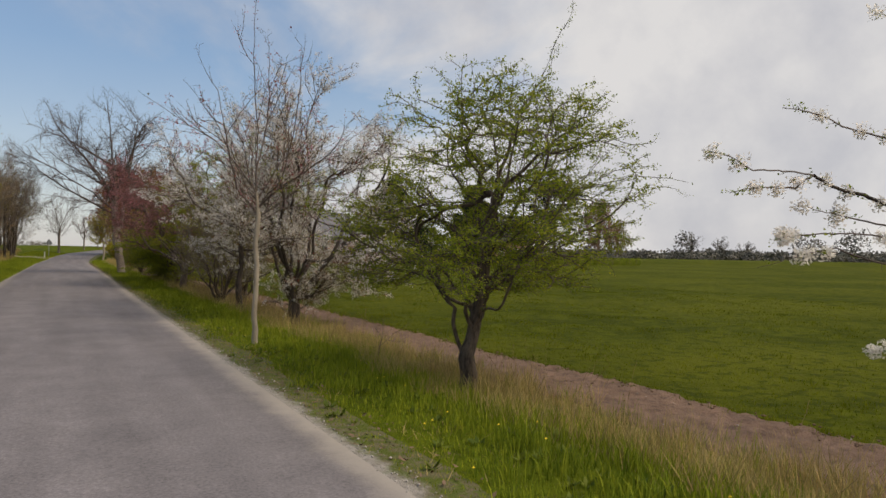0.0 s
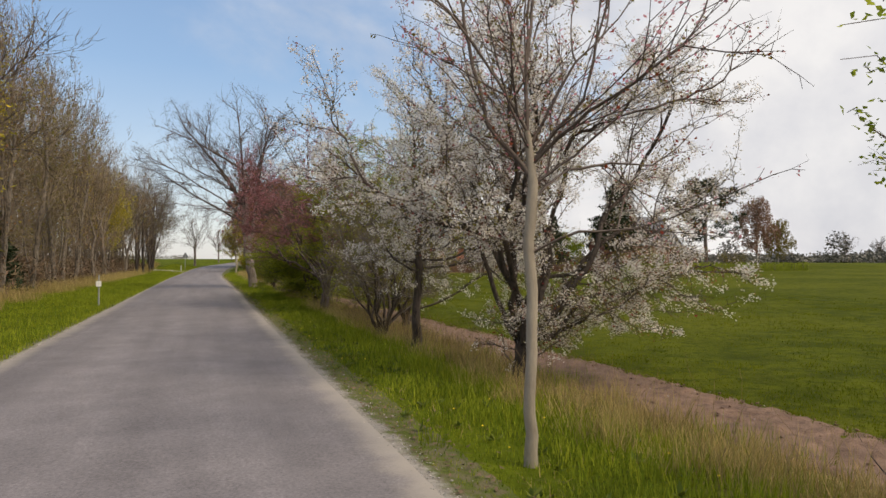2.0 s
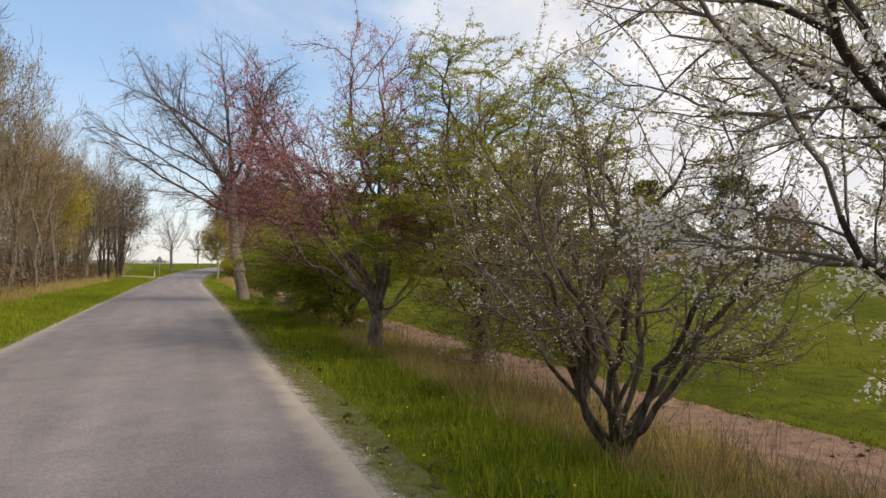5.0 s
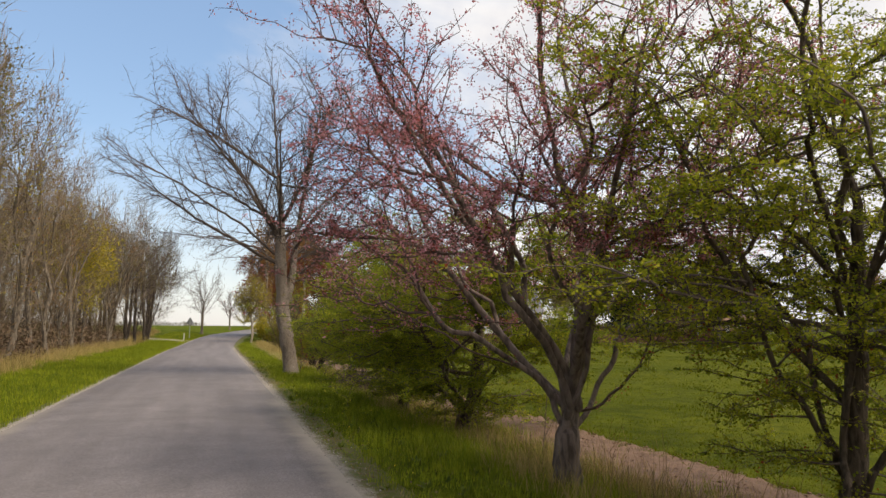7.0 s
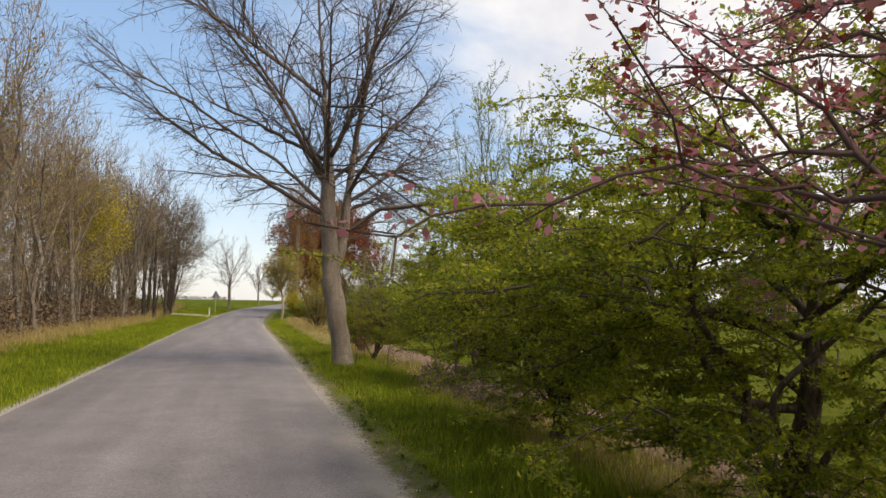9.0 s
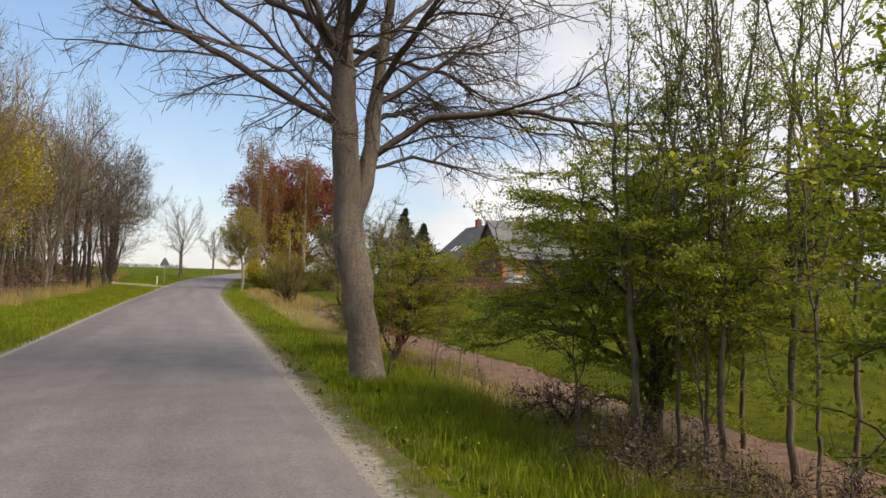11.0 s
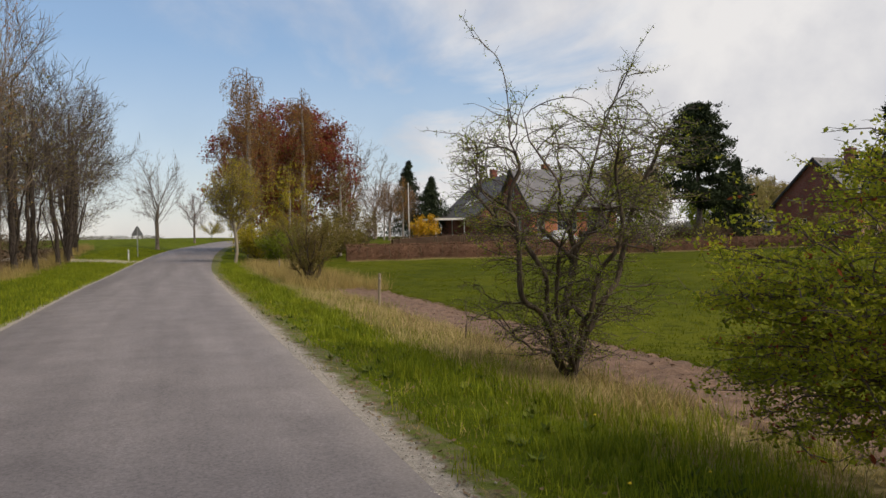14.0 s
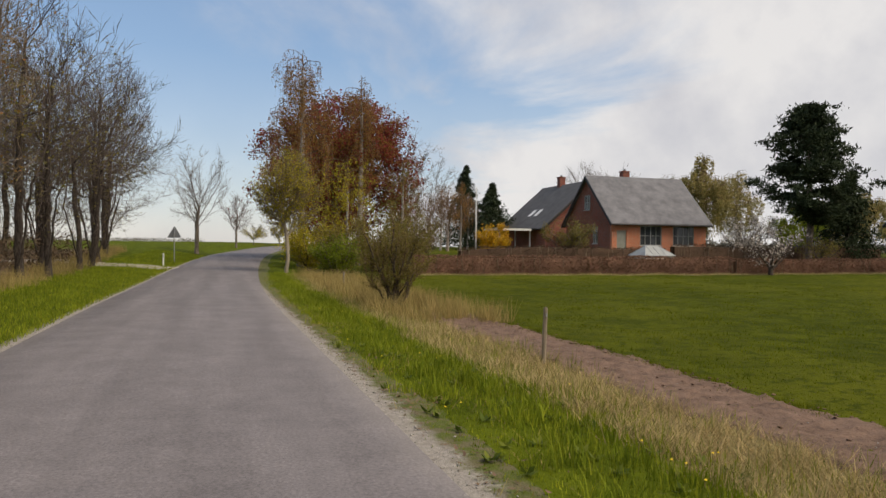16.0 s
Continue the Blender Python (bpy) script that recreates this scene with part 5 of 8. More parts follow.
    for k, (x, y, h, r0) in enumerate(((4.36, 46.15, 5.2, 0.038), (4.7, 45.85, 6.4, 0.02), (4.9, 45.75, 6.0, 0.02), (5.08, 45.6, 6.8, 0.028), (5.68, 45.35, 6.4, 0.034), (4.15, 46.9, 2.6, 0.015), (5.4, 46.0, 5.0, 0.018), (5.9, 44.9, 5.6, 0.026), (6.2, 46.6, 5.2, 0.026), (5.25, 44.7, 4.6, 0.018), (4.55, 45.3, 2.2, 0.014))):
        s = (k % 3 - 1) * 0.3
        tree("sapling", x, y, "thin sapling with straight stems and opening green leaves", [[(0, 0, 0), (0.06 * s, 0.02, h * 0.3), (0.25 * s, 0.05, h * 0.62), (0.5 * s, 0, h)], [(0.03 * s, 0, h * 0.3), (0.35, 0.1, h * 0.62), (0.6, 0.2, h * 0.95)], [(0, 0, h * 0.36), (-0.3, -0.1, h * 0.65), (-0.5, 0, h * 0.9)]],
             [((0.1, 0, h * 0.5), (1.15, 1.1, h * 0.30)), ((0.1, 0, h * 0.8), (0.7, 0.7, h * 0.24))], r0, tip=0.003, step=0.15, thick=0.013, up=0.1, twigs=(0.6, 0.1),
             crown=[("crown", "leaf_deep", 0.030, 0.7, 6, 0.025, "")], bark="bark_wood", twig="twig_dark", seed=80 + k, group="saplings", low=1.0,
             levels=((0.24, 0.9, 0.14, 46, 0.06, 0.1), (0.22, 0.35, 0.12, 42, 0.03, 0.15)), limb=None)
    for k, (x, y) in enumerate(((4.15, 45.5), (4.5, 44.2), (4.9, 48.3))):
        stems = [[(0, 0, 0), (0.02, 0, 0.25)]] + [[(0, 0, 0.05), (0.35 * math.cos(a), 0.35 * math.sin(a), 0.4), (0.8 * math.cos(a), 0.8 * math.sin(a), 0.35)] for a in (0.2 + k, 1.5 + k, 2.6 + k, 3.9 + k, 5.1 + k)]
        tree("bramble", x, y, "low brown bramble tangle under the saplings", stems, [((0, 0, 0.32), (0.95, 0.95, 0.4))], 0.02, tip=0.0028, step=0.1, up=0.0, wander=0.3, thick=0.012, twigs=(1, 0.1),
             crown=[("leaves", "undergrowth", 0.035, 0.5, 3, 0.03, "")], bark="bark_hawthorn", twig="twig_dark", seed=95 + k, category="bush", group="brambles", low=0.02, levels=((0.1, 0.6, 0.1, 55, 0.0, 0.3), (0.14, 0.3, 0.08, 52, 0.0, 0.3)), limb=None, crook=2.0)
    # big bare maple
    tree("maple_tree", 2.68, 50.75, "tall bare maple with forked grey trunk and arching limbs", [[(0.06, 0, 0), (0.04, 0, 0.3), (-0.03, 0, 0.95), (-0.13, 0, 1.6), (-0.29, 0, 2.2), (-0.35, 0, 2.8), (-0.38, 0, 3.6), (-0.45, 0.1, 6.0), (-0.9, 0.2, 11.0)],
         [(-0.29, 0, 2.45), (-0.06, 0, 3.2), (0.03, 0, 4.0), (0.25, -0.1, 6.2), (0.9, -0.2, 10.5)], [(0.0, 0, 3.7), (0.9, -0.2, 4.3), (2.6, -0.5, 4.5), (5.0, -0.8, 4.3)], [(0.0, 0, 3.4), (0.9, 0.6, 3.8), (2.6, 1.3, 3.7)], [(-0.36, 0, 4.3), (-1.8, 0.1, 5.5), (-4.0, 0.2, 6.9), (-6.6, 0.2, 8.3)], [(-0.37, 0, 4.1), (-1.6, 0.3, 4.7), (-3.4, 0.6, 5.7), (-5.6, 0.8, 7.1)], [(-0.43, 0, 5.0), (-1.9, -0.2, 7.2), (-4.2, -0.3, 10.0)],
         [(0.05, 0, 4.4), (1.6, 0.3, 5.6), (4.2, 0.4, 6.9)], [(-0.4, 0, 5.2), (-1.6, -0.6, 6.8), (-3.4, -1.0, 9.0)], [(-0.38, 0, 4.6), (-0.9, 1.6, 6.0), (-1.4, 3.4, 7.8)], [(0.05, 0, 4.6), (0.5, -1.8, 5.6), (0.6, -4.0, 5.8)],
         [(-0.35, 0, 4.0), (-1.4, -0.8, 4.6), (-3.4, -1.6, 4.9)],
         [(-0.16, 0, 1.9), (-0.42, -0.15, 2.05), (-0.6, -0.1, 1.85)], [(-0.2, 0, 2.3), (-0.5, -0.2, 2.4), (-0.75, -0.3, 2.35)], [(0.05, 0, 4.2), (1.2, 1.8, 4.9), (2.4, 3.6, 4.6), (3.1, 4.8, 4.0)]],
         [((-1.4, 0, 8.2), (5.0, 4.6, 4.1)), ((1.8, -0.3, 4.9), (5.0, 4.0, 1.5)), ((-4.4, 0, 7.3), (2.5, 2.4, 2.0))], 0.25, tip=0.0042, n=5200, step=0.22, reach=1.3, kill=0.33, up=0.03, wander=0.1,
         twigs=(1, 0.28), fine=(0.008, 1, 0.22, -0.3), thick=0.085, bark="bark_grey", twig="twig_dark", crown=(("budding", "leaf_bronze", 0.03, 0.3, 1, 0.02, "swelling buds"),), seed=20, twig_up=0.0, low=3.0, levels=((0.34, 2.4, 0.24, 44, -0.01, 0.13), (0.30, 0.9, 0.18, 46, -0.07, 0.2)), limb=(8, 0.4), crook=0.3)
    hawthorn(4.22, 54.6, 2.75, 1.5, 51, "low hawthorn in fresh green leaf with a few red leaves", r0=0.075, leaf="leaf_green", skirt=0.22, fork=0.55, dens=0.17, clear=0.24, wide=1.05, lean=0.3, per=7, share=0.8, flat=0.35, size=0.033,
             extra=[("shaded_leaves", "leaf_deep", 0.030, 0.25, 4, (0.03, 0.03, 0.015), "darker leaves coloured as if shaded"), ("red_leaves", "leaf_red", 0.04, 0.05, 4, 0.03, "red young leaves")])
    # nearly bare thorn
    tree("hawthorn", 4.66, 59.4, "nearly bare hawthorn with tangled grey branches and sparse leaves", [[(0, 0, 0), (0.02, 0, 0.25), (0.1, 0, 0.6)]]
         + [[(0, 0, 0.04 + 0.05 * k), (0.3 * math.cos(a), 0.3 * math.sin(a), 0.9), (0.8 * math.cos(a + 0.4), 0.8 * math.sin(a + 0.4), 2.1), (1.3 * math.cos(a), 1.3 * math.sin(a), 3.3)] for k, a in enumerate((0.2, 1.1, 2.0, 2.9, 3.8, 4.7, 5.6))]
         + [[(0, 0, 0.2), (-0.6, -0.1, 0.6), (-1.1, 0, 1.0)], [(0.1, 0, 0.5), (0.3, 0, 2.6), (0.9, 0, 4.1)], [(-0.4, 0, 2.6), (-0.8, 0, 3.3), (-1.35, 0, 4.6)], [(0.2, 0, 0.1), (0.7, 0, 0.4), (1.2, -0.1, 0.25)]],
         [((0.15, 0, 2.7), (1.7, 1.6, 1.35)), ((0, 0, 1.2), (1.5, 1.3, 0.8)), ((0.8, 0, 3.7), (0.8, 0.7, 0.6))], 0.085, tip=0.0026, step=0.11, up=0.0, wander=0.3, twigs=(1, 0.10), thick=0.018,
         crown=[("leaves", "leaf_deep", 0.026, 0.55, 4, 0.02, "")], bark="bark_hawthorn", twig="twig_dark", seed=61, group="roadside hawthorns", low=0.3, flat=0.6,
         levels=((0.11, 0.9, 0.12, 60, 0.0, 0.26), (0.14, 0.4, 0.1, 54, 0.0, 0.3)), limb=None, crook=2.4, side_arms=3)
    tree("willow_bush", 5.05, 79.6, "rounded willow bush with olive budding twigs", [[(0, 0, 0), (0, 0, 0.4)]] + [[(0, 0, 0.1), (0.4 * math.cos(a), 0.4 * math.sin(a), 0.9), (0.7 * math.cos(a), 0.7 * math.sin(a), 2.2)] for a in (0, 1.1, 2.2, 3.3, 4.5, 5.5)],
         [((0, 0, 2.0), (1.25, 1.25, 1.5)), ((0, 0, 1.1), (0.95, 0.95, 0.6))], 0.13, tip=0.004, n=1500, step=0.13, reach=0.7, kill=0.16, up=0.25, wander=0.1, thick=0.016, twigs=(1, 0.18), twig_up=0.8,
         crown=[("crown", "leaf_olive", 0.055, 1.0, 6, 0.05, "")], bark="bark_hawthorn", twig="twig_birch", seed=23, category="bush", low=0.5, levels=((0.26, 0.9, 0.15, 38, 0.08, 0.12), (0.26, 0.4, 0.14, 38, 0.06, 0.14)), limb=(8, 0.3), crook=2.0)
    tree("young_tree", 3.65, 98.0, "young roadside tree with pale stem and yellow-green buds", [[(0, 0, 0), (0.02, 0, 2.2), (0.05, 0, 6.3)], [(0, 0, 1.9), (0.5, 0, 3.2), (0.7, 0, 5.2)], [(0, 0, 2.4), (-0.6, 0, 3.8), (-0.8, 0, 5.2)]],
         [((0, 0, 4.4), (1.9, 1.7, 2.3))], 0.10, tip=0.005, n=900, step=0.2, reach=1.2, kill=0.3, up=0.3, thick=0.03, twigs=(1, 0.3), twig_up=0.7,
         crown=[("crown", "leaf_yellow", 0.085, 0.45, 3, 0.10, "")], bark="bark_pale", twig="twig_wood", seed=24, low=2.0, levels=((0.16, 1.4, 0.2, 36, 0.12, 0.08), (0.16, 0.5, 0.16, 38, 0.1, 0.1)))
    # small upright shoots in the bank
    for k, (x, y, h) in enumerate(((3.0, 50.74, 1.55), (3.04, 50.66, 1.15), (4.1, 51.37, 1.8), (4.08, 51.75, 1.05), (4.9, 47.0, 1.2), (5.0, 63.6, 0.9), (4.2, 11.0, 0.9), (5.0, 25.5, 1.1), (4.9, 35.0, 1.3), (4.7, 44.0, 1.2))):
        tree("shoot", x, y, "thin shoot with red young leaves beside the maple" if k < 2 else "thin bare shoot standing in the bank", [[(0, 0, 0), (0.05, 0, h * 0.5), (0.1, 0.05, h)], [(0, 0, h * 0.3), (0.3, 0.1, h * 0.55), (0.6, 0.1, h * 0.75)]],
             [((0.15, 0, h * 0.65), (0.35, 0.35, h * 0.35))], 0.011, tip=0.003, n=14, step=0.15, reach=1.0, kill=0.2, thick=0.012, twigs=(0.5, 0.1),
             crown=[("leaves", "leaf_red", 0.06, 0.5, 3, 0.04, "red young leaves") if k < 2 else ("leaves", "leaf_olive", 0.04, 0.2, 1, 0.03, "")], bark="bark_hawthorn", twig="twig_dark", seed=90 + k, category="shoot", group="bare shoots", limb=None, levels=((0.25, 0.3, 0.1, 40, 0.05, 0.1),))


roadside_trees()


# ---------------------------------------------------------------- conifers and birches
def conifer(name, x, y, h, r, label, kind="pine", seed=1, mat="needle", bare=0.25, taper=0.0):
    g = np.random.default_rng(seed)
    ob = start_tree(name, x, y, label, "tree", "garden conifers")
    pos, par = [np.zeros(3)], [-1]
    nlev = (8 if taper else 14) if kind == "pine" else 20
    tr = []
    for k in range(1, nlev * 2 + 1):
        pos.append(np.array([0.12 * math.sin(k * 0.5), 0.1 * math.cos(k * 0.4) - 0.1, h * k / (nlev * 2)]))
        par.append(len(pos) - 2)
        tr.append(len(pos) - 1)
    at = []
    for i in tr:
        f = pos[i][2] / h
        if f < bare:
            continue
        u = (f - bare) / (1 - bare)
        if kind == "pine":
            reach = r * (0.45 + 0.75 * math.sin(math.pi * min(1, 0.22 + 0.78 * u))) * (0.55 + 0.7 * g.random())
            if taper:
                reach = r * (1.05 - taper * u) * (0.45 + 0.75 * g.random())
        else:
            reach = r * max(1 - u, 0.0) ** 0.95 * (0.5 + 0.6 * g.random()) + 0.05
        for b in range((6 if taper else 3) if kind == "pine" else 5):
            a = g.random() * 6.283
            p, prev = pos[i], i
            cuts = 4
            slope = (0.18 if kind == "pine" else -0.22) + g.normal(0, 0.1)
            for c in range(1, cuts + 1):
                p = p + np.array([math.cos(a), math.sin(a), slope + (0.12 * c if kind == "pine" else 0.03 * c)]) * reach / cuts
                pos.append(p)
                par.append(prev)
                prev = len(pos) - 1
                if c >= (2 if kind == "pine" else 1):
                    at.append((p, reach / cuts))
    pos, par = np.array(pos), np.array(par)
    rad = flare(np.maximum(thickness(par, 0.02 * h, 0.012), 0.01), pos)
    wood_parts(ob, pos, par, rad, 0.05, "bark_pink" if kind == "pine" else "bark_dark", "twig_dark")
    c = np.array([a[0] for a in at])
    if kind == "pine":
        per = 5 if taper else 3
        puff = np.repeat(c, per, axis=0) + g.normal(0, 0.42, (len(c) * per, 3)) * np.array([1, 1, 0.18])
        pts = np.repeat(puff, 22, axis=0) + g.normal(0, 0.26, (len(puff) * 22, 3)) * np.array([1, 1, 0.38])
        foliage(ob, "crown", g, pts, 0.35, mat, ratio=0.34, droop=-0.4)
    else:
        far = np.array([s[1] for s in at])
        pts = np.repeat(c, 14, axis=0) + g.normal(0, 1, (len(c) * 14, 3)) * np.array([1, 1, 0.6]) * np.repeat(0.06 + 0.42 * far, 14)[:, None]
        foliage(ob, "crown", g, pts, 0.34, mat, ratio=0.3, droop=0.7)
    return ob


def birch(x, y, h, r, seed, label, leaf="leaf_bronze", share=0.8, hang=1.0, size=0.12, full=2):
    g = np.random.default_rng(seed)
    ob = start_tree("birch_tree", x, y, label, "tree", "birches")
    stem = [(0, 0, 0), (0.1, 0, h * 0.3), (0.15, 0.05, h * 0.65), (0.1, 0, h * 0.92)]
    T = [in_ellipsoid(g, 200, (0, 0, h * 0.55), (r, r, h * 0.27), 0.2)]
    for k in range(7):                              # plumes of different height
        q, f = k * 2.4, 0.62 + 0.33 * g.random()
        o = r * (0.75 - 0.6 * max(0, f - 0.62) / 0.33)
        T.append(in_ellipsoid(g, 50, (o * math.cos(q), o * math.sin(q), h * (f - 0.03)), (0.4 * r, 0.4 * r, 0.075 * h), 0.1))
    T = np.concatenate(T)
    pos, par = grow(g, [stem], T, 0.36, 2.0, 0.6, up=0.25, wander=0.08)
    rad = thickness(par, 0.012 * h, 0.007)
    # hanging twigs
    who = np.where(rad < 0.025)[0]
    who = np.repeat(who, full)
    ln = hang * (0.5 + g.random(len(who)))
    at, prev, P, A, count = pos[who], who, [pos], [par], len(pos)
    sway = g.normal(0, 0.25, (len(who), 2))
    for b in range(3):
        at = at + np.column_stack([sway * (0.5 - 0.2 * b) * ln[:, None] * 0.5, -ln / 3])
        P.append(at), A.append(prev)
        prev = np.arange(count, count + len(who))
        count += len(who)
    hangers = np.concatenate(P[1:])
    pos, par = np.concatenate(P), np.concatenate(A)
    rad = flare(thickness(par, 0.0125 * h, 0.006), pos)
    wood_parts(ob, pos, par, rad, 0.06, "bark_birch", "twig_birch", 0.008)
    who = hangers[g.random(len(hangers)) < share]
    foliage(ob, "crown", g, spread(g, who, 4, 0.07), size * 0.88, leaf, droop=1.2)
    return ob


def garden_trees():
    conifer("pine_tree", 46.5, 104.0, 12.9, 5.6, "tall dark pine with layered boughs", "pine", 31, bare=0.2, taper=0.98)
    conifer("pine_tree", 75.3, 97.5, 13.8, 4.6, "broad flat-topped dark pine beside the house", "pine", 32, bare=0.32)
    conifer("pine_tree", 53.0, 88.4, 11.4, 3.6, "dark pine standing before the house", "pine", 33, bare=0.2, taper=0.9)
    conifer("fir_tree", 29.8, 140.7, 10.4, 5.2, "narrow dark fir with pointed top", "fir", 34, bare=0.06)
    conifer("fir_tree", 30.6, 134.0, 7.8, 4.6, "narrow dark fir with pointed top", "fir", 35, bare=0.06)
    conifer("cypress", 52.5, 105.5, 8.0, 4.2, "dense dark cone-shaped evergreen", "fir", 36, bare=0.0)
    birch(5.5, 107.4, 16.2, 2.6, 41, "tall birch with white stem and hanging bronze twigs", hang=1.5, full=4, share=0.7)
    birch(10.3, 110.9, 15.6, 1.9, 42, "tall birch with white stem and hanging bronze twigs", hang=1.5, full=4, share=0.7)
    birch(12.8, 108.0, 8.6, 1.7, 44, "small birch with thin pale stem", "leaf_olive", 0.5, 0.8)
    birch(8.0, 104.0, 8.0, 2.4, 45, "bushy young birch in yellow-green bud", "leaf_yellow", 0.6, 0.7)
    birch(53.0, 125.0, 12.6, 3.4, 46, "birch in olive-brown bud behind the house", "leaf_pale", 1.0, 1.4, 0.24, 4)
    birch(59.5, 127.0, 10.8, 3.2, 47, "birch in pale green bud behind the house", "leaf_pale", 0.9, 1.3, 0.2, 3)
    birch(82.0, 128.0, 9.5, 4.2, 57, "spreading tree in pale green bud behind the gardens", "leaf_pale", 1.0, 1.2, 0.24, 3)
    birch(74.5, 126.0, 9.0, 3.6, 59, "spreading tree in pale green bud behind the gardens", "leaf_pale", 0.9, 1.2, 0.22, 3)
    birch(63.5, 121.0, 6.5, 3.4, 58, "low tree in green bud behind the gardens", "leaf_deep", 1.0, 0.9, 0.22, 3)
    birch(49.5, 127.0, 9.8, 2.2, 48, "birch with pale twigs and olive buds", "leaf_olive", 0.7, 1.1, 0.18)
    birch(86.5, 98.5, 13.2, 3.8, 49, "tall tree in red-brown bud at the garden corner", "leaf_brown", 1.0, 1.2, 0.26)
    birch(91.5, 99.0, 9.4, 3.0, 50, "birch in yellow-brown bud at the garden corner", "leaf_olive", 0.9, 1.0, 0.24)
    # brown budding trees between the firs
    for k, (x, y, h, r, mat) in enumerate(((23.4, 131.0, 7.6, 1.9, "leaf_brown"), (26.4, 133.0, 8.4, 1.8, "leaf_bronze"), (28.4, 136.0, 7.4, 1.7, "leaf_brown"), (33.0, 141.0, 6.6, 1.6, "leaf_olive"))):
        birch(x, y, h, r, 52 + k, "slender garden tree in brown bud", mat, 0.7, 0.7, 0.13)
    # copper beech
    tree("copper_beech", 9.8, 116.5, "large copper beech in red-bronze young leaf", [[(0, 0, 0), (0, 0, 2.0), (0.2, 0, 12.0)]] + [[(0, 0, 1.5 + k), (2.4 * math.cos(a), 2.4 * math.sin(a), 4 + k), (4.5 * math.cos(a), 4.5 * math.sin(a), 6 + k)]
         for k, a in enumerate((0.2, 1.4, 2.6, 3.8, 5.0))],
         [((0, 0, 7.6), (7.1, 6.4, 6.4)), ((-4.6, -1.0, 4.8), (4.0, 3.5, 2.4))], 0.36, tip=0.008, n=3600, step=0.4, reach=2.0, kill=0.5, up=0.0, twigs=(1, 0.35), thick=0.07, hollow=0.62,
         crown=[("crown", "leaf_copper", 0.205, 0.8, 5, 0.25, ""), ("bronze_leaves", "leaf_bronze", 0.19, 0.5, 4, 0.28, "bronze leaves")], bark="bark_grey", twig="twig_dark", seed=51, low=1.2, levels=((0.56, 2.6, 0.5, 50, 0.02, 0.12), (0.6, 1.2, 0.4, 45, 0.0, 0.15)), limb=(30, 0.15))
    # bare trees far behind the gardens
    for k, (x, y, h, r) in enumerate(((20.2, 135.0, 15.0, 4.4), (24.5, 139.0, 11.5, 3.4), (41.0, 131.0, 11.4, 3.0), (46.0, 132.0, 11.6, 3.2), (17.5, 124.0, 9.0, 2.6), (23.2, 128.0, 7.4, 2.3))):
        leafy = 0.05 if k < 4 else 0.35
        tree("bare_tree", x, y, "bare spreading tree behind the gardens", [[(0, 0, 0), (0, 0, h * 0.3), (0.2, 0, h * 0.6)]] + [[(0, 0, h * 0.28), (r * 0.5 * math.cos(a), r * 0.5 * math.sin(a), h * 0.55)] for a in (0.5, 2.5, 4.5)],
             [((0, 0, h * 0.68), (r, r, h * 0.32))], 0.02 * h, tip=0.009, n=1100, step=0.35, reach=1.8, kill=0.42, up=0.15, twigs=None, fine=(0.03, 3, 0.6, 0.3), thick=0.05,
             crown=[("buds", "leaf_bronze" if k > 3 else "leaf_olive", 0.12, leafy, 3, 0.15, "")], bark="bark_grey", twig="twig_grey" if k < 4 else "twig_birch", seed=110 + k, group="bare garden trees")
    # bare trees on the far side of the pasture
    for k, (x, y, h, r) in enumerate(((291.8, 258.0, 15.0, 7.5), (301.2, 246.9, 13.0, 5.0), (308.8, 237.3, 10.0, 5.5))):
        tree("distant_tree", x, y, "bare distant tree on the skyline", [[(0, 0, 0), (0, 0, h * 0.3), (0.3, 0, h * 0.7)]] + [[(0, 0, h * 0.28), (r * 0.5 * math.cos(a), r * 0.5 * math.sin(a), h * 0.6)] for a in (0.5, 2.5, 4.5)],
             [((0, 0, h * 0.62), (r, r, h * 0.38))], 0.45, tip=0.05, step=0.8, thick=0.15, twigs=None, crown=[("buds", "far_leaf", 0.5, 0.4, 2, 0.5, "")], bark="bark_wood", twig="twig_grey", seed=190 + k, group="distant trees",
             levels=((1.2, 4.5, 0.9, 42, 0.05, 0.12), (1.0, 2.0, 0.7, 42, 0.03, 0.15)))
    # garden fruit trees and shrubs
    for k, (x, y, h, r, mat, sh, lab) in enumerate(((26.5, 108.0, 3.6, 2.2, "leaf_olive", 0.8, "olive-leaved apple tree behind the hedge"), (36.0, 97.1, 3.6, 2.9, "blossom_cream", 0.2, "old apple tree with thick limbs in pale green bloom"),
                                                   (42.5, 106.5, 4.4, 2.6, "blossom_cream", 0.8, "fruit tree in pale blossom"), (45.5, 101.8, 2.9, 1.8, "leaf_olive", 0.4, "low apple tree in bud"),
                                                   (57.5, 94.5, 4.4, 2.8, "leaf_olive", 1.0, "dense olive-green garden tree"), (53.5, 97.0, 3.4, 2.3, "leaf_olive", 0.9, "rounded olive-green shrub behind the hedge"),
                                                   (63.5, 95.5, 3.6, 2.2, "leaf_deep", 0.9, "dark green garden shrub"), (81.0, 98.0, 3.2, 2.4, "leaf_olive", 0.8, "rounded olive-green shrub behind the hedge"))):
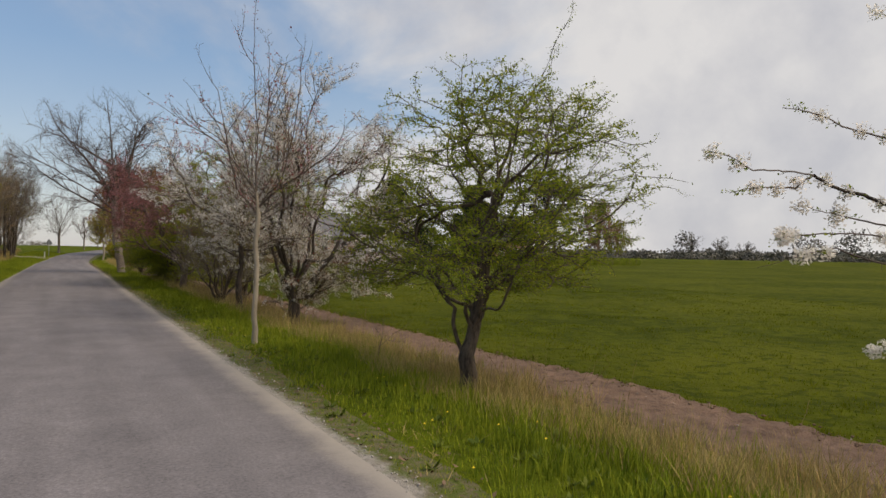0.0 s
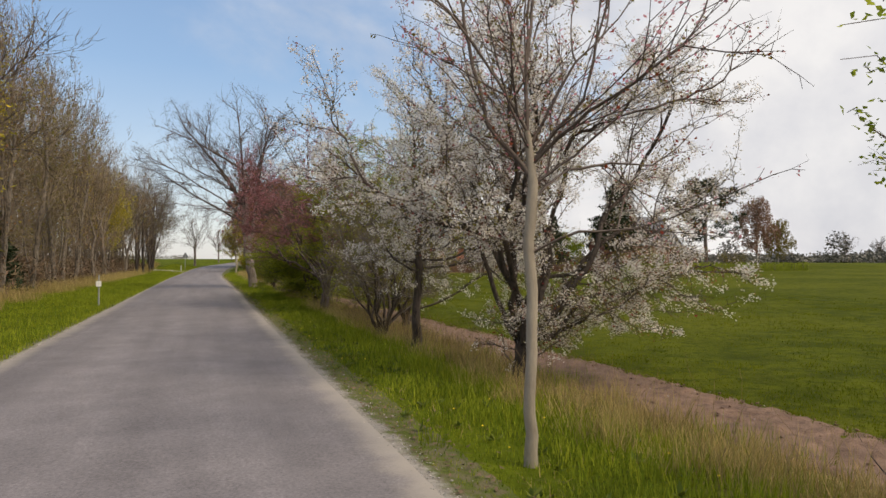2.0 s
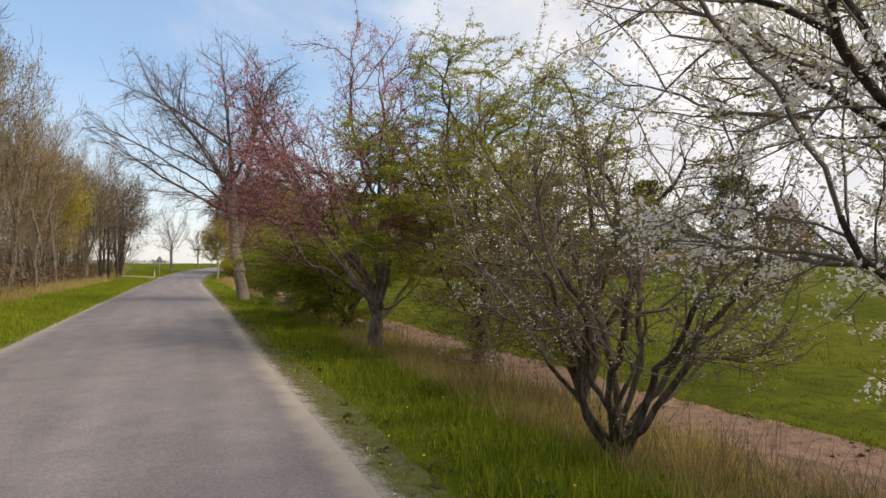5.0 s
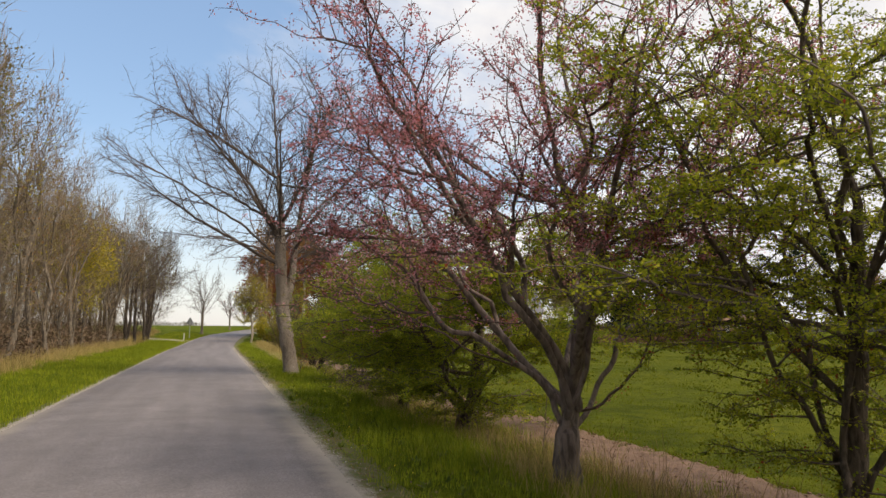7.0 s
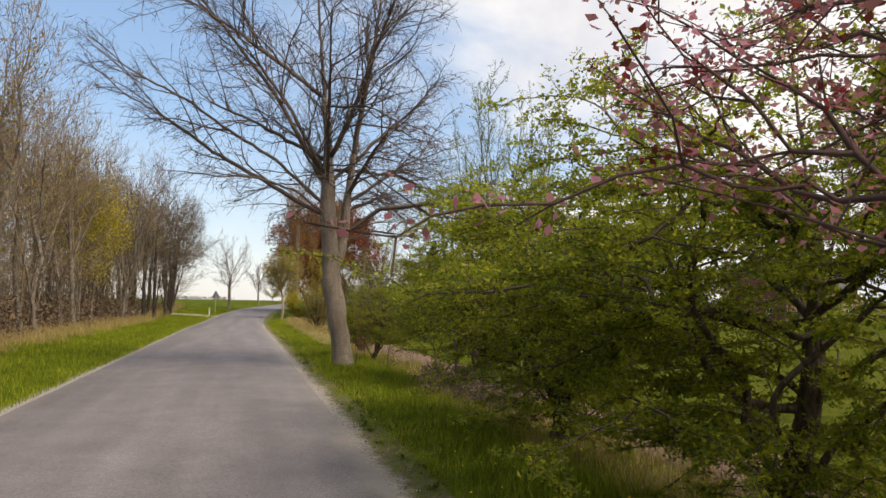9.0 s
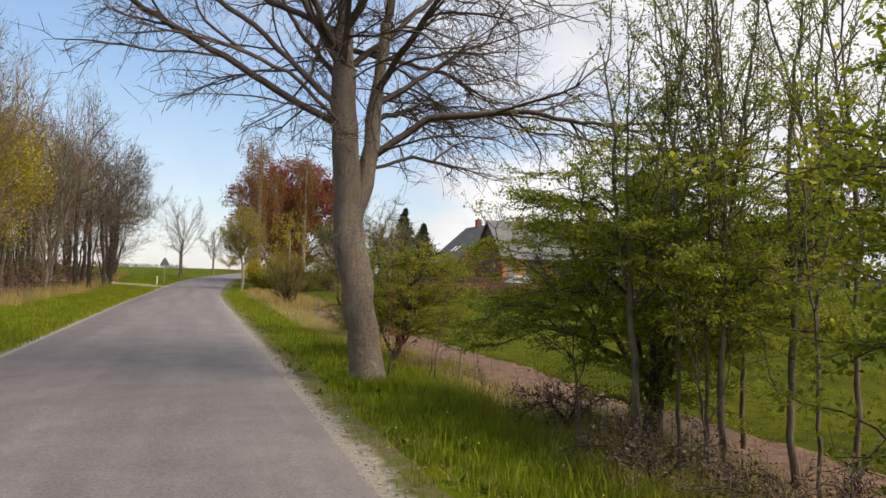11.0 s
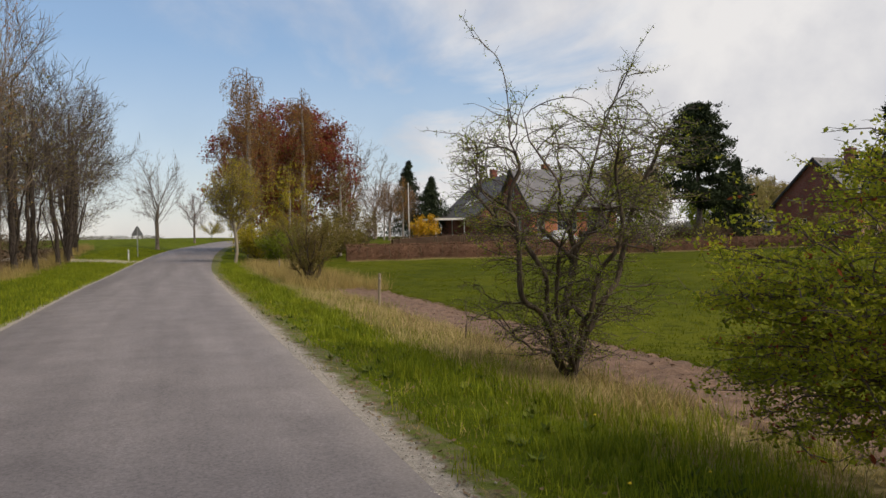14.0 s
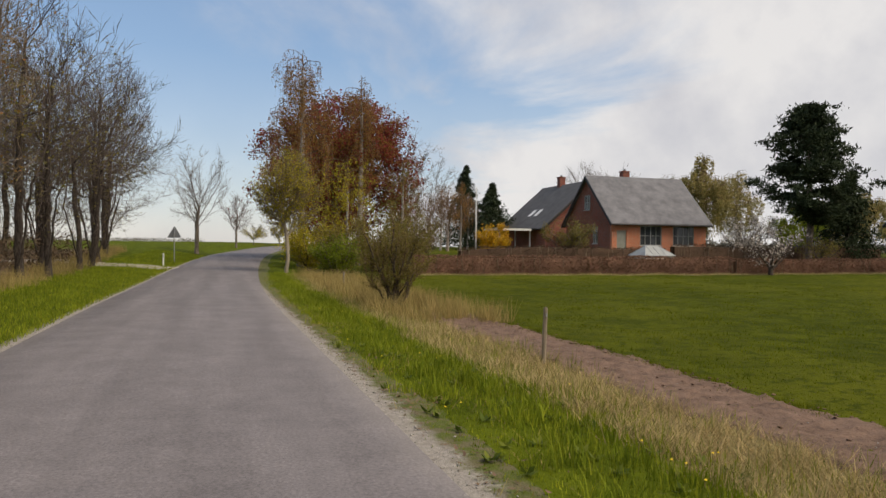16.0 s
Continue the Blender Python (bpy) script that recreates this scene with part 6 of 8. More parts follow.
        tree("fruit_tree", x, y, lab, [[(0, 0, 0), (0, 0, 0.9)]] + [[(0, 0, 0.7), (r * 0.5 * math.cos(a), r * 0.5 * math.sin(a), h * 0.6)] for a in (0.4, 2.4, 4.4)], [((0, 0, h * 0.62), (r, r, h * 0.36))], 0.14, tip=0.008, n=700, step=0.24,
             reach=1.2, kill=0.28, up=0.1, twigs=(0.5, 0.3), twig_up=0.9, thick=0.04, crown=[("crown", mat, 0.12, sh, 6, 0.14, "")], bark="bark_hawthorn", twig="twig_dark", seed=130 + k, group="garden fruit trees", low=0.7)
    tree("forsythia", 21.6, 111.5, "forsythia shrub in full yellow flower", [[(0, 0, 0), (0, 0, 0.5)]] + [[(0, 0, 0.1), (0.8 * math.cos(a), 0.8 * math.sin(a), 1.4)] for a in (0, 1.3, 2.6, 3.9, 5.2)], [((0, 0, 1.5), (1.5, 1.2, 1.3))], 0.06, tip=0.008, n=300,
         step=0.22, reach=1.2, kill=0.35, up=0.2, thick=0.03, crown=[("blossom", "forsythia", 0.12, 0.9, 6, 0.12, "")], bark="bark_hawthorn", twig="twig_wood", seed=150, category="shrub", low=0.2)
    # yellow-green bushes at the bend
    for k, (x, y, h, r, mat) in enumerate(((5.6, 103.5, 3.2, 1.8, "leaf_yellow"), (7.4, 101.5, 3.6, 2.0, "leaf_olive"), (9.6, 103.0, 3.8, 2.2, "leaf_olive"), (6.2, 106.5, 4.2, 2.0, "leaf_yellow"), (12.0, 105.5, 3.6, 2.0, "leaf_olive"), (6.6, 99.5, 2.6, 1.5, "leaf_deep"), (14.5, 111.0, 4.6, 2.6, "leaf_olive"), (16.5, 116.0, 5.0, 2.6, "undergrowth"))):
        tree("bush", x, y, "thick bush in yellow-green leaf beside the lane", [[(0, 0, 0), (0, 0, 0.4)]] + [[(0, 0, 0.1), (r * 0.5 * math.cos(a), r * 0.5 * math.sin(a), h * 0.5)] for a in (0, 1.3, 2.6, 3.9, 5.2)], [((0, 0, h * 0.55), (r, r, h * 0.46))], 0.09, tip=0.008,
             n=800, step=0.22, reach=1.1, kill=0.26, up=0.2, thick=0.03, twigs=(0.4, 0.3), twig_up=0.6, crown=[("crown", mat, 0.12, 0.9, 6, 0.15, "")], bark="bark_hawthorn", twig="twig_wood", seed=160 + k, category="bush", group="bushes at the bend", low=0.25)
    # trees along the lane beyond the bend
    for k, (x, y, h, r, mat, sh) in enumerate(((-1.5, 122.0, 9.4, 2.9, "leaf_olive", 0.04), (2.5, 148.0, 7.2, 2.2, "leaf_copper", 0.12), (12.5, 152.0, 4.4, 2.0, "leaf_yellow", 0.9), (15.6, 158.0, 4.2, 1.9, "leaf_yellow", 0.9), (5.5, 165.0, 3.0, 2.4, "leaf_yellow", 0.8), (19.0, 166.0, 4.6, 2.0, "leaf_olive", 0.8), (18.0, 176.0, 6.0, 2.4, "leaf_olive", 0.5), (9.8, 172.0, 4.6, 1.7, "leaf_yellow", 0.5))):
        tree("lane_tree", x, y, "bare upright tree beside the lane" if sh < 0.1 else "small budding tree beside the lane", [[(0, 0, 0), (0, 0, h * 0.27), (0.1, 0, h * 0.8)]] + [[(0, 0, h * 0.27), (r * 0.45 * math.cos(a), r * 0.45 * math.sin(a), h * 0.6)] for a in (0.3, 1.9, 3.5, 5.1)],
             [((0, 0, h * 0.64), (r, r, h * 0.36))], 0.018 * h, tip=0.008, n=1000, step=0.28, reach=1.6, kill=0.36, up=0.3, wander=0.08, thick=0.05, twigs=None, fine=(0.03, 3, 0.55, 0.5),
             crown=[("crown", mat, 0.13, sh, 5, 0.15, "")], bark="bark_wood", twig="twig_grey", seed=180 + k, group="lane trees", low=h * 0.25)


garden_trees()


# ---------------------------------------------------------------- the wood on the left
def left_wood():
    kinds = []
    for k in range(7):
        h, r = (14.0, 3.3) if k < 4 else ((10.0, 2.6) if k < 6 else (11.0, 4.1))
        tw = 0.5 * (k % 3)
        mat, sh, per = (("leaf_olive", 1.0, 4), ("leaf_bronze", 0.4, 2), ("leaf_yellow", 0.5, 3), ("leaf_olive", 0.8, 3), ("leaf_yellow", 1.0, 9), ("leaf_olive", 1.0, 4), ("leaf_olive", 0.6, 2))[k]
        stems = [[(0, 0, 0), (0.2 + tw * 0.5, 0, h * 0.3), (0.3, tw, h * 0.62), (0.1, 0, h * 0.92)], [(0, 0, h * (0.02 + 0.06 * k)), (0.7, -0.4, h * 0.35), (1.3, -0.6, h * 0.75)]]
        if k % 2 or k == 6:
            stems.append([(0, 0, 0.2), (-0.6, 0.5, h * 0.3), (-1.1, 0.9, h * 0.7)])
        ob = tree("wood_tree", -9 - k, 40 + 5 * k, "slender woodland tree, bare but for swelling buds" if k != 4 else "woodland tree in bright yellow-green young leaf",
                  stems, [((0, 0, h * 0.64), (r, r, h * 0.36)), ((0, 0, h * 0.34), (r * 0.8, r * 0.8, h * 0.2)) if k < 6 else ((0, 0, h * 0.42), (r, r, h * 0.27))], (0.0105 if k < 6 else 0.0125) * h, tip=0.006, n=720, step=0.36, reach=1.9, kill=0.5, up=0.22, wander=0.16, thick=0.035, twigs=None,
                  crown=[("crown", mat, 0.14 if k == 4 else 0.11, sh, per, 0.22, "")], bark="bark_wood" if k < 6 else "bark_dark", twig="twig_wood" if k < 6 else "twig_dark", seed=200 + k, group="woodland trees", low=h * (0.14 if k < 6 else 0.07), fine=(0.016, 2, 0.7, 0.35), levels=((0.62, 2.4, 0.42, 42, 0.08, 0.12), (0.6, 1.0, 0.36, 42, 0.05, 0.14)) if k < 6 else ((0.85, 2.6, 0.42, 40, 0.10, 0.10), (0.7, 1.0, 0.36, 42, 0.05, 0.14)), limb=(10, 0.3))
        kinds.append(ob)
    g = np.random.default_rng(33)
    spots = []
    for y in np.concatenate([np.arange(24, 88, 3.2), np.arange(89, 116, 2.5)]):
        for row in range(2):
            x = -7.4 - row * 3.6 - 1.6 * g.random()
            spots.append((x, y + g.normal(0, 0.9), row))
    used = 0
    for i, (x, y, row) in enumerate(spots):
        k = int(g.choice((0, 1, 2, 3, 5), p=(0.26, 0.22, 0.22, 0.2, 0.10)))
        if y > 70 and k == 2:
            k = 1
        if 73 < y < 80.5 and row == 0:
            k = 4
        if y > 84:
            k = 6
            x += 1.2 - 0.4 * row
        s = (0.86 + 0.28 * g.random()) * float(np.interp(y, (45, 65, 85, 116), (0.89, 0.83, 0.79, 0.80))) * ((1, 1, 1, 1, 1.15, 1.15, 1.30)[k])
        m = Matrix.LocRotScale((x, y, ground_z(x, y) - 0.05), Euler((g.normal(0, 0.03), g.normal(0, 0.03), g.random() * 6.28)), None)
        if used < 7:
            for q in (kinds[used],):
                q.matrix_basis = m
            used += 1
            continue
        ob = copy_thing(kinds[k], m)
        ob.scale = (s, s, s)
    # dark spruces at the wood's edge
    for k, (x, y, h) in enumerate(((-9.2, 44.0, 3.4), (-9.8, 47.0, 2.6), (-8.9, 29.5, 3.0))):
        conifer("spruce", x, y, h, 1.2, "small dark spruce at the wood's edge", "fir", 230 + k, bare=0.02)
    # thicket of thin stems that closes the wood, too many to count
    n = 850
    y = 14 + 93 * g.random(n)
    x = -9.5 - 14 * g.random(n)
    hh = np.where(g.random(n) < 0.35, 4 + 6 * g.random(n), 1.2 + 2.0 * g.random(n))
    z = land(x, y)
    P, A, R = [], [], []
    for k in range(5):
        f = k / 4
        P.append(np.stack([x + g.normal(0, 0.12, n) * f * hh * 0.3, y + g.normal(0, 0.12, n) * f * hh * 0.3, z + hh * f], 1))
        A.append(np.full(n, -1) if k == 0 else np.arange((k - 1) * n, k * n))
        R.append(0.0045 * hh * (1 - 0.75 * f) + 0.004)
    pos, par, rad = np.concatenate(P), np.concatenate(A), np.concatenate(R)
    pos, par = add_twigs(g, pos, par, 3, 0.8, up=0.5, bits=1, spread=0.6)
    rad = np.concatenate([rad, np.full(len(pos) - len(rad), 0.006)])
    idx = par >= 0
    V, Q = tubes_fast(pos, par, rad)
    ob = new("woodland_thicket", mesh_np("woodland_thicket", V, Q))
    ob.data.materials.append(M["twig_wood"])
    tagged(ob, "brown thicket of thin stems inside the wood", "thicket", kind="stuff")
    m = 42000
    q = np.stack([-9.6 - 13 * g.random(m), 12 + 93 * g.random(m), 0.4 + 8.5 * g.random(m) ** 1.2], 1)
    q[:, 2] += land(q[:, 0], q[:, 1])
    V, Q = leaves(g, q, 0.9, ratio=0.035, droop=-0.7)
    ob = new("woodland_twigs", mesh_np("woodland_twigs", V, Q))
    ob.data.materials.append(M["twig_wood"])
    tagged(ob, "brown mesh of fine twigs inside the wood", "twigs", kind="stuff")
    who = pos[n * 5:]
    who = who[g.random(len(who)) < 0.5]
    V, Q = leaves(g, spread(g, who, 2, 0.25), 0.10)
    ob = new("woodland_leaves", mesh_np("woodland_leaves", V, Q))
    ob.data.materials.append(M["leaf_olive"])
    tagged(ob, "sparse olive young leaves in the thicket", "leaves", kind="stuff")
    n = 22000
    y = 14 + 98 * g.random(n)
    x = -7.3 - 8 * g.random(n) ** 1.4
    p = np.stack([x, y, land(x, y) + 1.5 * g.random(n) ** 2.0], 1)
    V, Q = leaves(g, p, 0.22, ratio=0.25, droop=-0.5)
    ob = new("undergrowth", mesh_np("undergrowth", V, Q))
    ob.data.materials.append(M["undergrowth"])
    tagged(ob, "brown bramble undergrowth at the wood's edge", "undergrowth", kind="stuff")


def tubes_fast(pos, par, rad):
    """Three-sided sticks, one for each edge."""
    i = np.where(par >= 0)[0]
    a, b = pos[par[i]], pos[i]
    w = b - a
    w /= np.linalg.norm(w, axis=1)[:, None] + 1e-9
    ref = np.where(np.abs(w[:, 2:3]) > 0.9, np.array([[1.0, 0, 0]]), np.array([[0, 0, 1.0]]))
    s = np.cross(w, ref)
    s /= np.linalg.norm(s, axis=1)[:, None] + 1e-9
    t = np.cross(w, s)
    rings = []
    for p, r in ((a, rad[par[i]]), (b, rad[i])):
        for k in range(3):
            rings.append(p + (s * math.cos(k * 2.094) + t * math.sin(k * 2.094)) * r[:, None])
    V = np.stack(rings, 1).reshape(-1, 3)
    o = (np.arange(len(i)) * 6)[:, None]
    Q = np.stack([o + np.array([0, 1, 4, 3]), o + np.array([1, 2, 5, 4]), o + np.array([2, 0, 3, 5])], 1).reshape(-1, 4)
    return V, Q


left_wood()


# ---------------------------------------------------------------- houses
def house(name, foot, ang, length, half, wall_h, ridge_h, brick, roof_mat, label, windows, gable_windows, chimneys, front=None, skylights=(), frame_mat="dark_paint", doors=(), bargeboard="dark_paint"):
    """A gabled brick house. Its own axes: x along the ridge from the near gable, y from the front wall (-half) to the back (+half)."""
    ob = new(name)
    ob.matrix_world = Matrix.Translation(foot) @ Matrix.Rotation(ang, 4, "Z")
    tagged(ob, label, "house")
    th = 0.3
    ovx, ovy = 0.35, 0.45

    def wall_panel(nm, x0, x1, y0, y1, holes, along, mat):
        """One wall, thick, with its openings cut through; along: 'x' or 'y'; holes (from, to, sill, head)."""
        bm = bmesh.new()
        a0, a1 = (x0, x1) if along == "x" else (y0, y1)
        cuts = sorted({a0, a1, *[h[0] for h in holes], *[h[1] for h in holes]})
        for i in range(len(cuts) - 1):
            l, r = cuts[i], cuts[i + 1]
            inside = [h for h in holes if h[0] <= l + 1e-6 and h[1] >= r - 1e-6]
            spans = [(0.0, wall_h)] if not inside else [(0.0, inside[0][2]), (inside[0][3], wall_h)]
            for lo, hi in spans:
                if hi - lo < 0.01:
                    continue
                if along == "x":
                    box(bm, (l, y0, lo - 0.3 * (lo == 0)), (r, y1, hi))
                else:
                    box(bm, (x0, l, lo - 0.3 * (lo == 0)), (x1, r, hi))
        bmesh.ops.remove_doubles(bm, verts=bm.verts, dist=0.0005)
        return part(nm, bm, mat, ob)
    wall_panel("front_wall", 0, length, -half, -half + th, [w[:4] for w in windows] + [d[:4] for d in doors], "x", front or brick)
    wall_panel("back_wall", 0, length, half - th, half, [], "x", brick)
    wall_panel("gable_wall", 0, th, -half + th, half - th, [g[:4] for g in gable_windows if g[3] < wall_h], "y", brick)
    wall_panel("far_gable_wall", length - th, length, -half + th, half - th, [], "y", brick)
    for nm, x0 in (("gable_top", 0.0), ("far_gable_top", length - th)):
        bm = bmesh.new()
        tri = [(x0, -half, wall_h), (x0, half, wall_h), (x0, 0, ridge_h - 0.12)]
        va = [bm.verts.new(v) for v in tri]
        vb = [bm.verts.new((v[0] + th, v[1], v[2])) for v in tri]
        bm.faces.new(va), bm.faces.new(vb[::-1])
        for i in range(3):
            j = (i + 1) % 3
            bm.faces.new((va[j], va[i], vb[i], vb[j]))
        part(nm, bm, brick, ob)

    def window(nm, o, ux, un, w, h, cols, rows, parent):
        """Frame, bars and panes in an opening; o: lower corner in the wall's face, ux: along, un: outwards."""
        o, ux, un = Vector(o), Vector(ux), Vector(un)
        hold = new(nm)
        hold.parent = parent
        q = o - un * 0.10

        def bar(bm, a0, a1, z0, z1, d=0.06):
            ps = [q + ux * a + Vector((0, 0, z)) + un * k for a in (a0, a1) for z in (z0, z1) for k in (0, d)]
            lo = [min(p[i] for p in ps) for i in range(3)]
            hi = [max(p[i] for p in ps) for i in range(3)]
            box(bm, lo, hi)
        bm = bmesh.new()
        f = 0.075
        for a in ((0, w, 0, f), (0, w, h - f, h), (0, f, f, h - f), (w - f, w, f, h - f)):
            bar(bm, *a)
        part("window_frame", bm, frame_mat, hold)
        bm = bmesh.new()
        for c in range(1, cols):
            bar(bm, w * c / cols - 0.03, w * c / cols + 0.03, f, h - f, 0.045)
        for r in range(1, rows):
            bar(bm, f, w - f, h * r / rows - 0.022, h * r / rows + 0.022, 0.045)
        if len(bm.verts):
            part("glazing_bar", bm, frame_mat, hold)
        else:
            bm.free()
        for c in range(cols):
            bm = bmesh.new()
            bar(bm, w * c / cols + 0.02, w * (c + 1) / cols - 0.02, f * 0.5, h - f * 0.5, 0.02)
            part("pane", bm, "window_glass", hold)
        bm = bmesh.new()
        ps = [q + ux * a + un * k + Vector((0, 0, z)) for a in (-0.05, w + 0.05) for k in (0.08, 0.16) for z in (-0.07, 0.0)]
        box(bm, [min(p[i] for p in ps) for i in range(3)], [max(p[i] for p in ps) for i in range(3)])
        part("window_sill", bm, "stone", hold)
    for a, b, s, h, cols, rows in windows:
        window("window", (a, -half, s), (1, 0, 0), (0, -1, 0), b - a, h - s, cols, rows, ob)
    for a, b, s, h, cols, rows in gable_windows:
        window("gable_window", (-0.012 if h > wall_h else 0, a, s), (0, 1, 0), (-1, 0, 0), b - a, h - s, cols, rows, ob) if h < wall_h else window("gable_window", (-0.14, a, s), (0, 1, 0), (-1, 0, 0), b - a, h - s, cols, rows, ob)
    for a, b, s, h in doors:
        bm = box(bmesh.new(), (a, -half + 0.08, 0), (b, -half + 0.14, h), 0.01)
        d = part("door", bm, "door_paint", ob)
        part("handle", cyl(bmesh.new(), (b - 0.15, -half + 0.07, 1.0), (b - 0.15, -half + 0.02, 1.0), 0.025), "galvanised", d)
    # roof: boards below, courses of slates above
    rise_ = ridge_h - wall_h
    run = half
    slope = math.hypot(rise_, run)
    for sgn, nm in ((-1, "roof_front"), (1, "roof_back")):
        def at(t, x):
            """t: 0 at the ridge, 1 at the wall's head."""
            return Vector((x, sgn * run * t, ridge_h - rise_ * t))
        te = 1 + ovy / run
        bm = bmesh.new()
        c = [at(0, -ovx), at(0, length + ovx), at(te, length + ovx), at(te, -ovx)]
        if sgn > 0:
            c = c[::-1]
        slab(bm, c, 0.09)
        bmesh.ops.recalc_face_normals(bm, faces=bm.faces)
        rf = part(nm, bm, roof_mat, ob)
        n_rows = 15
        for r in range(n_rows):
            t0, t1 = te * r / n_rows, te * (r + 1) / n_rows
            nrm = Vector((0, sgn * rise_, run)).normalized()
            k = 0
            x = -ovx + (0.0 if r % 2 else -0.3)
            bm = bmesh.new()
            while x < length + ovx - 0.02:
                x0, x1 = max(x, -ovx), min(x + 0.6, length + ovx)
                p0, p1 = at(t0, x0 + 0.004) + nrm * 0.012, at(t0, x1 - 0.004) + nrm * 0.012
                lift = 0.045 + 0.012 * ((k * 7 + r * 3) % 5)
                q0, q1 = at(t1 + 0.01, x0 + 0.004) + nrm * lift, at(t1 + 0.01, x1 - 0.004) + nrm * lift
                vs = [bm.verts.new(v) for v in (p0, p1, q1, q0)]
                vl = [bm.verts.new(v - nrm * 0.012) for v in (p0, p1, q1, q0)]
                bm.faces.new(vs if sgn > 0 else vs[::-1])
                for i in (1, 2, 3):
                    j = (i + 1) % 4
                    bm.faces.new((vs[i], vs[j], vl[j], vl[i]))
                x += 0.6
                k += 1
            bmesh.ops.recalc_face_normals(bm, faces=bm.faces)
            part("slate_course", bm, roof_mat, rf)
        for x0, x1 in ((-ovx - 0.04, -ovx), (length + ovx, length + ovx + 0.04)):
            bm = bmesh.new()
            ps = [at(0, x0), at(0, x1), at(te, x1), at(te, x0)]
            vs = [bm.verts.new(p + Vector((0, 0, 0.03))) for p in ps]
            vl = [bm.verts.new(p - Vector((0, 0, 0.22))) for p in ps]
            bm.faces.new(vs), bm.faces.new(vl[::-1])
            for i in range(4):
                j = (i + 1) % 4
                bm.faces.new((vs[j], vs[i], vl[i], vl[j]))
            bmesh.ops.recalc_face_normals(bm, faces=bm.faces)
            part("bargeboard", bm, bargeboard, rf)
        e = at(te, 0)
        bm = bmesh.new()
        cyl(bm, (-ovx, e.y + sgn * 0.05, e.z - 0.06), (length + ovx, e.y + sgn * 0.05, e.z - 0.06), 0.06, n=8)
        part("gutter", bm, "dark_paint", rf)
        if sgn < 0:
            for sx, t0, w, hgt in skylights:
                nrm = Vector((0, sgn * rise_, run)).normalized()
                bm = bmesh.new()
                c = [at(t0, sx) + nrm * 0.1, at(t0, sx + w) + nrm * 0.1, at(t0 + hgt / slope, sx + w) + nrm * 0.1, at(t0 + hgt / slope, sx) + nrm * 0.1]
                slab(bm, c[::-1], 0.1)
                bmesh.ops.recalc_face_normals(bm, faces=bm.faces)
                # white paint instead of glass stands for reflected sky
                part("skylight", bm, "white_paint", rf, "skylight painted white for the sky's reflection")
    bm = bmesh.new()
    cyl(bm, (-ovx, 0, ridge_h + 0.02), (length + ovx, 0, ridge_h + 0.02), 0.10, n=8)
    part("ridge_tile", bm, roof_mat, ob)
    for cx, cy, w, top in chimneys:
        zb = ridge_h - rise_ * abs(cy) / half - 0.4
        ch = part("chimney", box(bmesh.new(), (cx - w / 2, cy - w / 2, zb), (cx + w / 2, cy + w / 2, top), 0.015), "brick_red", ob)
        part("chimney_cap", box(bmesh.new(), (cx - w / 2 - 0.06, cy - w / 2 - 0.06, top), (cx + w / 2 + 0.06, cy + w / 2 + 0.06, top + 0.12), 0.02), "brick_red", ch)
        part("flue", cyl(bmesh.new(), (cx, cy, top + 0.12), (cx, cy, top + 0.32), 0.12, 0.10), "dark_paint", ch)
    return ob


g1 = 1.05
# a lighter brick on the front walls paints the sun falling on them
house("brick_house", (33.8, 117.6, g1), -0.02, 10.0, 4.35, 3.2, 7.4, "brick_red", "slate", "red brick house with grey slate roof and pale mullioned windows",
      [(2.9, 5.2, 0.85, 2.65, 4, 2), (6.4, 8.7, 0.85, 2.65, 4, 2)], [(-1.9, -0.9, 1.0, 2.6, 2, 2), (-0.5, 0.5, 4.2, 5.6, 2, 2), (1.4, 2.4, 1.0, 2.6, 2, 2)], [(4.2, 0.4, 0.7, 8.0)], front="brick_sunlit",
      doors=[(0.5, 1.5, 0.0, 2.2)], frame_mat="pale_pane")
house("long_house", (37.4, 134.0, g1), -math.pi / 2, 11.0, 5.4, 2.9, 7.6, "brick_red", "slate_dark", "long brick house with dark roof and skylights",
      [], [], [(4.3, 0.0, 0.7, 8.5)], skylights=((4.4, 0.62, 0.8, 1.1), (5.9, 0.62, 0.8, 1.1)))
house("pale_brick_house", (60.5, 103.0, -0.05), 0.0, 10.4, 4.9, 4.4, 8.7, "brick_red", "slate", "brick farmhouse with slate roof and white windows",
      [(1.4, 2.5, 1.0, 2.7, 2, 3), (3.6, 4.7, 1.0, 2.7, 2, 3), (6.4, 7.6, 1.0, 2.7, 2, 3), (8.4, 9.6, 1.0, 2.7, 2, 3)], [(-2.6, -1.6, 1.0, 2.7, 2, 3), (1.0, 2.0, 1.0, 2.7, 2, 3)], [(3.6, -1.1, 0.8, 9.6)], front="brick_pale_lit",
      frame_mat="white_paint")


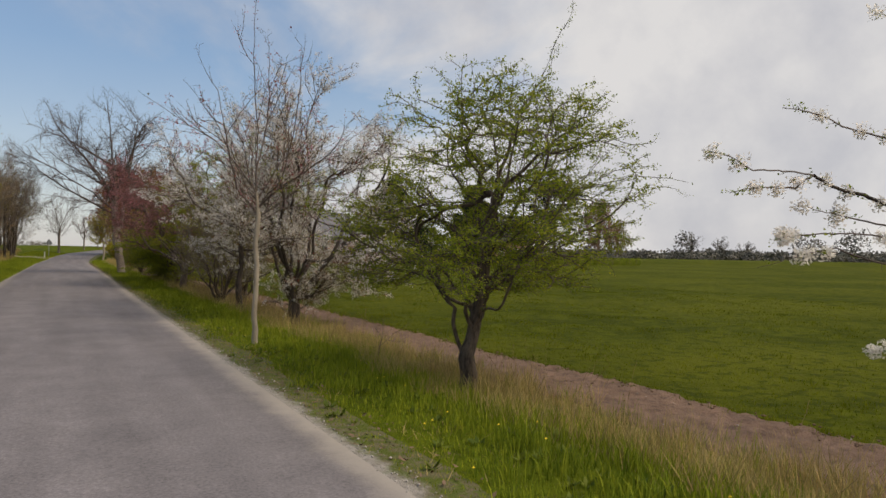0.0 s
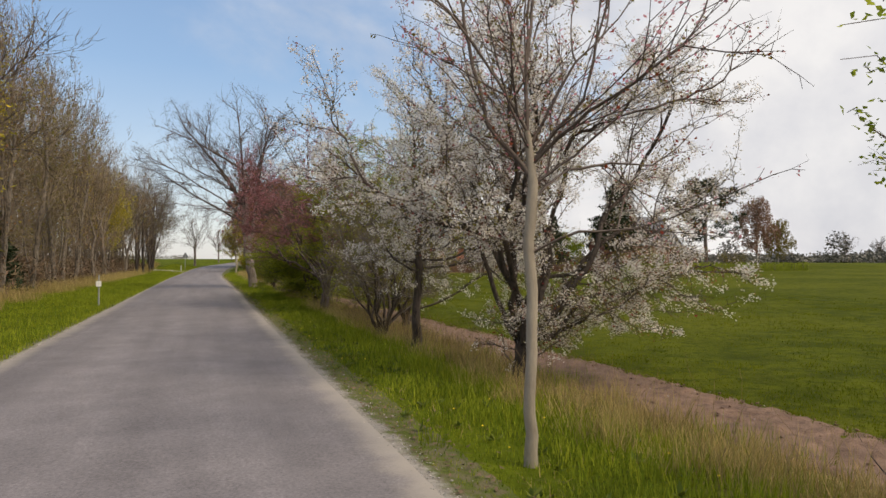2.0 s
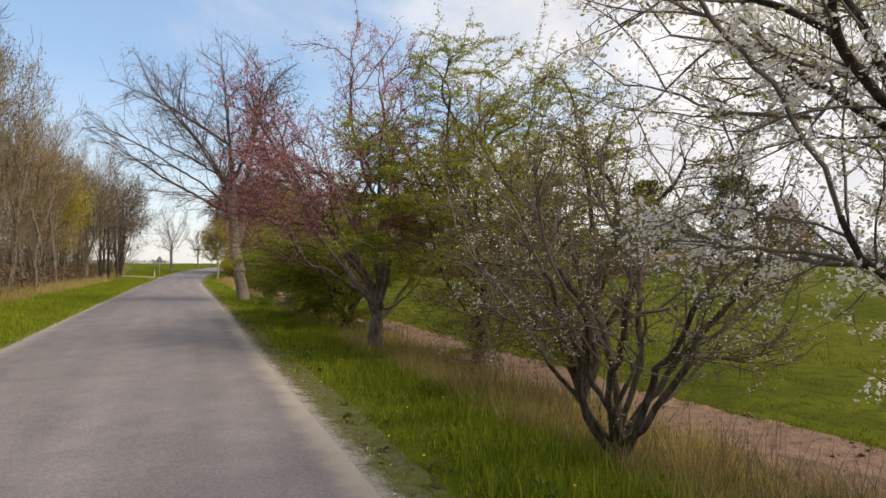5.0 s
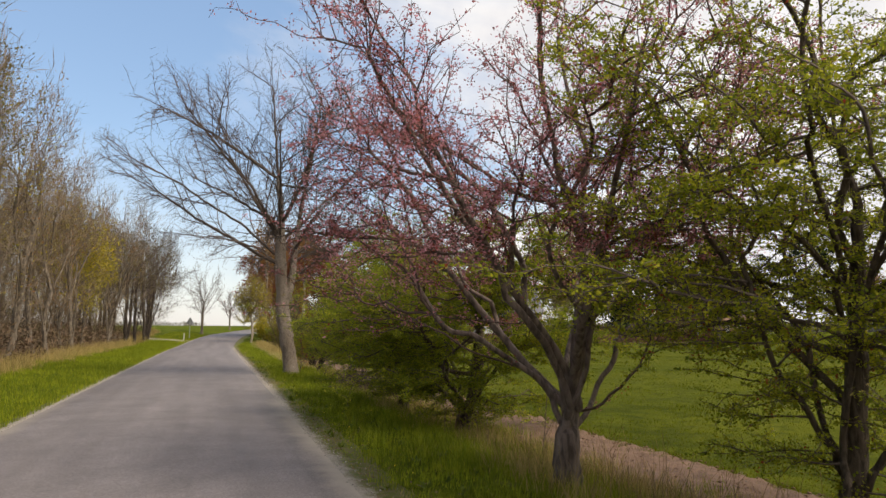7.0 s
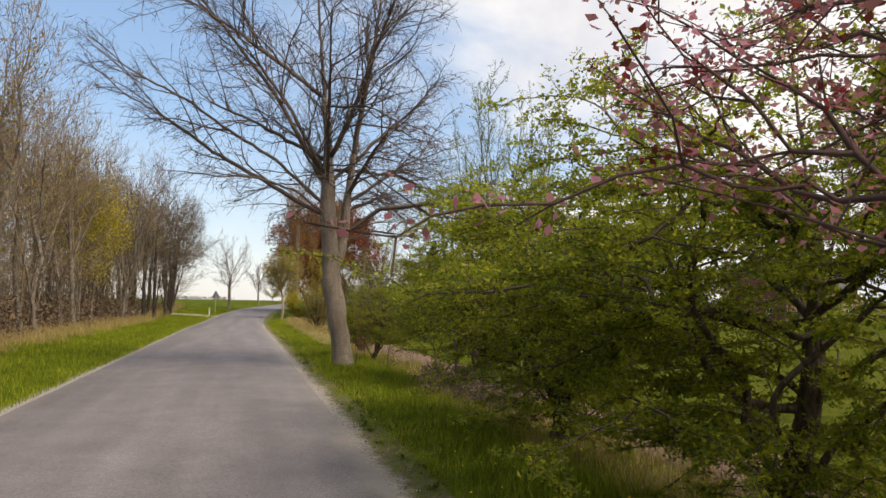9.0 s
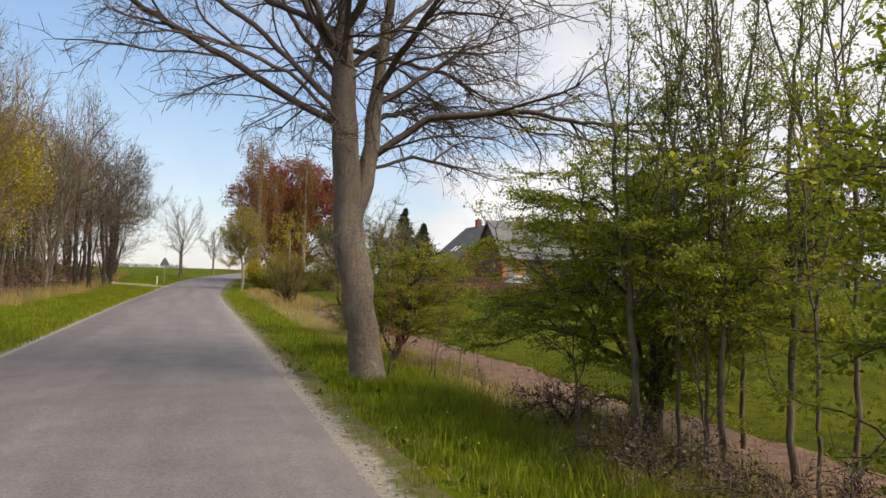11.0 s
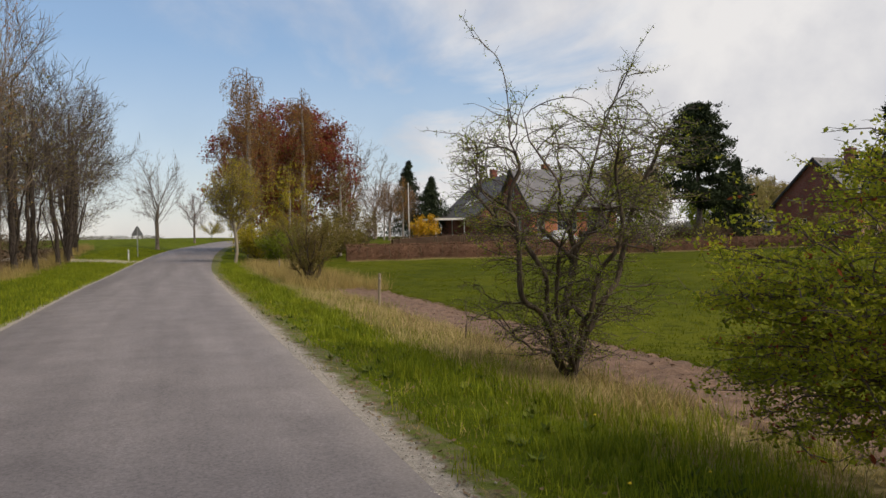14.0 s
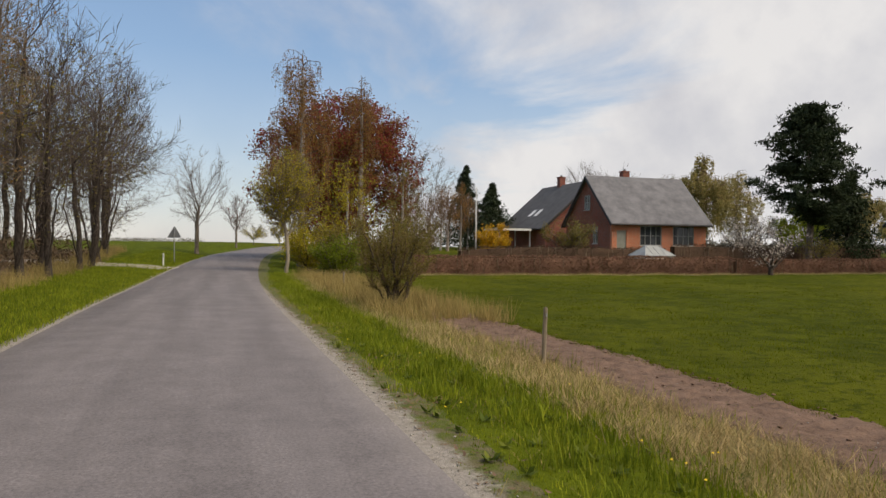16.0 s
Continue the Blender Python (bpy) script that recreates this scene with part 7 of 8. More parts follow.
# ---------------------------------------------------------------- garden things
def hedge(name, x0, y0, x1, y1, h, w, mat, label, seed, dens=620):
    """A clipped hedge: a mass of stems and small leaves, with a ragged top."""
    g = np.random.default_rng(seed)
    ob = new(name)
    ob.location = (x0, y0, ground_z(x0, y0))
    tagged(ob, label, "hedge", "garden hedges")
    L = math.hypot(x1 - x0, y1 - y0)
    ux, uy = (x1 - x0) / L, (y1 - y0) / L

    def at(s, off, z):
        X, Y = x0 + ux * s - uy * off, y0 + uy * s + ux * off
        return np.stack([X - x0, Y - y0, land(X, Y) - ob.location.z + z], 1)
    n = int(L * dens)
    s = L * g.random(n)
    top = h * (1 + 0.025 * np.sin(s * 0.9) + 0.02 * np.sin(s * 4.1))
    face = g.random(n) < 0.6
    off = np.where(face, -w / 2 + g.normal(0, 0.05, n), (g.random(n) - 0.5) * w)
    z = np.where(face, top * g.random(n), top + g.normal(0, 0.03, n))
    V, Q = leaves(g, at(s, off, z), 0.085, ratio=0.7, tilt=1.2)
    tagged(part_me("foliage", mesh_np("foliage", V, Q), mat, ob), kind="stuff")
    n = int(L * 9)
    s = L * g.random(n)
    off = (g.random(n) - 0.5) * w * 0.9
    hh = h * (0.85 + 0.2 * g.random(n))
    P = np.concatenate([at(s, off, np.full(n, -0.05)), at(s + g.normal(0, 0.1, n), off, hh)])
    A = np.concatenate([np.full(n, -1), np.arange(n)])
    V, Q = tubes_fast(P, A, np.full(2 * n, 0.022))
    tagged(part_me("stemwork", mesh_np("stemwork", V, Q), "twig_wood", ob), kind="stuff")
    k = max(2, int(L / 1.0))
    ss = np.linspace(0.05, L - 0.05, k)
    rows = [at(ss, np.full(k, o), hz * np.ones(k)) for o, hz in ((-w * 0.34, -0.1), (-w * 0.34, h * 0.9), (w * 0.34, h * 0.9), (w * 0.34, -0.1))]
    V = np.stack(rows, 1).reshape(-1, 3)
    i = (np.arange(k - 1)[:, None] * 4 + np.arange(3)[None]).ravel()
    part_me("core", mesh_np("core", V, np.stack([i, i + 1, i + 5, i + 4], 1)), mat, ob)
    return ob


hedge("hedge", 11.5, 100.5, 34.0, 98.6, 1.1, 0.9, "hedge_leaf", "clipped brown beech hedge along the pasture", 301)
hedge("hedge", 34.2, 98.6, 55.5, 97.2, 1.0, 0.9, "hedge_leaf", "clipped brown beech hedge along the pasture", 302)
hedge("hedge", 17.0, 107.2, 34.0, 106.2, 1.15, 0.9, "hedge_dark", "second brown beech hedge before the houses", 303, 240)
hedge("hedge", 34.6, 105.9, 55.0, 104.6, 1.5, 0.9, "hedge_dark", "taller brown beech hedge before the houses", 305, 240)
hedge("hedge", 57.0, 93.5, 93.0, 94.5, 1.25, 0.9, "leaf_deep", "low dark green hedge before the farmhouse", 304, 300)


def greenhouse():
    x, y = 31.5, 104.2
    ob = new("cold_frame")
    ob.location = (x, y, ground_z(x, y))
    tagged(ob, "low white-framed garden frame with hipped pale panes", "cold frame")
    e, z = 0.80, 1.56
    part("base", box(bmesh.new(), (-1.25, -1.0, -0.1), (1.25, 1.0, e - 0.02), 0.02), "white_paint", ob)
    ridge = [(-0.55, 0, z), (0.55, 0, z)]
    eave = [(-1.35, -1.1, e), (1.35, -1.1, e), (1.35, 1.1, e), (-1.35, 1.1, e)]
    for nm, c in (("front_light", [eave[0], eave[1], ridge[1], ridge[0]]), ("back_light", [eave[2], eave[3], ridge[0], ridge[1]]),
                  ("end_light", [eave[1], eave[2], ridge[1]]), ("end_light", [eave[3], eave[0], ridge[0]])):
        part(nm, slab(bmesh.new(), c, 0.03), "pale_pane", ob)
    for p, q in ((ridge[0], ridge[1]), (eave[0], ridge[0]), (eave[1], ridge[1]), (eave[2], ridge[1]), (eave[3], ridge[0]), (eave[0], eave[1]), (eave[2], eave[3]),
                 ((-0.55, -1.1, e), ridge[0]), ((0.55, -1.1, e), ridge[1]), ((0, -1.1, e), (0, 0, z))):
        part("glazing_bar", cyl(bmesh.new(), p, q, 0.028, n=6), "galvanised", ob)


greenhouse()


def flagpole():
    x, y = 20.2, 112.0
    ob = new("flagpole")
    ob.location = (x, y, ground_z(x, y))
    tagged(ob, "slim white wooden flagpole in the garden", "flagpole")
    part("pole", cyl(bmesh.new(), (0, 0, -0.3), (0, 0, 5.6), 0.06, 0.035, 12), "white_paint", ob)
    bm = bmesh.new()
    bmesh.ops.create_uvsphere(bm, u_segments=10, v_segments=6, radius=0.07, matrix=Matrix.Translation((0, 0, 5.65)))
    part("finial", bm, "white_paint", ob)
    part("cleat", box(bmesh.new(), (-0.03, -0.1, 1.0), (0.03, -0.055, 1.2), 0.01), "galvanised", ob)


flagpole()


def carport():
    x, y = 29.6, 127.0
    ob = new("carport")
    ob.location = (x, y, ground_z(x, y))
    tagged(ob, "small open carport with white fascia and thin posts", "carport")
    part("roof", box(bmesh.new(), (-1.9, -2.0, 2.35), (1.9, 2.0, 2.5), 0.02), "slate_dark", ob)
    for nm, lo, hi in (("fascia", (-1.96, -2.06, 2.3), (1.96, -2.0, 2.52)), ("fascia", (-1.96, -2.0, 2.3), (-1.9, 2.0, 2.52))):
        part(nm, box(bmesh.new(), lo, hi), "white_paint", ob)
    for px in (-1.75, 1.75):
        for py in (-1.85, 1.85):
            part("post", box(bmesh.new(), (px - 0.06, py - 0.06, -0.3), (px + 0.06, py + 0.06, 2.35), 0.01), "white_paint", ob)


carport()


# ---------------------------------------------------------------- things beside the lane
def road_sign():
    x, y = -2.55, 108.0
    ob = new("road_sign")
    ob.location = (x, y, ground_z(x, y))
    tagged(ob, "triangular road sign seen from its grey back", "road sign")
    part("post", cyl(bmesh.new(), (0, 0, -0.2), (0, 0, 2.35), 0.032, n=12), "galvanised", ob)
    bm = bmesh.new()
    tri = [(-0.45, 0, 1.62), (0.45, 0, 1.62), (0, 0, 2.42)]
    front = [bm.verts.new((a, 0.04, c)) for a, b, c in tri]
    back = [bm.verts.new((a, 0.055, c)) for a, b, c in tri]
    bm.faces.new(front), bm.faces.new(back[::-1])
    for i in range(3):
        j = (i + 1) % 3
        bm.faces.new((front[j], front[i], back[i], back[j]))
    bmesh.ops.recalc_face_normals(bm, faces=bm.faces)
    bmesh.ops.bevel(bm, geom=[e for e in bm.edges if abs(e.verts[0].co.y - e.verts[1].co.y) > 0.01], offset=0.06, segments=4, affect="EDGES")
    part("plate", bm, "sign_back", ob)
    for z in (1.75, 2.1):
        part("clamp", box(bmesh.new(), (-0.06, -0.04, z), (0.06, 0.04, z + 0.05), 0.008), "galvanised", ob)


def stake(name, x, y, h, r, mat, label, cat, lean=0.0, group=""):
    ob = new(name)
    ob.location = (x, y, ground_z(x, y))
    ob.rotation_euler = (0, lean, 0)
    tagged(ob, label, cat, group)
    bm = cyl(bmesh.new(), (0, 0, -0.2), (0, 0, h), r, r * 0.9, 9)
    bmesh.ops.bevel(bm, geom=[e for e in bm.edges if all(v.co.z > h - 0.01 for v in e.verts)], offset=r * 0.3, segments=2, affect="EDGES")
    part("shaft", bm, mat, ob)
    return ob


road_sign()
post = stake("marker_post", -3.75, 35.8, 1.15, 0.028, "pale_pane", "slim pale marker post with a small white plate", "marker post")
part("plate", box(bmesh.new(), (-0.09, -0.045, 0.72), (0.09, -0.03, 0.92), 0.006), "white_paint", post)
part("screw", cyl(bmesh.new(), (0, -0.055, 0.82), (0, -0.04, 0.82), 0.012, n=8), "galvanised", post)
post = stake("bollard", -2.95, 103.9, 0.75, 0.05, "white_paint", "short white roadside marker by the farm track", "bollard")
part("reflector", box(bmesh.new(), (-0.03, -0.058, 0.5), (0.03, -0.045, 0.64), 0.004), "galvanised", post)
for x, y, h, l in ((5.18, 70.0, 0.95, 0.03), (5.05, 88.0, 0.85, -0.02), (4.95, 52.5, 0.5, 0.05)):
    p = stake("fence_post", x, y, h, 0.04 if h > 0.6 else 0.022, "post_wood", "weathered wooden fence post in dry grass", "fence post", l, "fence posts")
    part("staple", box(bmesh.new(), (-0.012, -0.05, h - 0.16), (0.012, -0.036, h - 0.10), 0.003), "galvanised", p)


# ---------------------------------------------------------------- far woods
def far_woods():
    g = np.random.default_rng(400)
    P, sizes = [], []
    for k in range(200):
        a = radians(24 + 48 * g.random())
        d = 330 + 120 * g.random()
        x, y = d * math.sin(a), d * math.cos(a)
        h, r = (2.6 + 2.6 * g.random(), 5 + 4 * g.random()) if g.random() < 0.93 else (11 + 4 * g.random(), 4 + 2 * g.random())
        n = 210
        p = in_ellipsoid(g, n, (x, y, ground_z(x, y) + h * 0.55), (r, r, h * 0.5), 0.3)
        P.append(p)
    for k in range(60):                                    # low woods beyond the left field
        x, y = -260 + 240 * g.random(), 900 + 80 * g.random()
        P.append(in_ellipsoid(g, 120, (x, y, ground_z(x, y) + 3.0), (12, 8, 4.0), 0.3))
    P = np.concatenate(P)
    V, Q = leaves(g, P, 1.2, ratio=0.7, tilt=1.6)
    ob = new("far_woods", mesh_np("far_woods", V, Q))
    ob.data.materials.append(M["far_leaf"])
    tagged(ob, "distant grey-brown woods and hedges on the skyline", "woods", kind="stuff")


far_woods()


# ---------------------------------------------------------------- grass, flowers, stones
def blades(g, x, y, h, w, lean=0.35):
    """Bent blades of grass, two pieces each."""
    n = len(x)
    a = g.random(n) * 6.283
    d = np.stack([np.cos(a), np.sin(a), np.zeros(n)], 1)
    s = np.stack([-np.sin(a), np.cos(a), np.zeros(n)], 1)
    z = land(x, y) - 0.01
    p = np.stack([x, y, z], 1)
    b = a + g.normal(0, 0.8, n)
    k = np.stack([np.cos(b), np.sin(b), np.zeros(n)], 1) * (lean * h * (0.3 + g.random(n)))[:, None]
    up = np.stack([np.zeros(n), np.zeros(n), h], 1)
    w = w[:, None] * 0.5
    V = np.stack([p - s * w, p + s * w, p + k * 0.35 + up * 0.6 + s * w * 0.7, p + k * 0.35 + up * 0.6 - s * w * 0.7, p + k + up * 0.95], 1).reshape(-1, 3)
    o = (np.arange(n) * 5)[:, None]
    return V, (o + np.array([0, 1, 2, 3])), (o + np.array([3, 2, 4]))


def grass_patch(name, x, y, h, w, mat, label, seed, lean=0.35, fine=True):
    g = np.random.default_rng(seed)
    V, Q, T = blades(g, x, y, h, w, lean)
    if not fine:                                    # one straight piece a blade
        V = V.reshape(-1, 5, 3)[:, (0, 1, 4)].reshape(-1, 3)
        Q, T = None, np.arange(len(V)).reshape(-1, 3)
    ob = new(name, mesh_np(name, V, Q, T))
    ob.data.materials.append(M[mat])
    tagged(ob, label, "grass", kind="stuff")


def scatter(g, n, x0, x1, y0, y1, near=1.0):
    """Places, denser towards small y where near > 1."""
    return x0 + (x1 - x0) * g.random(n), y0 + (y1 - y0) * g.random(n) ** near


def tufts(g, n, each, x0, x1, y0, y1, r, near=1.0):
    cx, cy = scatter(g, n, x0, x1, y0, y1, near)
    return np.repeat(cx, each) + g.normal(0, r, n * each), np.repeat(cy, each) + g.normal(0, r, n * each)


def all_grass():
    g = np.random.default_rng(500)
    # mown strip by the asphalt, longer towards the bank
    x = 1.62 + 2.9 * g.random(125000) ** 1.05
    y = 1 + 97 * g.random(125000)
    h = (0.04 + 0.10 * sstep(1.8, 3.6, x)) * (0.5 + g.random(len(x)))
    keep = g.random(len(x)) < 0.2 + 0.35 * sstep(42, 36, y) + 0.8 * sstep(1.5, 2.0, x - 0.2 * sstep(38, 46, y))
    keep &= g.random(len(x)) > 0.8 * sstep(3.2, 3.7, x) * sstep(56, 62, y)
    x, y, h = x[keep], y[keep], h[keep]
    grass_patch("verge_grass", x + bend(y), y, h, 0.010 + 0.010 * g.random(len(x)), "grass_blade", "lush green verge grass beside the lane", 501, fine=False)
    x, y = tufts(g, 420, 60, 1.9, 4.6, 1, 96, 0.10)
    grass_patch("grass_tufts", x + bend(y), y, 0.06 + 0.13 * g.random(len(x)), np.full(len(x), 0.010), "grass_blade", "green grass tufts on the verge", 502)
    x, y = tufts(g, 620, 46, 2.3, 3.9, 1, 96, 0.12)
    tall = np.repeat(0.12 + 0.2 * g.random(620) ** 1.3, 46) * (1 - 0.65 * sstep(2.9, 3.6, x) * sstep(56, 62, y))
    grass_patch("tall_grass", x + bend(y), y, tall * (0.5 + 0.6 * g.random(len(x))), 0.008 + 0.006 * g.random(len(x)), "grass_blade", "tall lush grass towards the bank", 513, 0.5)
    a, d = 6.283 * g.random(2600), 0.24 + 0.42 * g.random(2600) ** 1.5
    grass_patch("trunk_grass", 2.74 + d * np.cos(a), 50.75 + d * np.sin(a), 0.10 + 0.17 * g.random(2600), np.full(2600, 0.009), "grass_blade", "unmown grass round the foot of the maple", 517, 0.5)
    x, y = tufts(g, 420, 16, 1.75, 4.0, 1, 96, 0.16)
    grass_patch("verge_straw", x + bend(y), y, 0.04 + 0.10 * g.random(len(x)), np.full(len(x), 0.008), "dry_blade", "withered blades among the verge grass", 512, 1.2, fine=False)
    # dry bank: standing straw, more of it at the start, matted and bleached towards the bend
    n, each = 1150, 50
    x, y = tufts(g, n, each, 3.55, 5.3, 1, 60, 0.13)
    thin = (y < 44) | (g.random(len(y)) < 0.5)
    tall = np.repeat((0.16 + 0.42 * g.random(n) ** 1.4), each) * np.where(y < 34, 1.0, np.where(y < 46, 0.7, 0.5))
    x, y, tall = x[thin], y[thin], tall[thin]
    grass_patch("dry_grass", x, y, tall * (0.45 + 0.6 * g.random(len(x))), 0.006 + 0.007 * g.random(len(x)), "dry_blade", "bleached dry grass standing on the bank", 503, 0.55, fine=False)
    x, y = tufts(g, 900, 60, 3.6, 5.25, 58, 96, 0.17, 1.3)
    grass_patch("bleached_grass", x, y, 0.06 + 0.2 * g.random(len(x)) ** 1.5, 0.007 + 0.008 * g.random(len(x)), "bleached_blade", "pale flattened grass on the bank", 514, 1.1, fine=False)
    x, y = tufts(g, 460, 44, 3.7, 5.25, 1, 94, 0.2)
    grass_patch("matted_straw", x, y, 0.03 + 0.07 * g.random(len(x)), 0.007 + 0.006 * g.random(len(x)), "dry_blade", "matted straw lying in the bank", 515, 3.2, fine=False)
    x, y = tufts(g, 1000, 50, 3.3, 5.5, 1, 95, 0.18)
    keep = g.random(len(x)) > 0.75 * sstep(55, 61, y) + 0.35 * sstep(34, 28, y)
    x, y = x[keep], y[keep]
    grass_patch("bank_grass", x, y, 0.10 + 0.26 * g.random(len(x)), np.full(len(x), 0.009), "grass_blade", "green grass growing through the dry bank", 504, fine=False)
    # dead stalks of last year's weeds
    n = 1000
    y = np.where(g.random(n) < 0.7, g.normal(25, 5, n), 1 + 60 * g.random(n))
    x = 3.6 + 1.4 * g.random(n)
    h = 0.3 + 0.55 * g.random(n) ** 1.6
    z = land(x, y)
    P, A, R = [], [], []
    for k in range(4):
        f = k / 3
        P.append(np.stack([x + g.normal(0, 0.10, n) * f * h, y + g.normal(0, 0.10, n) * f * h, z - 0.02 + h * f], 1))
        A.append(np.full(n, -1) if k == 0 else np.arange((k - 1) * n, k * n))
        R.append(np.full(n, 0.0036 - 0.002 * f))
    pos, par, rad = np.concatenate(P), np.concatenate(A), np.concatenate(R)
    pos, par = add_twigs(g, pos, par, 1, 0.11, up=0.7, bits=1, spread=0.5)
    rad = np.concatenate([rad, np.full(len(pos) - len(rad), 0.0015)])
    V, Q = tubes_fast(pos, par, rad)
    ob = new("weed_stalks", mesh_np("weed_stalks", V, Q))
    ob.data.materials.append(M["weed_stalk"])
    tagged(ob, "dead brown weed stalks standing in the bank", "weeds", kind="stuff")
    # broad-leaved weeds in the verge
    n, each = 520, 9
    cx, cy = 1.75 + 2.3 * g.random(n), 1 + 70 * g.random(n)
    c = np.repeat(np.stack([cx, cy, land(cx, cy) + 0.02], 1), each, axis=0)
    a = g.random(len(c)) * 6.283
    way = np.stack([np.cos(a), np.sin(a), 0.35 + 0.6 * g.random(len(c))], 1)
    V, Q = leaves(g, c, 0.085, ratio=0.42, along=way * 2.5, tilt=0.3)
    ob = new("verge_weeds", mesh_np("verge_weeds", V, Q))
    ob.data.materials.append(M["weed_leaf"])
    tagged(ob, "broad-leaved green weeds in the verge", "weeds", kind="stuff")
    x, y = tufts(g, 260, 60, 4.0, 7.0, 76, 96, 0.2)
    grass_patch("dry_grass_bend", x, y, 0.3 + 0.5 * g.random(len(x)), np.full(len(x), 0.014), "dry_blade", "pale dry grass near the bend", 505, 0.5, fine=False)
    # pasture
    x, y = scatter(g, 110000, 6.85, 30, 1, 97, 1.0)
    x = 6.85 + (x - 6.85) ** 1.6 / 23.15 ** 0.6
    grass_patch("pasture_grass", x, y, 0.02 + 0.03 * g.random(len(x)), 0.016 + 0.014 * g.random(len(x)), "field_blade", "short pasture grass with darker clumps", 506, fine=False)
    x, y = tufts(g, 1300, 36, 7.2, 30, 2, 97, 0.24)
    grass_patch("pasture_clumps", x, y, 0.03 + 0.07 * g.random(len(x)), np.full(len(x), 0.02), "field_blade", "taller grass clumps in the pasture", 507, fine=False)
    # ragged edges of the bridle path
    x, y = tufts(g, 900, 22, 6.72, 7.05, 1, 92, 0.08)
    grass_patch("path_edge_grass", x, y, 0.04 + 0.08 * g.random(len(x)), np.full(len(x), 0.010), "field_blade", "short grass fraying over the path's edge", 510, fine=False)
    x, y = tufts(g, 500, 16, 5.2, 5.5, 1, 92, 0.10)
    grass_patch("path_edge_straw", x, y, 0.04 + 0.10 * g.random(len(x)), np.full(len(x), 0.008), "bleached_blade", "dry grass lying over the path's edge", 511, 1.4, fine=False)
    # withered strip at the hedge's foot
    x = 11.5 + 44 * g.random(9000)
    y = np.interp(x, (11.5, 34.0, 55.5), (100.5, 98.6, 97.2)) - 0.75 - np.abs(g.normal(0, 0.35, len(x)))
    grass_patch("hedge_foot_grass", x, y, 0.05 + 0.14 * g.random(len(x)), np.full(len(x), 0.03), "bleached_blade", "pale withered grass at the foot of the hedge", 516, 0.8, fine=False)
    # left verge
    n = 75000
    y = 16 + 104 * g.random(n)
    x = -3.2 - 3.9 * g.random(n) ** 1.1
    grass_patch("left_verge_grass", x + bend(y), y, 0.05 + 0.14 * g.random(n), 0.012 + 0.012 * g.random(n), "grass_blade", "green verge grass before the wood", 508, fine=False)
    x, y = tufts(g, 330, 55, -7.6, -6.3, 16, 116, 0.22)
    grass_patch("wood_edge_grass", x, y, 0.2 + 0.5 * g.random(len(x)), np.full(len(x), 0.014), "dry_blade", "dry grass along the wood's edge", 509, 0.5, fine=False)
    # dandelions
    n = 150
    x, y = 1.9 + 2.4 * g.random(n), 2 + 80 * g.random(n)
    c = np.stack([x, y, land(x, y) + 0.08 + 0.08 * g.random(n)], 1)
    ang = np.arange(6) * math.pi / 3
    ring = np.stack([np.cos(ang), np.sin(ang), np.zeros(6)], 1)
    V = np.concatenate([(c[:, None] + ring[None] * 0.013).reshape(-1, 3), c + np.array([0, 0, 0.012])])
    o = (np.arange(n) * 6)[:, None, None]
    k = np.arange(6)[None, :, None]
    T = np.concatenate([o + k, o + (k + 1) % 6, np.broadcast_to((n * 6 + np.arange(n))[:, None, None], (n, 6, 1))], 2).reshape(-1, 3)
    ob = new("dandelions", mesh_np("dandelions", V, None, T))
    ob.data.materials.append(M["dandelion"])
    tagged(ob, "yellow dandelion heads scattered in the verge", "flowers", kind="stuff")
    # fallen leaves and torn stalks along the grit
    n = 2600
    x, y = 1.62 + np.abs(g.normal(0, 0.32, n)), 1 + 82 * g.random(n)
    c = np.stack([x, y, land(x, y) + 0.025 + 0.02 * g.random(n)], 1)
    V, Q = leaves(g, c, 0.05, ratio=0.5, tilt=0.25)
    ob = new("fallen_leaves", mesh_np("fallen_leaves", V, Q))
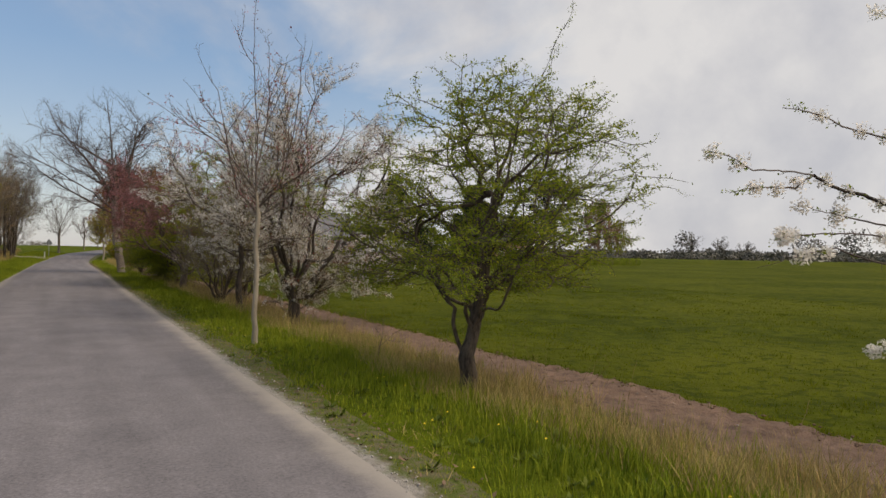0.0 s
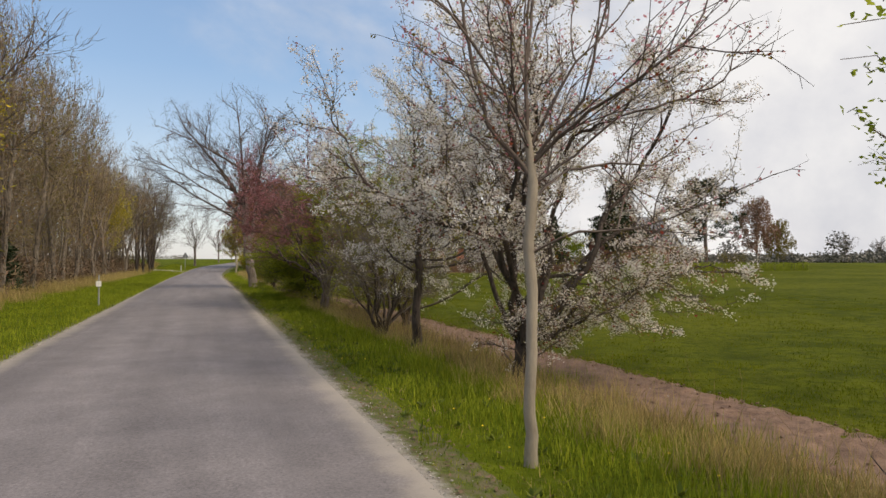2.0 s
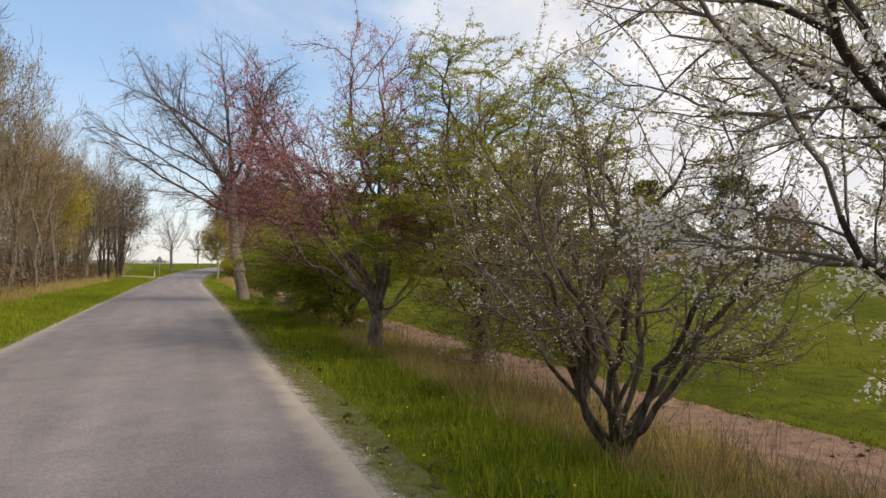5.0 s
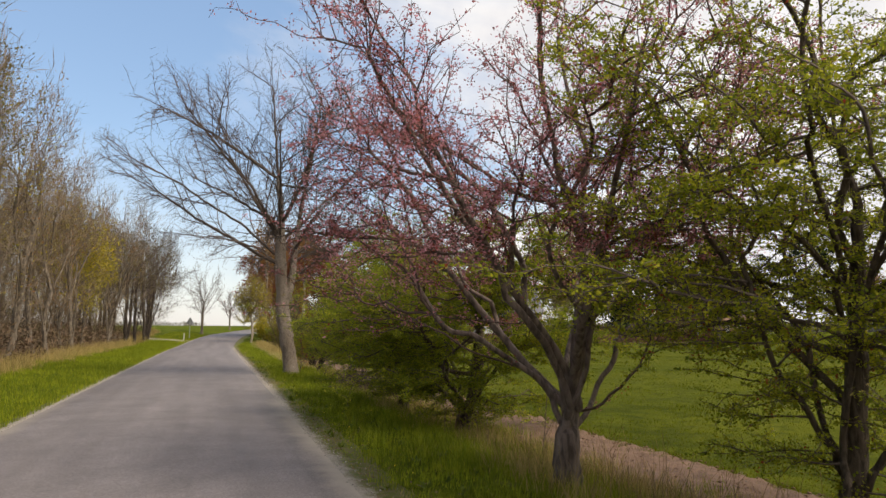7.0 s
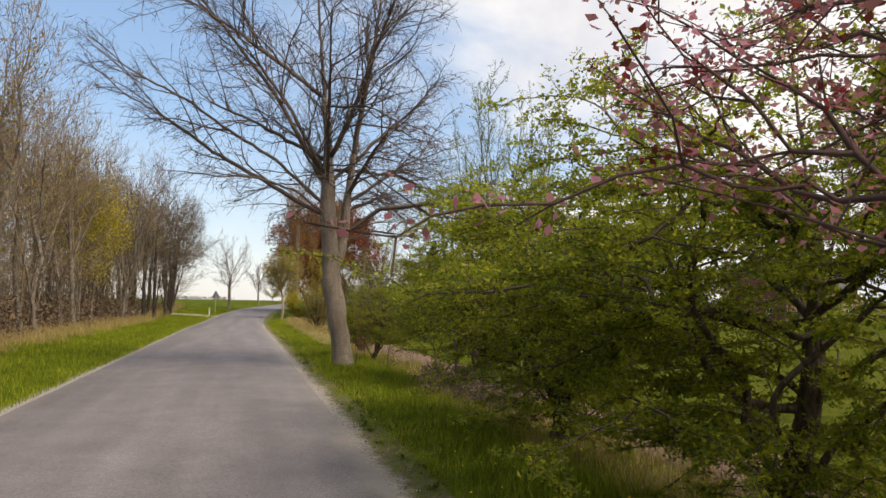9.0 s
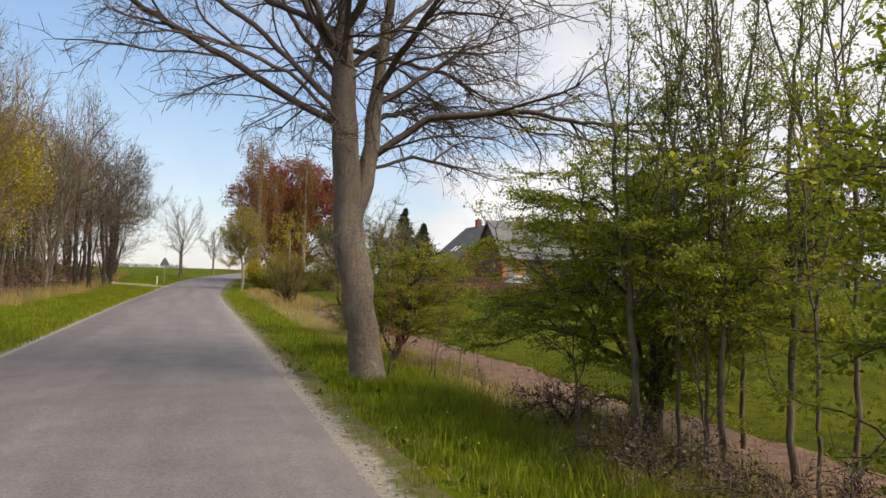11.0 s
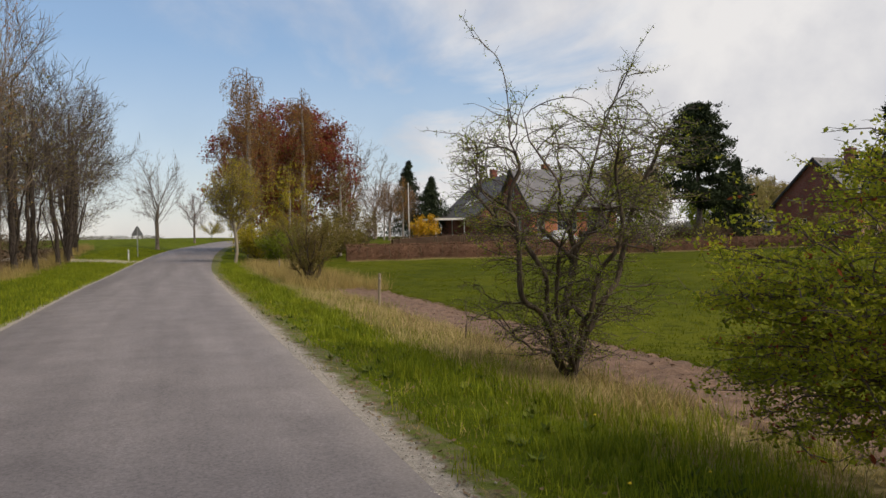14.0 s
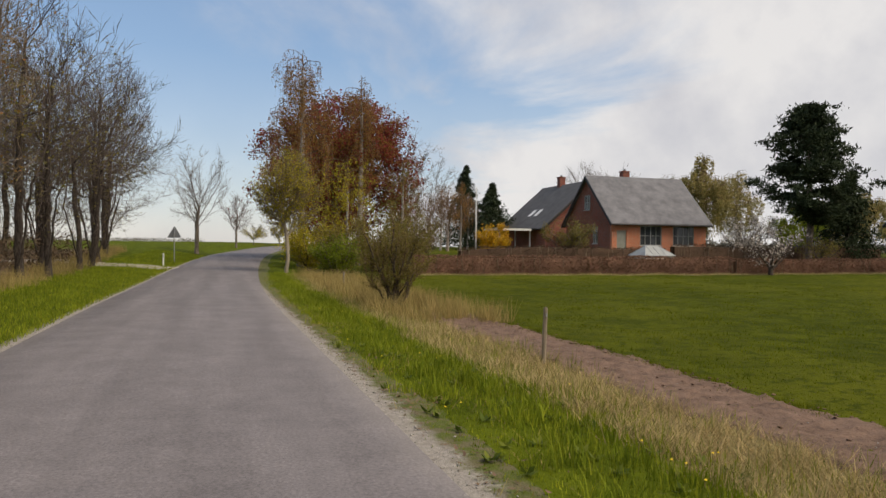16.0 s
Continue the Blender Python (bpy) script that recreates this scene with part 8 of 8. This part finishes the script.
    ob.data.materials.append(M["undergrowth"])
    tagged(ob, "brown fallen leaves scattered along the lane's grit", "leaves", kind="stuff")
    # loose stones on the shoulder and by the path
    n = 9500
    side = g.random(n)
    x = np.where(side < 0.62, 1.46 + np.abs(g.normal(0, 0.15, n)), np.where(side < 0.8, -3.08 - np.abs(g.normal(0, 0.09, n)), 5.2 + 1.8 * g.random(n)))
    y = 1 + 84 * g.random(n)
    r = 0.005 + 0.011 * g.random(n) ** 2.5
    c = np.stack([x, y, np.maximum(land(x, y), np.where(x < 5, -0.03, -9)) + r * 0.6 + np.where(x < 5, 0.02, 0.02)], 1)
    octa = np.array([(1, 0, 0), (-1, 0, 0), (0, 1, 0), (0, -1, 0), (0, 0, 0.7), (0, 0, -0.7)], float)
    V = (c[:, None] + octa[None] * r[:, None, None] * (0.7 + 0.6 * g.random((n, 6, 1)))).reshape(-1, 3)
    f = np.array([(0, 2, 4), (2, 1, 4), (1, 3, 4), (3, 0, 4), (2, 0, 5), (1, 2, 5), (3, 1, 5), (0, 3, 5)])
    T = ((np.arange(n) * 6)[:, None, None] + f[None]).reshape(-1, 3)
    m = 3400
    sx = np.where(g.random(m) < 0.6, 6.86 + g.normal(0, 0.09, m), 5.3 + 1.5 * g.random(m))
    sy = 1 + 88 * g.random(m)
    sr = 0.010 + 0.028 * g.random(m) ** 2.2
    sc = np.stack([sx, sy, land(sx, sy) + 0.03 + sr * 0.3], 1)
    CV = (sc[:, None] + octa[None] * np.array([1, 1, 0.7]) * sr[:, None, None] * (0.6 + 0.8 * g.random((m, 6, 1)))).reshape(-1, 3)
    ob = new("soil_clods", mesh_np("soil_clods", CV, None, ((np.arange(m) * 6)[:, None, None] + f[None]).reshape(-1, 3)))
    ob.data.materials.append(M["sand"])
    tagged(ob, "crumbled clods of sand along the bridle path", "soil", kind="stuff")
    ob = new("loose_stones", mesh_np("loose_stones", V, None, T))
    ob.data.materials.append(M["stone"])
    tagged(ob, "loose pale stones along the lane's edge", "stones", kind="stuff")


all_grass()
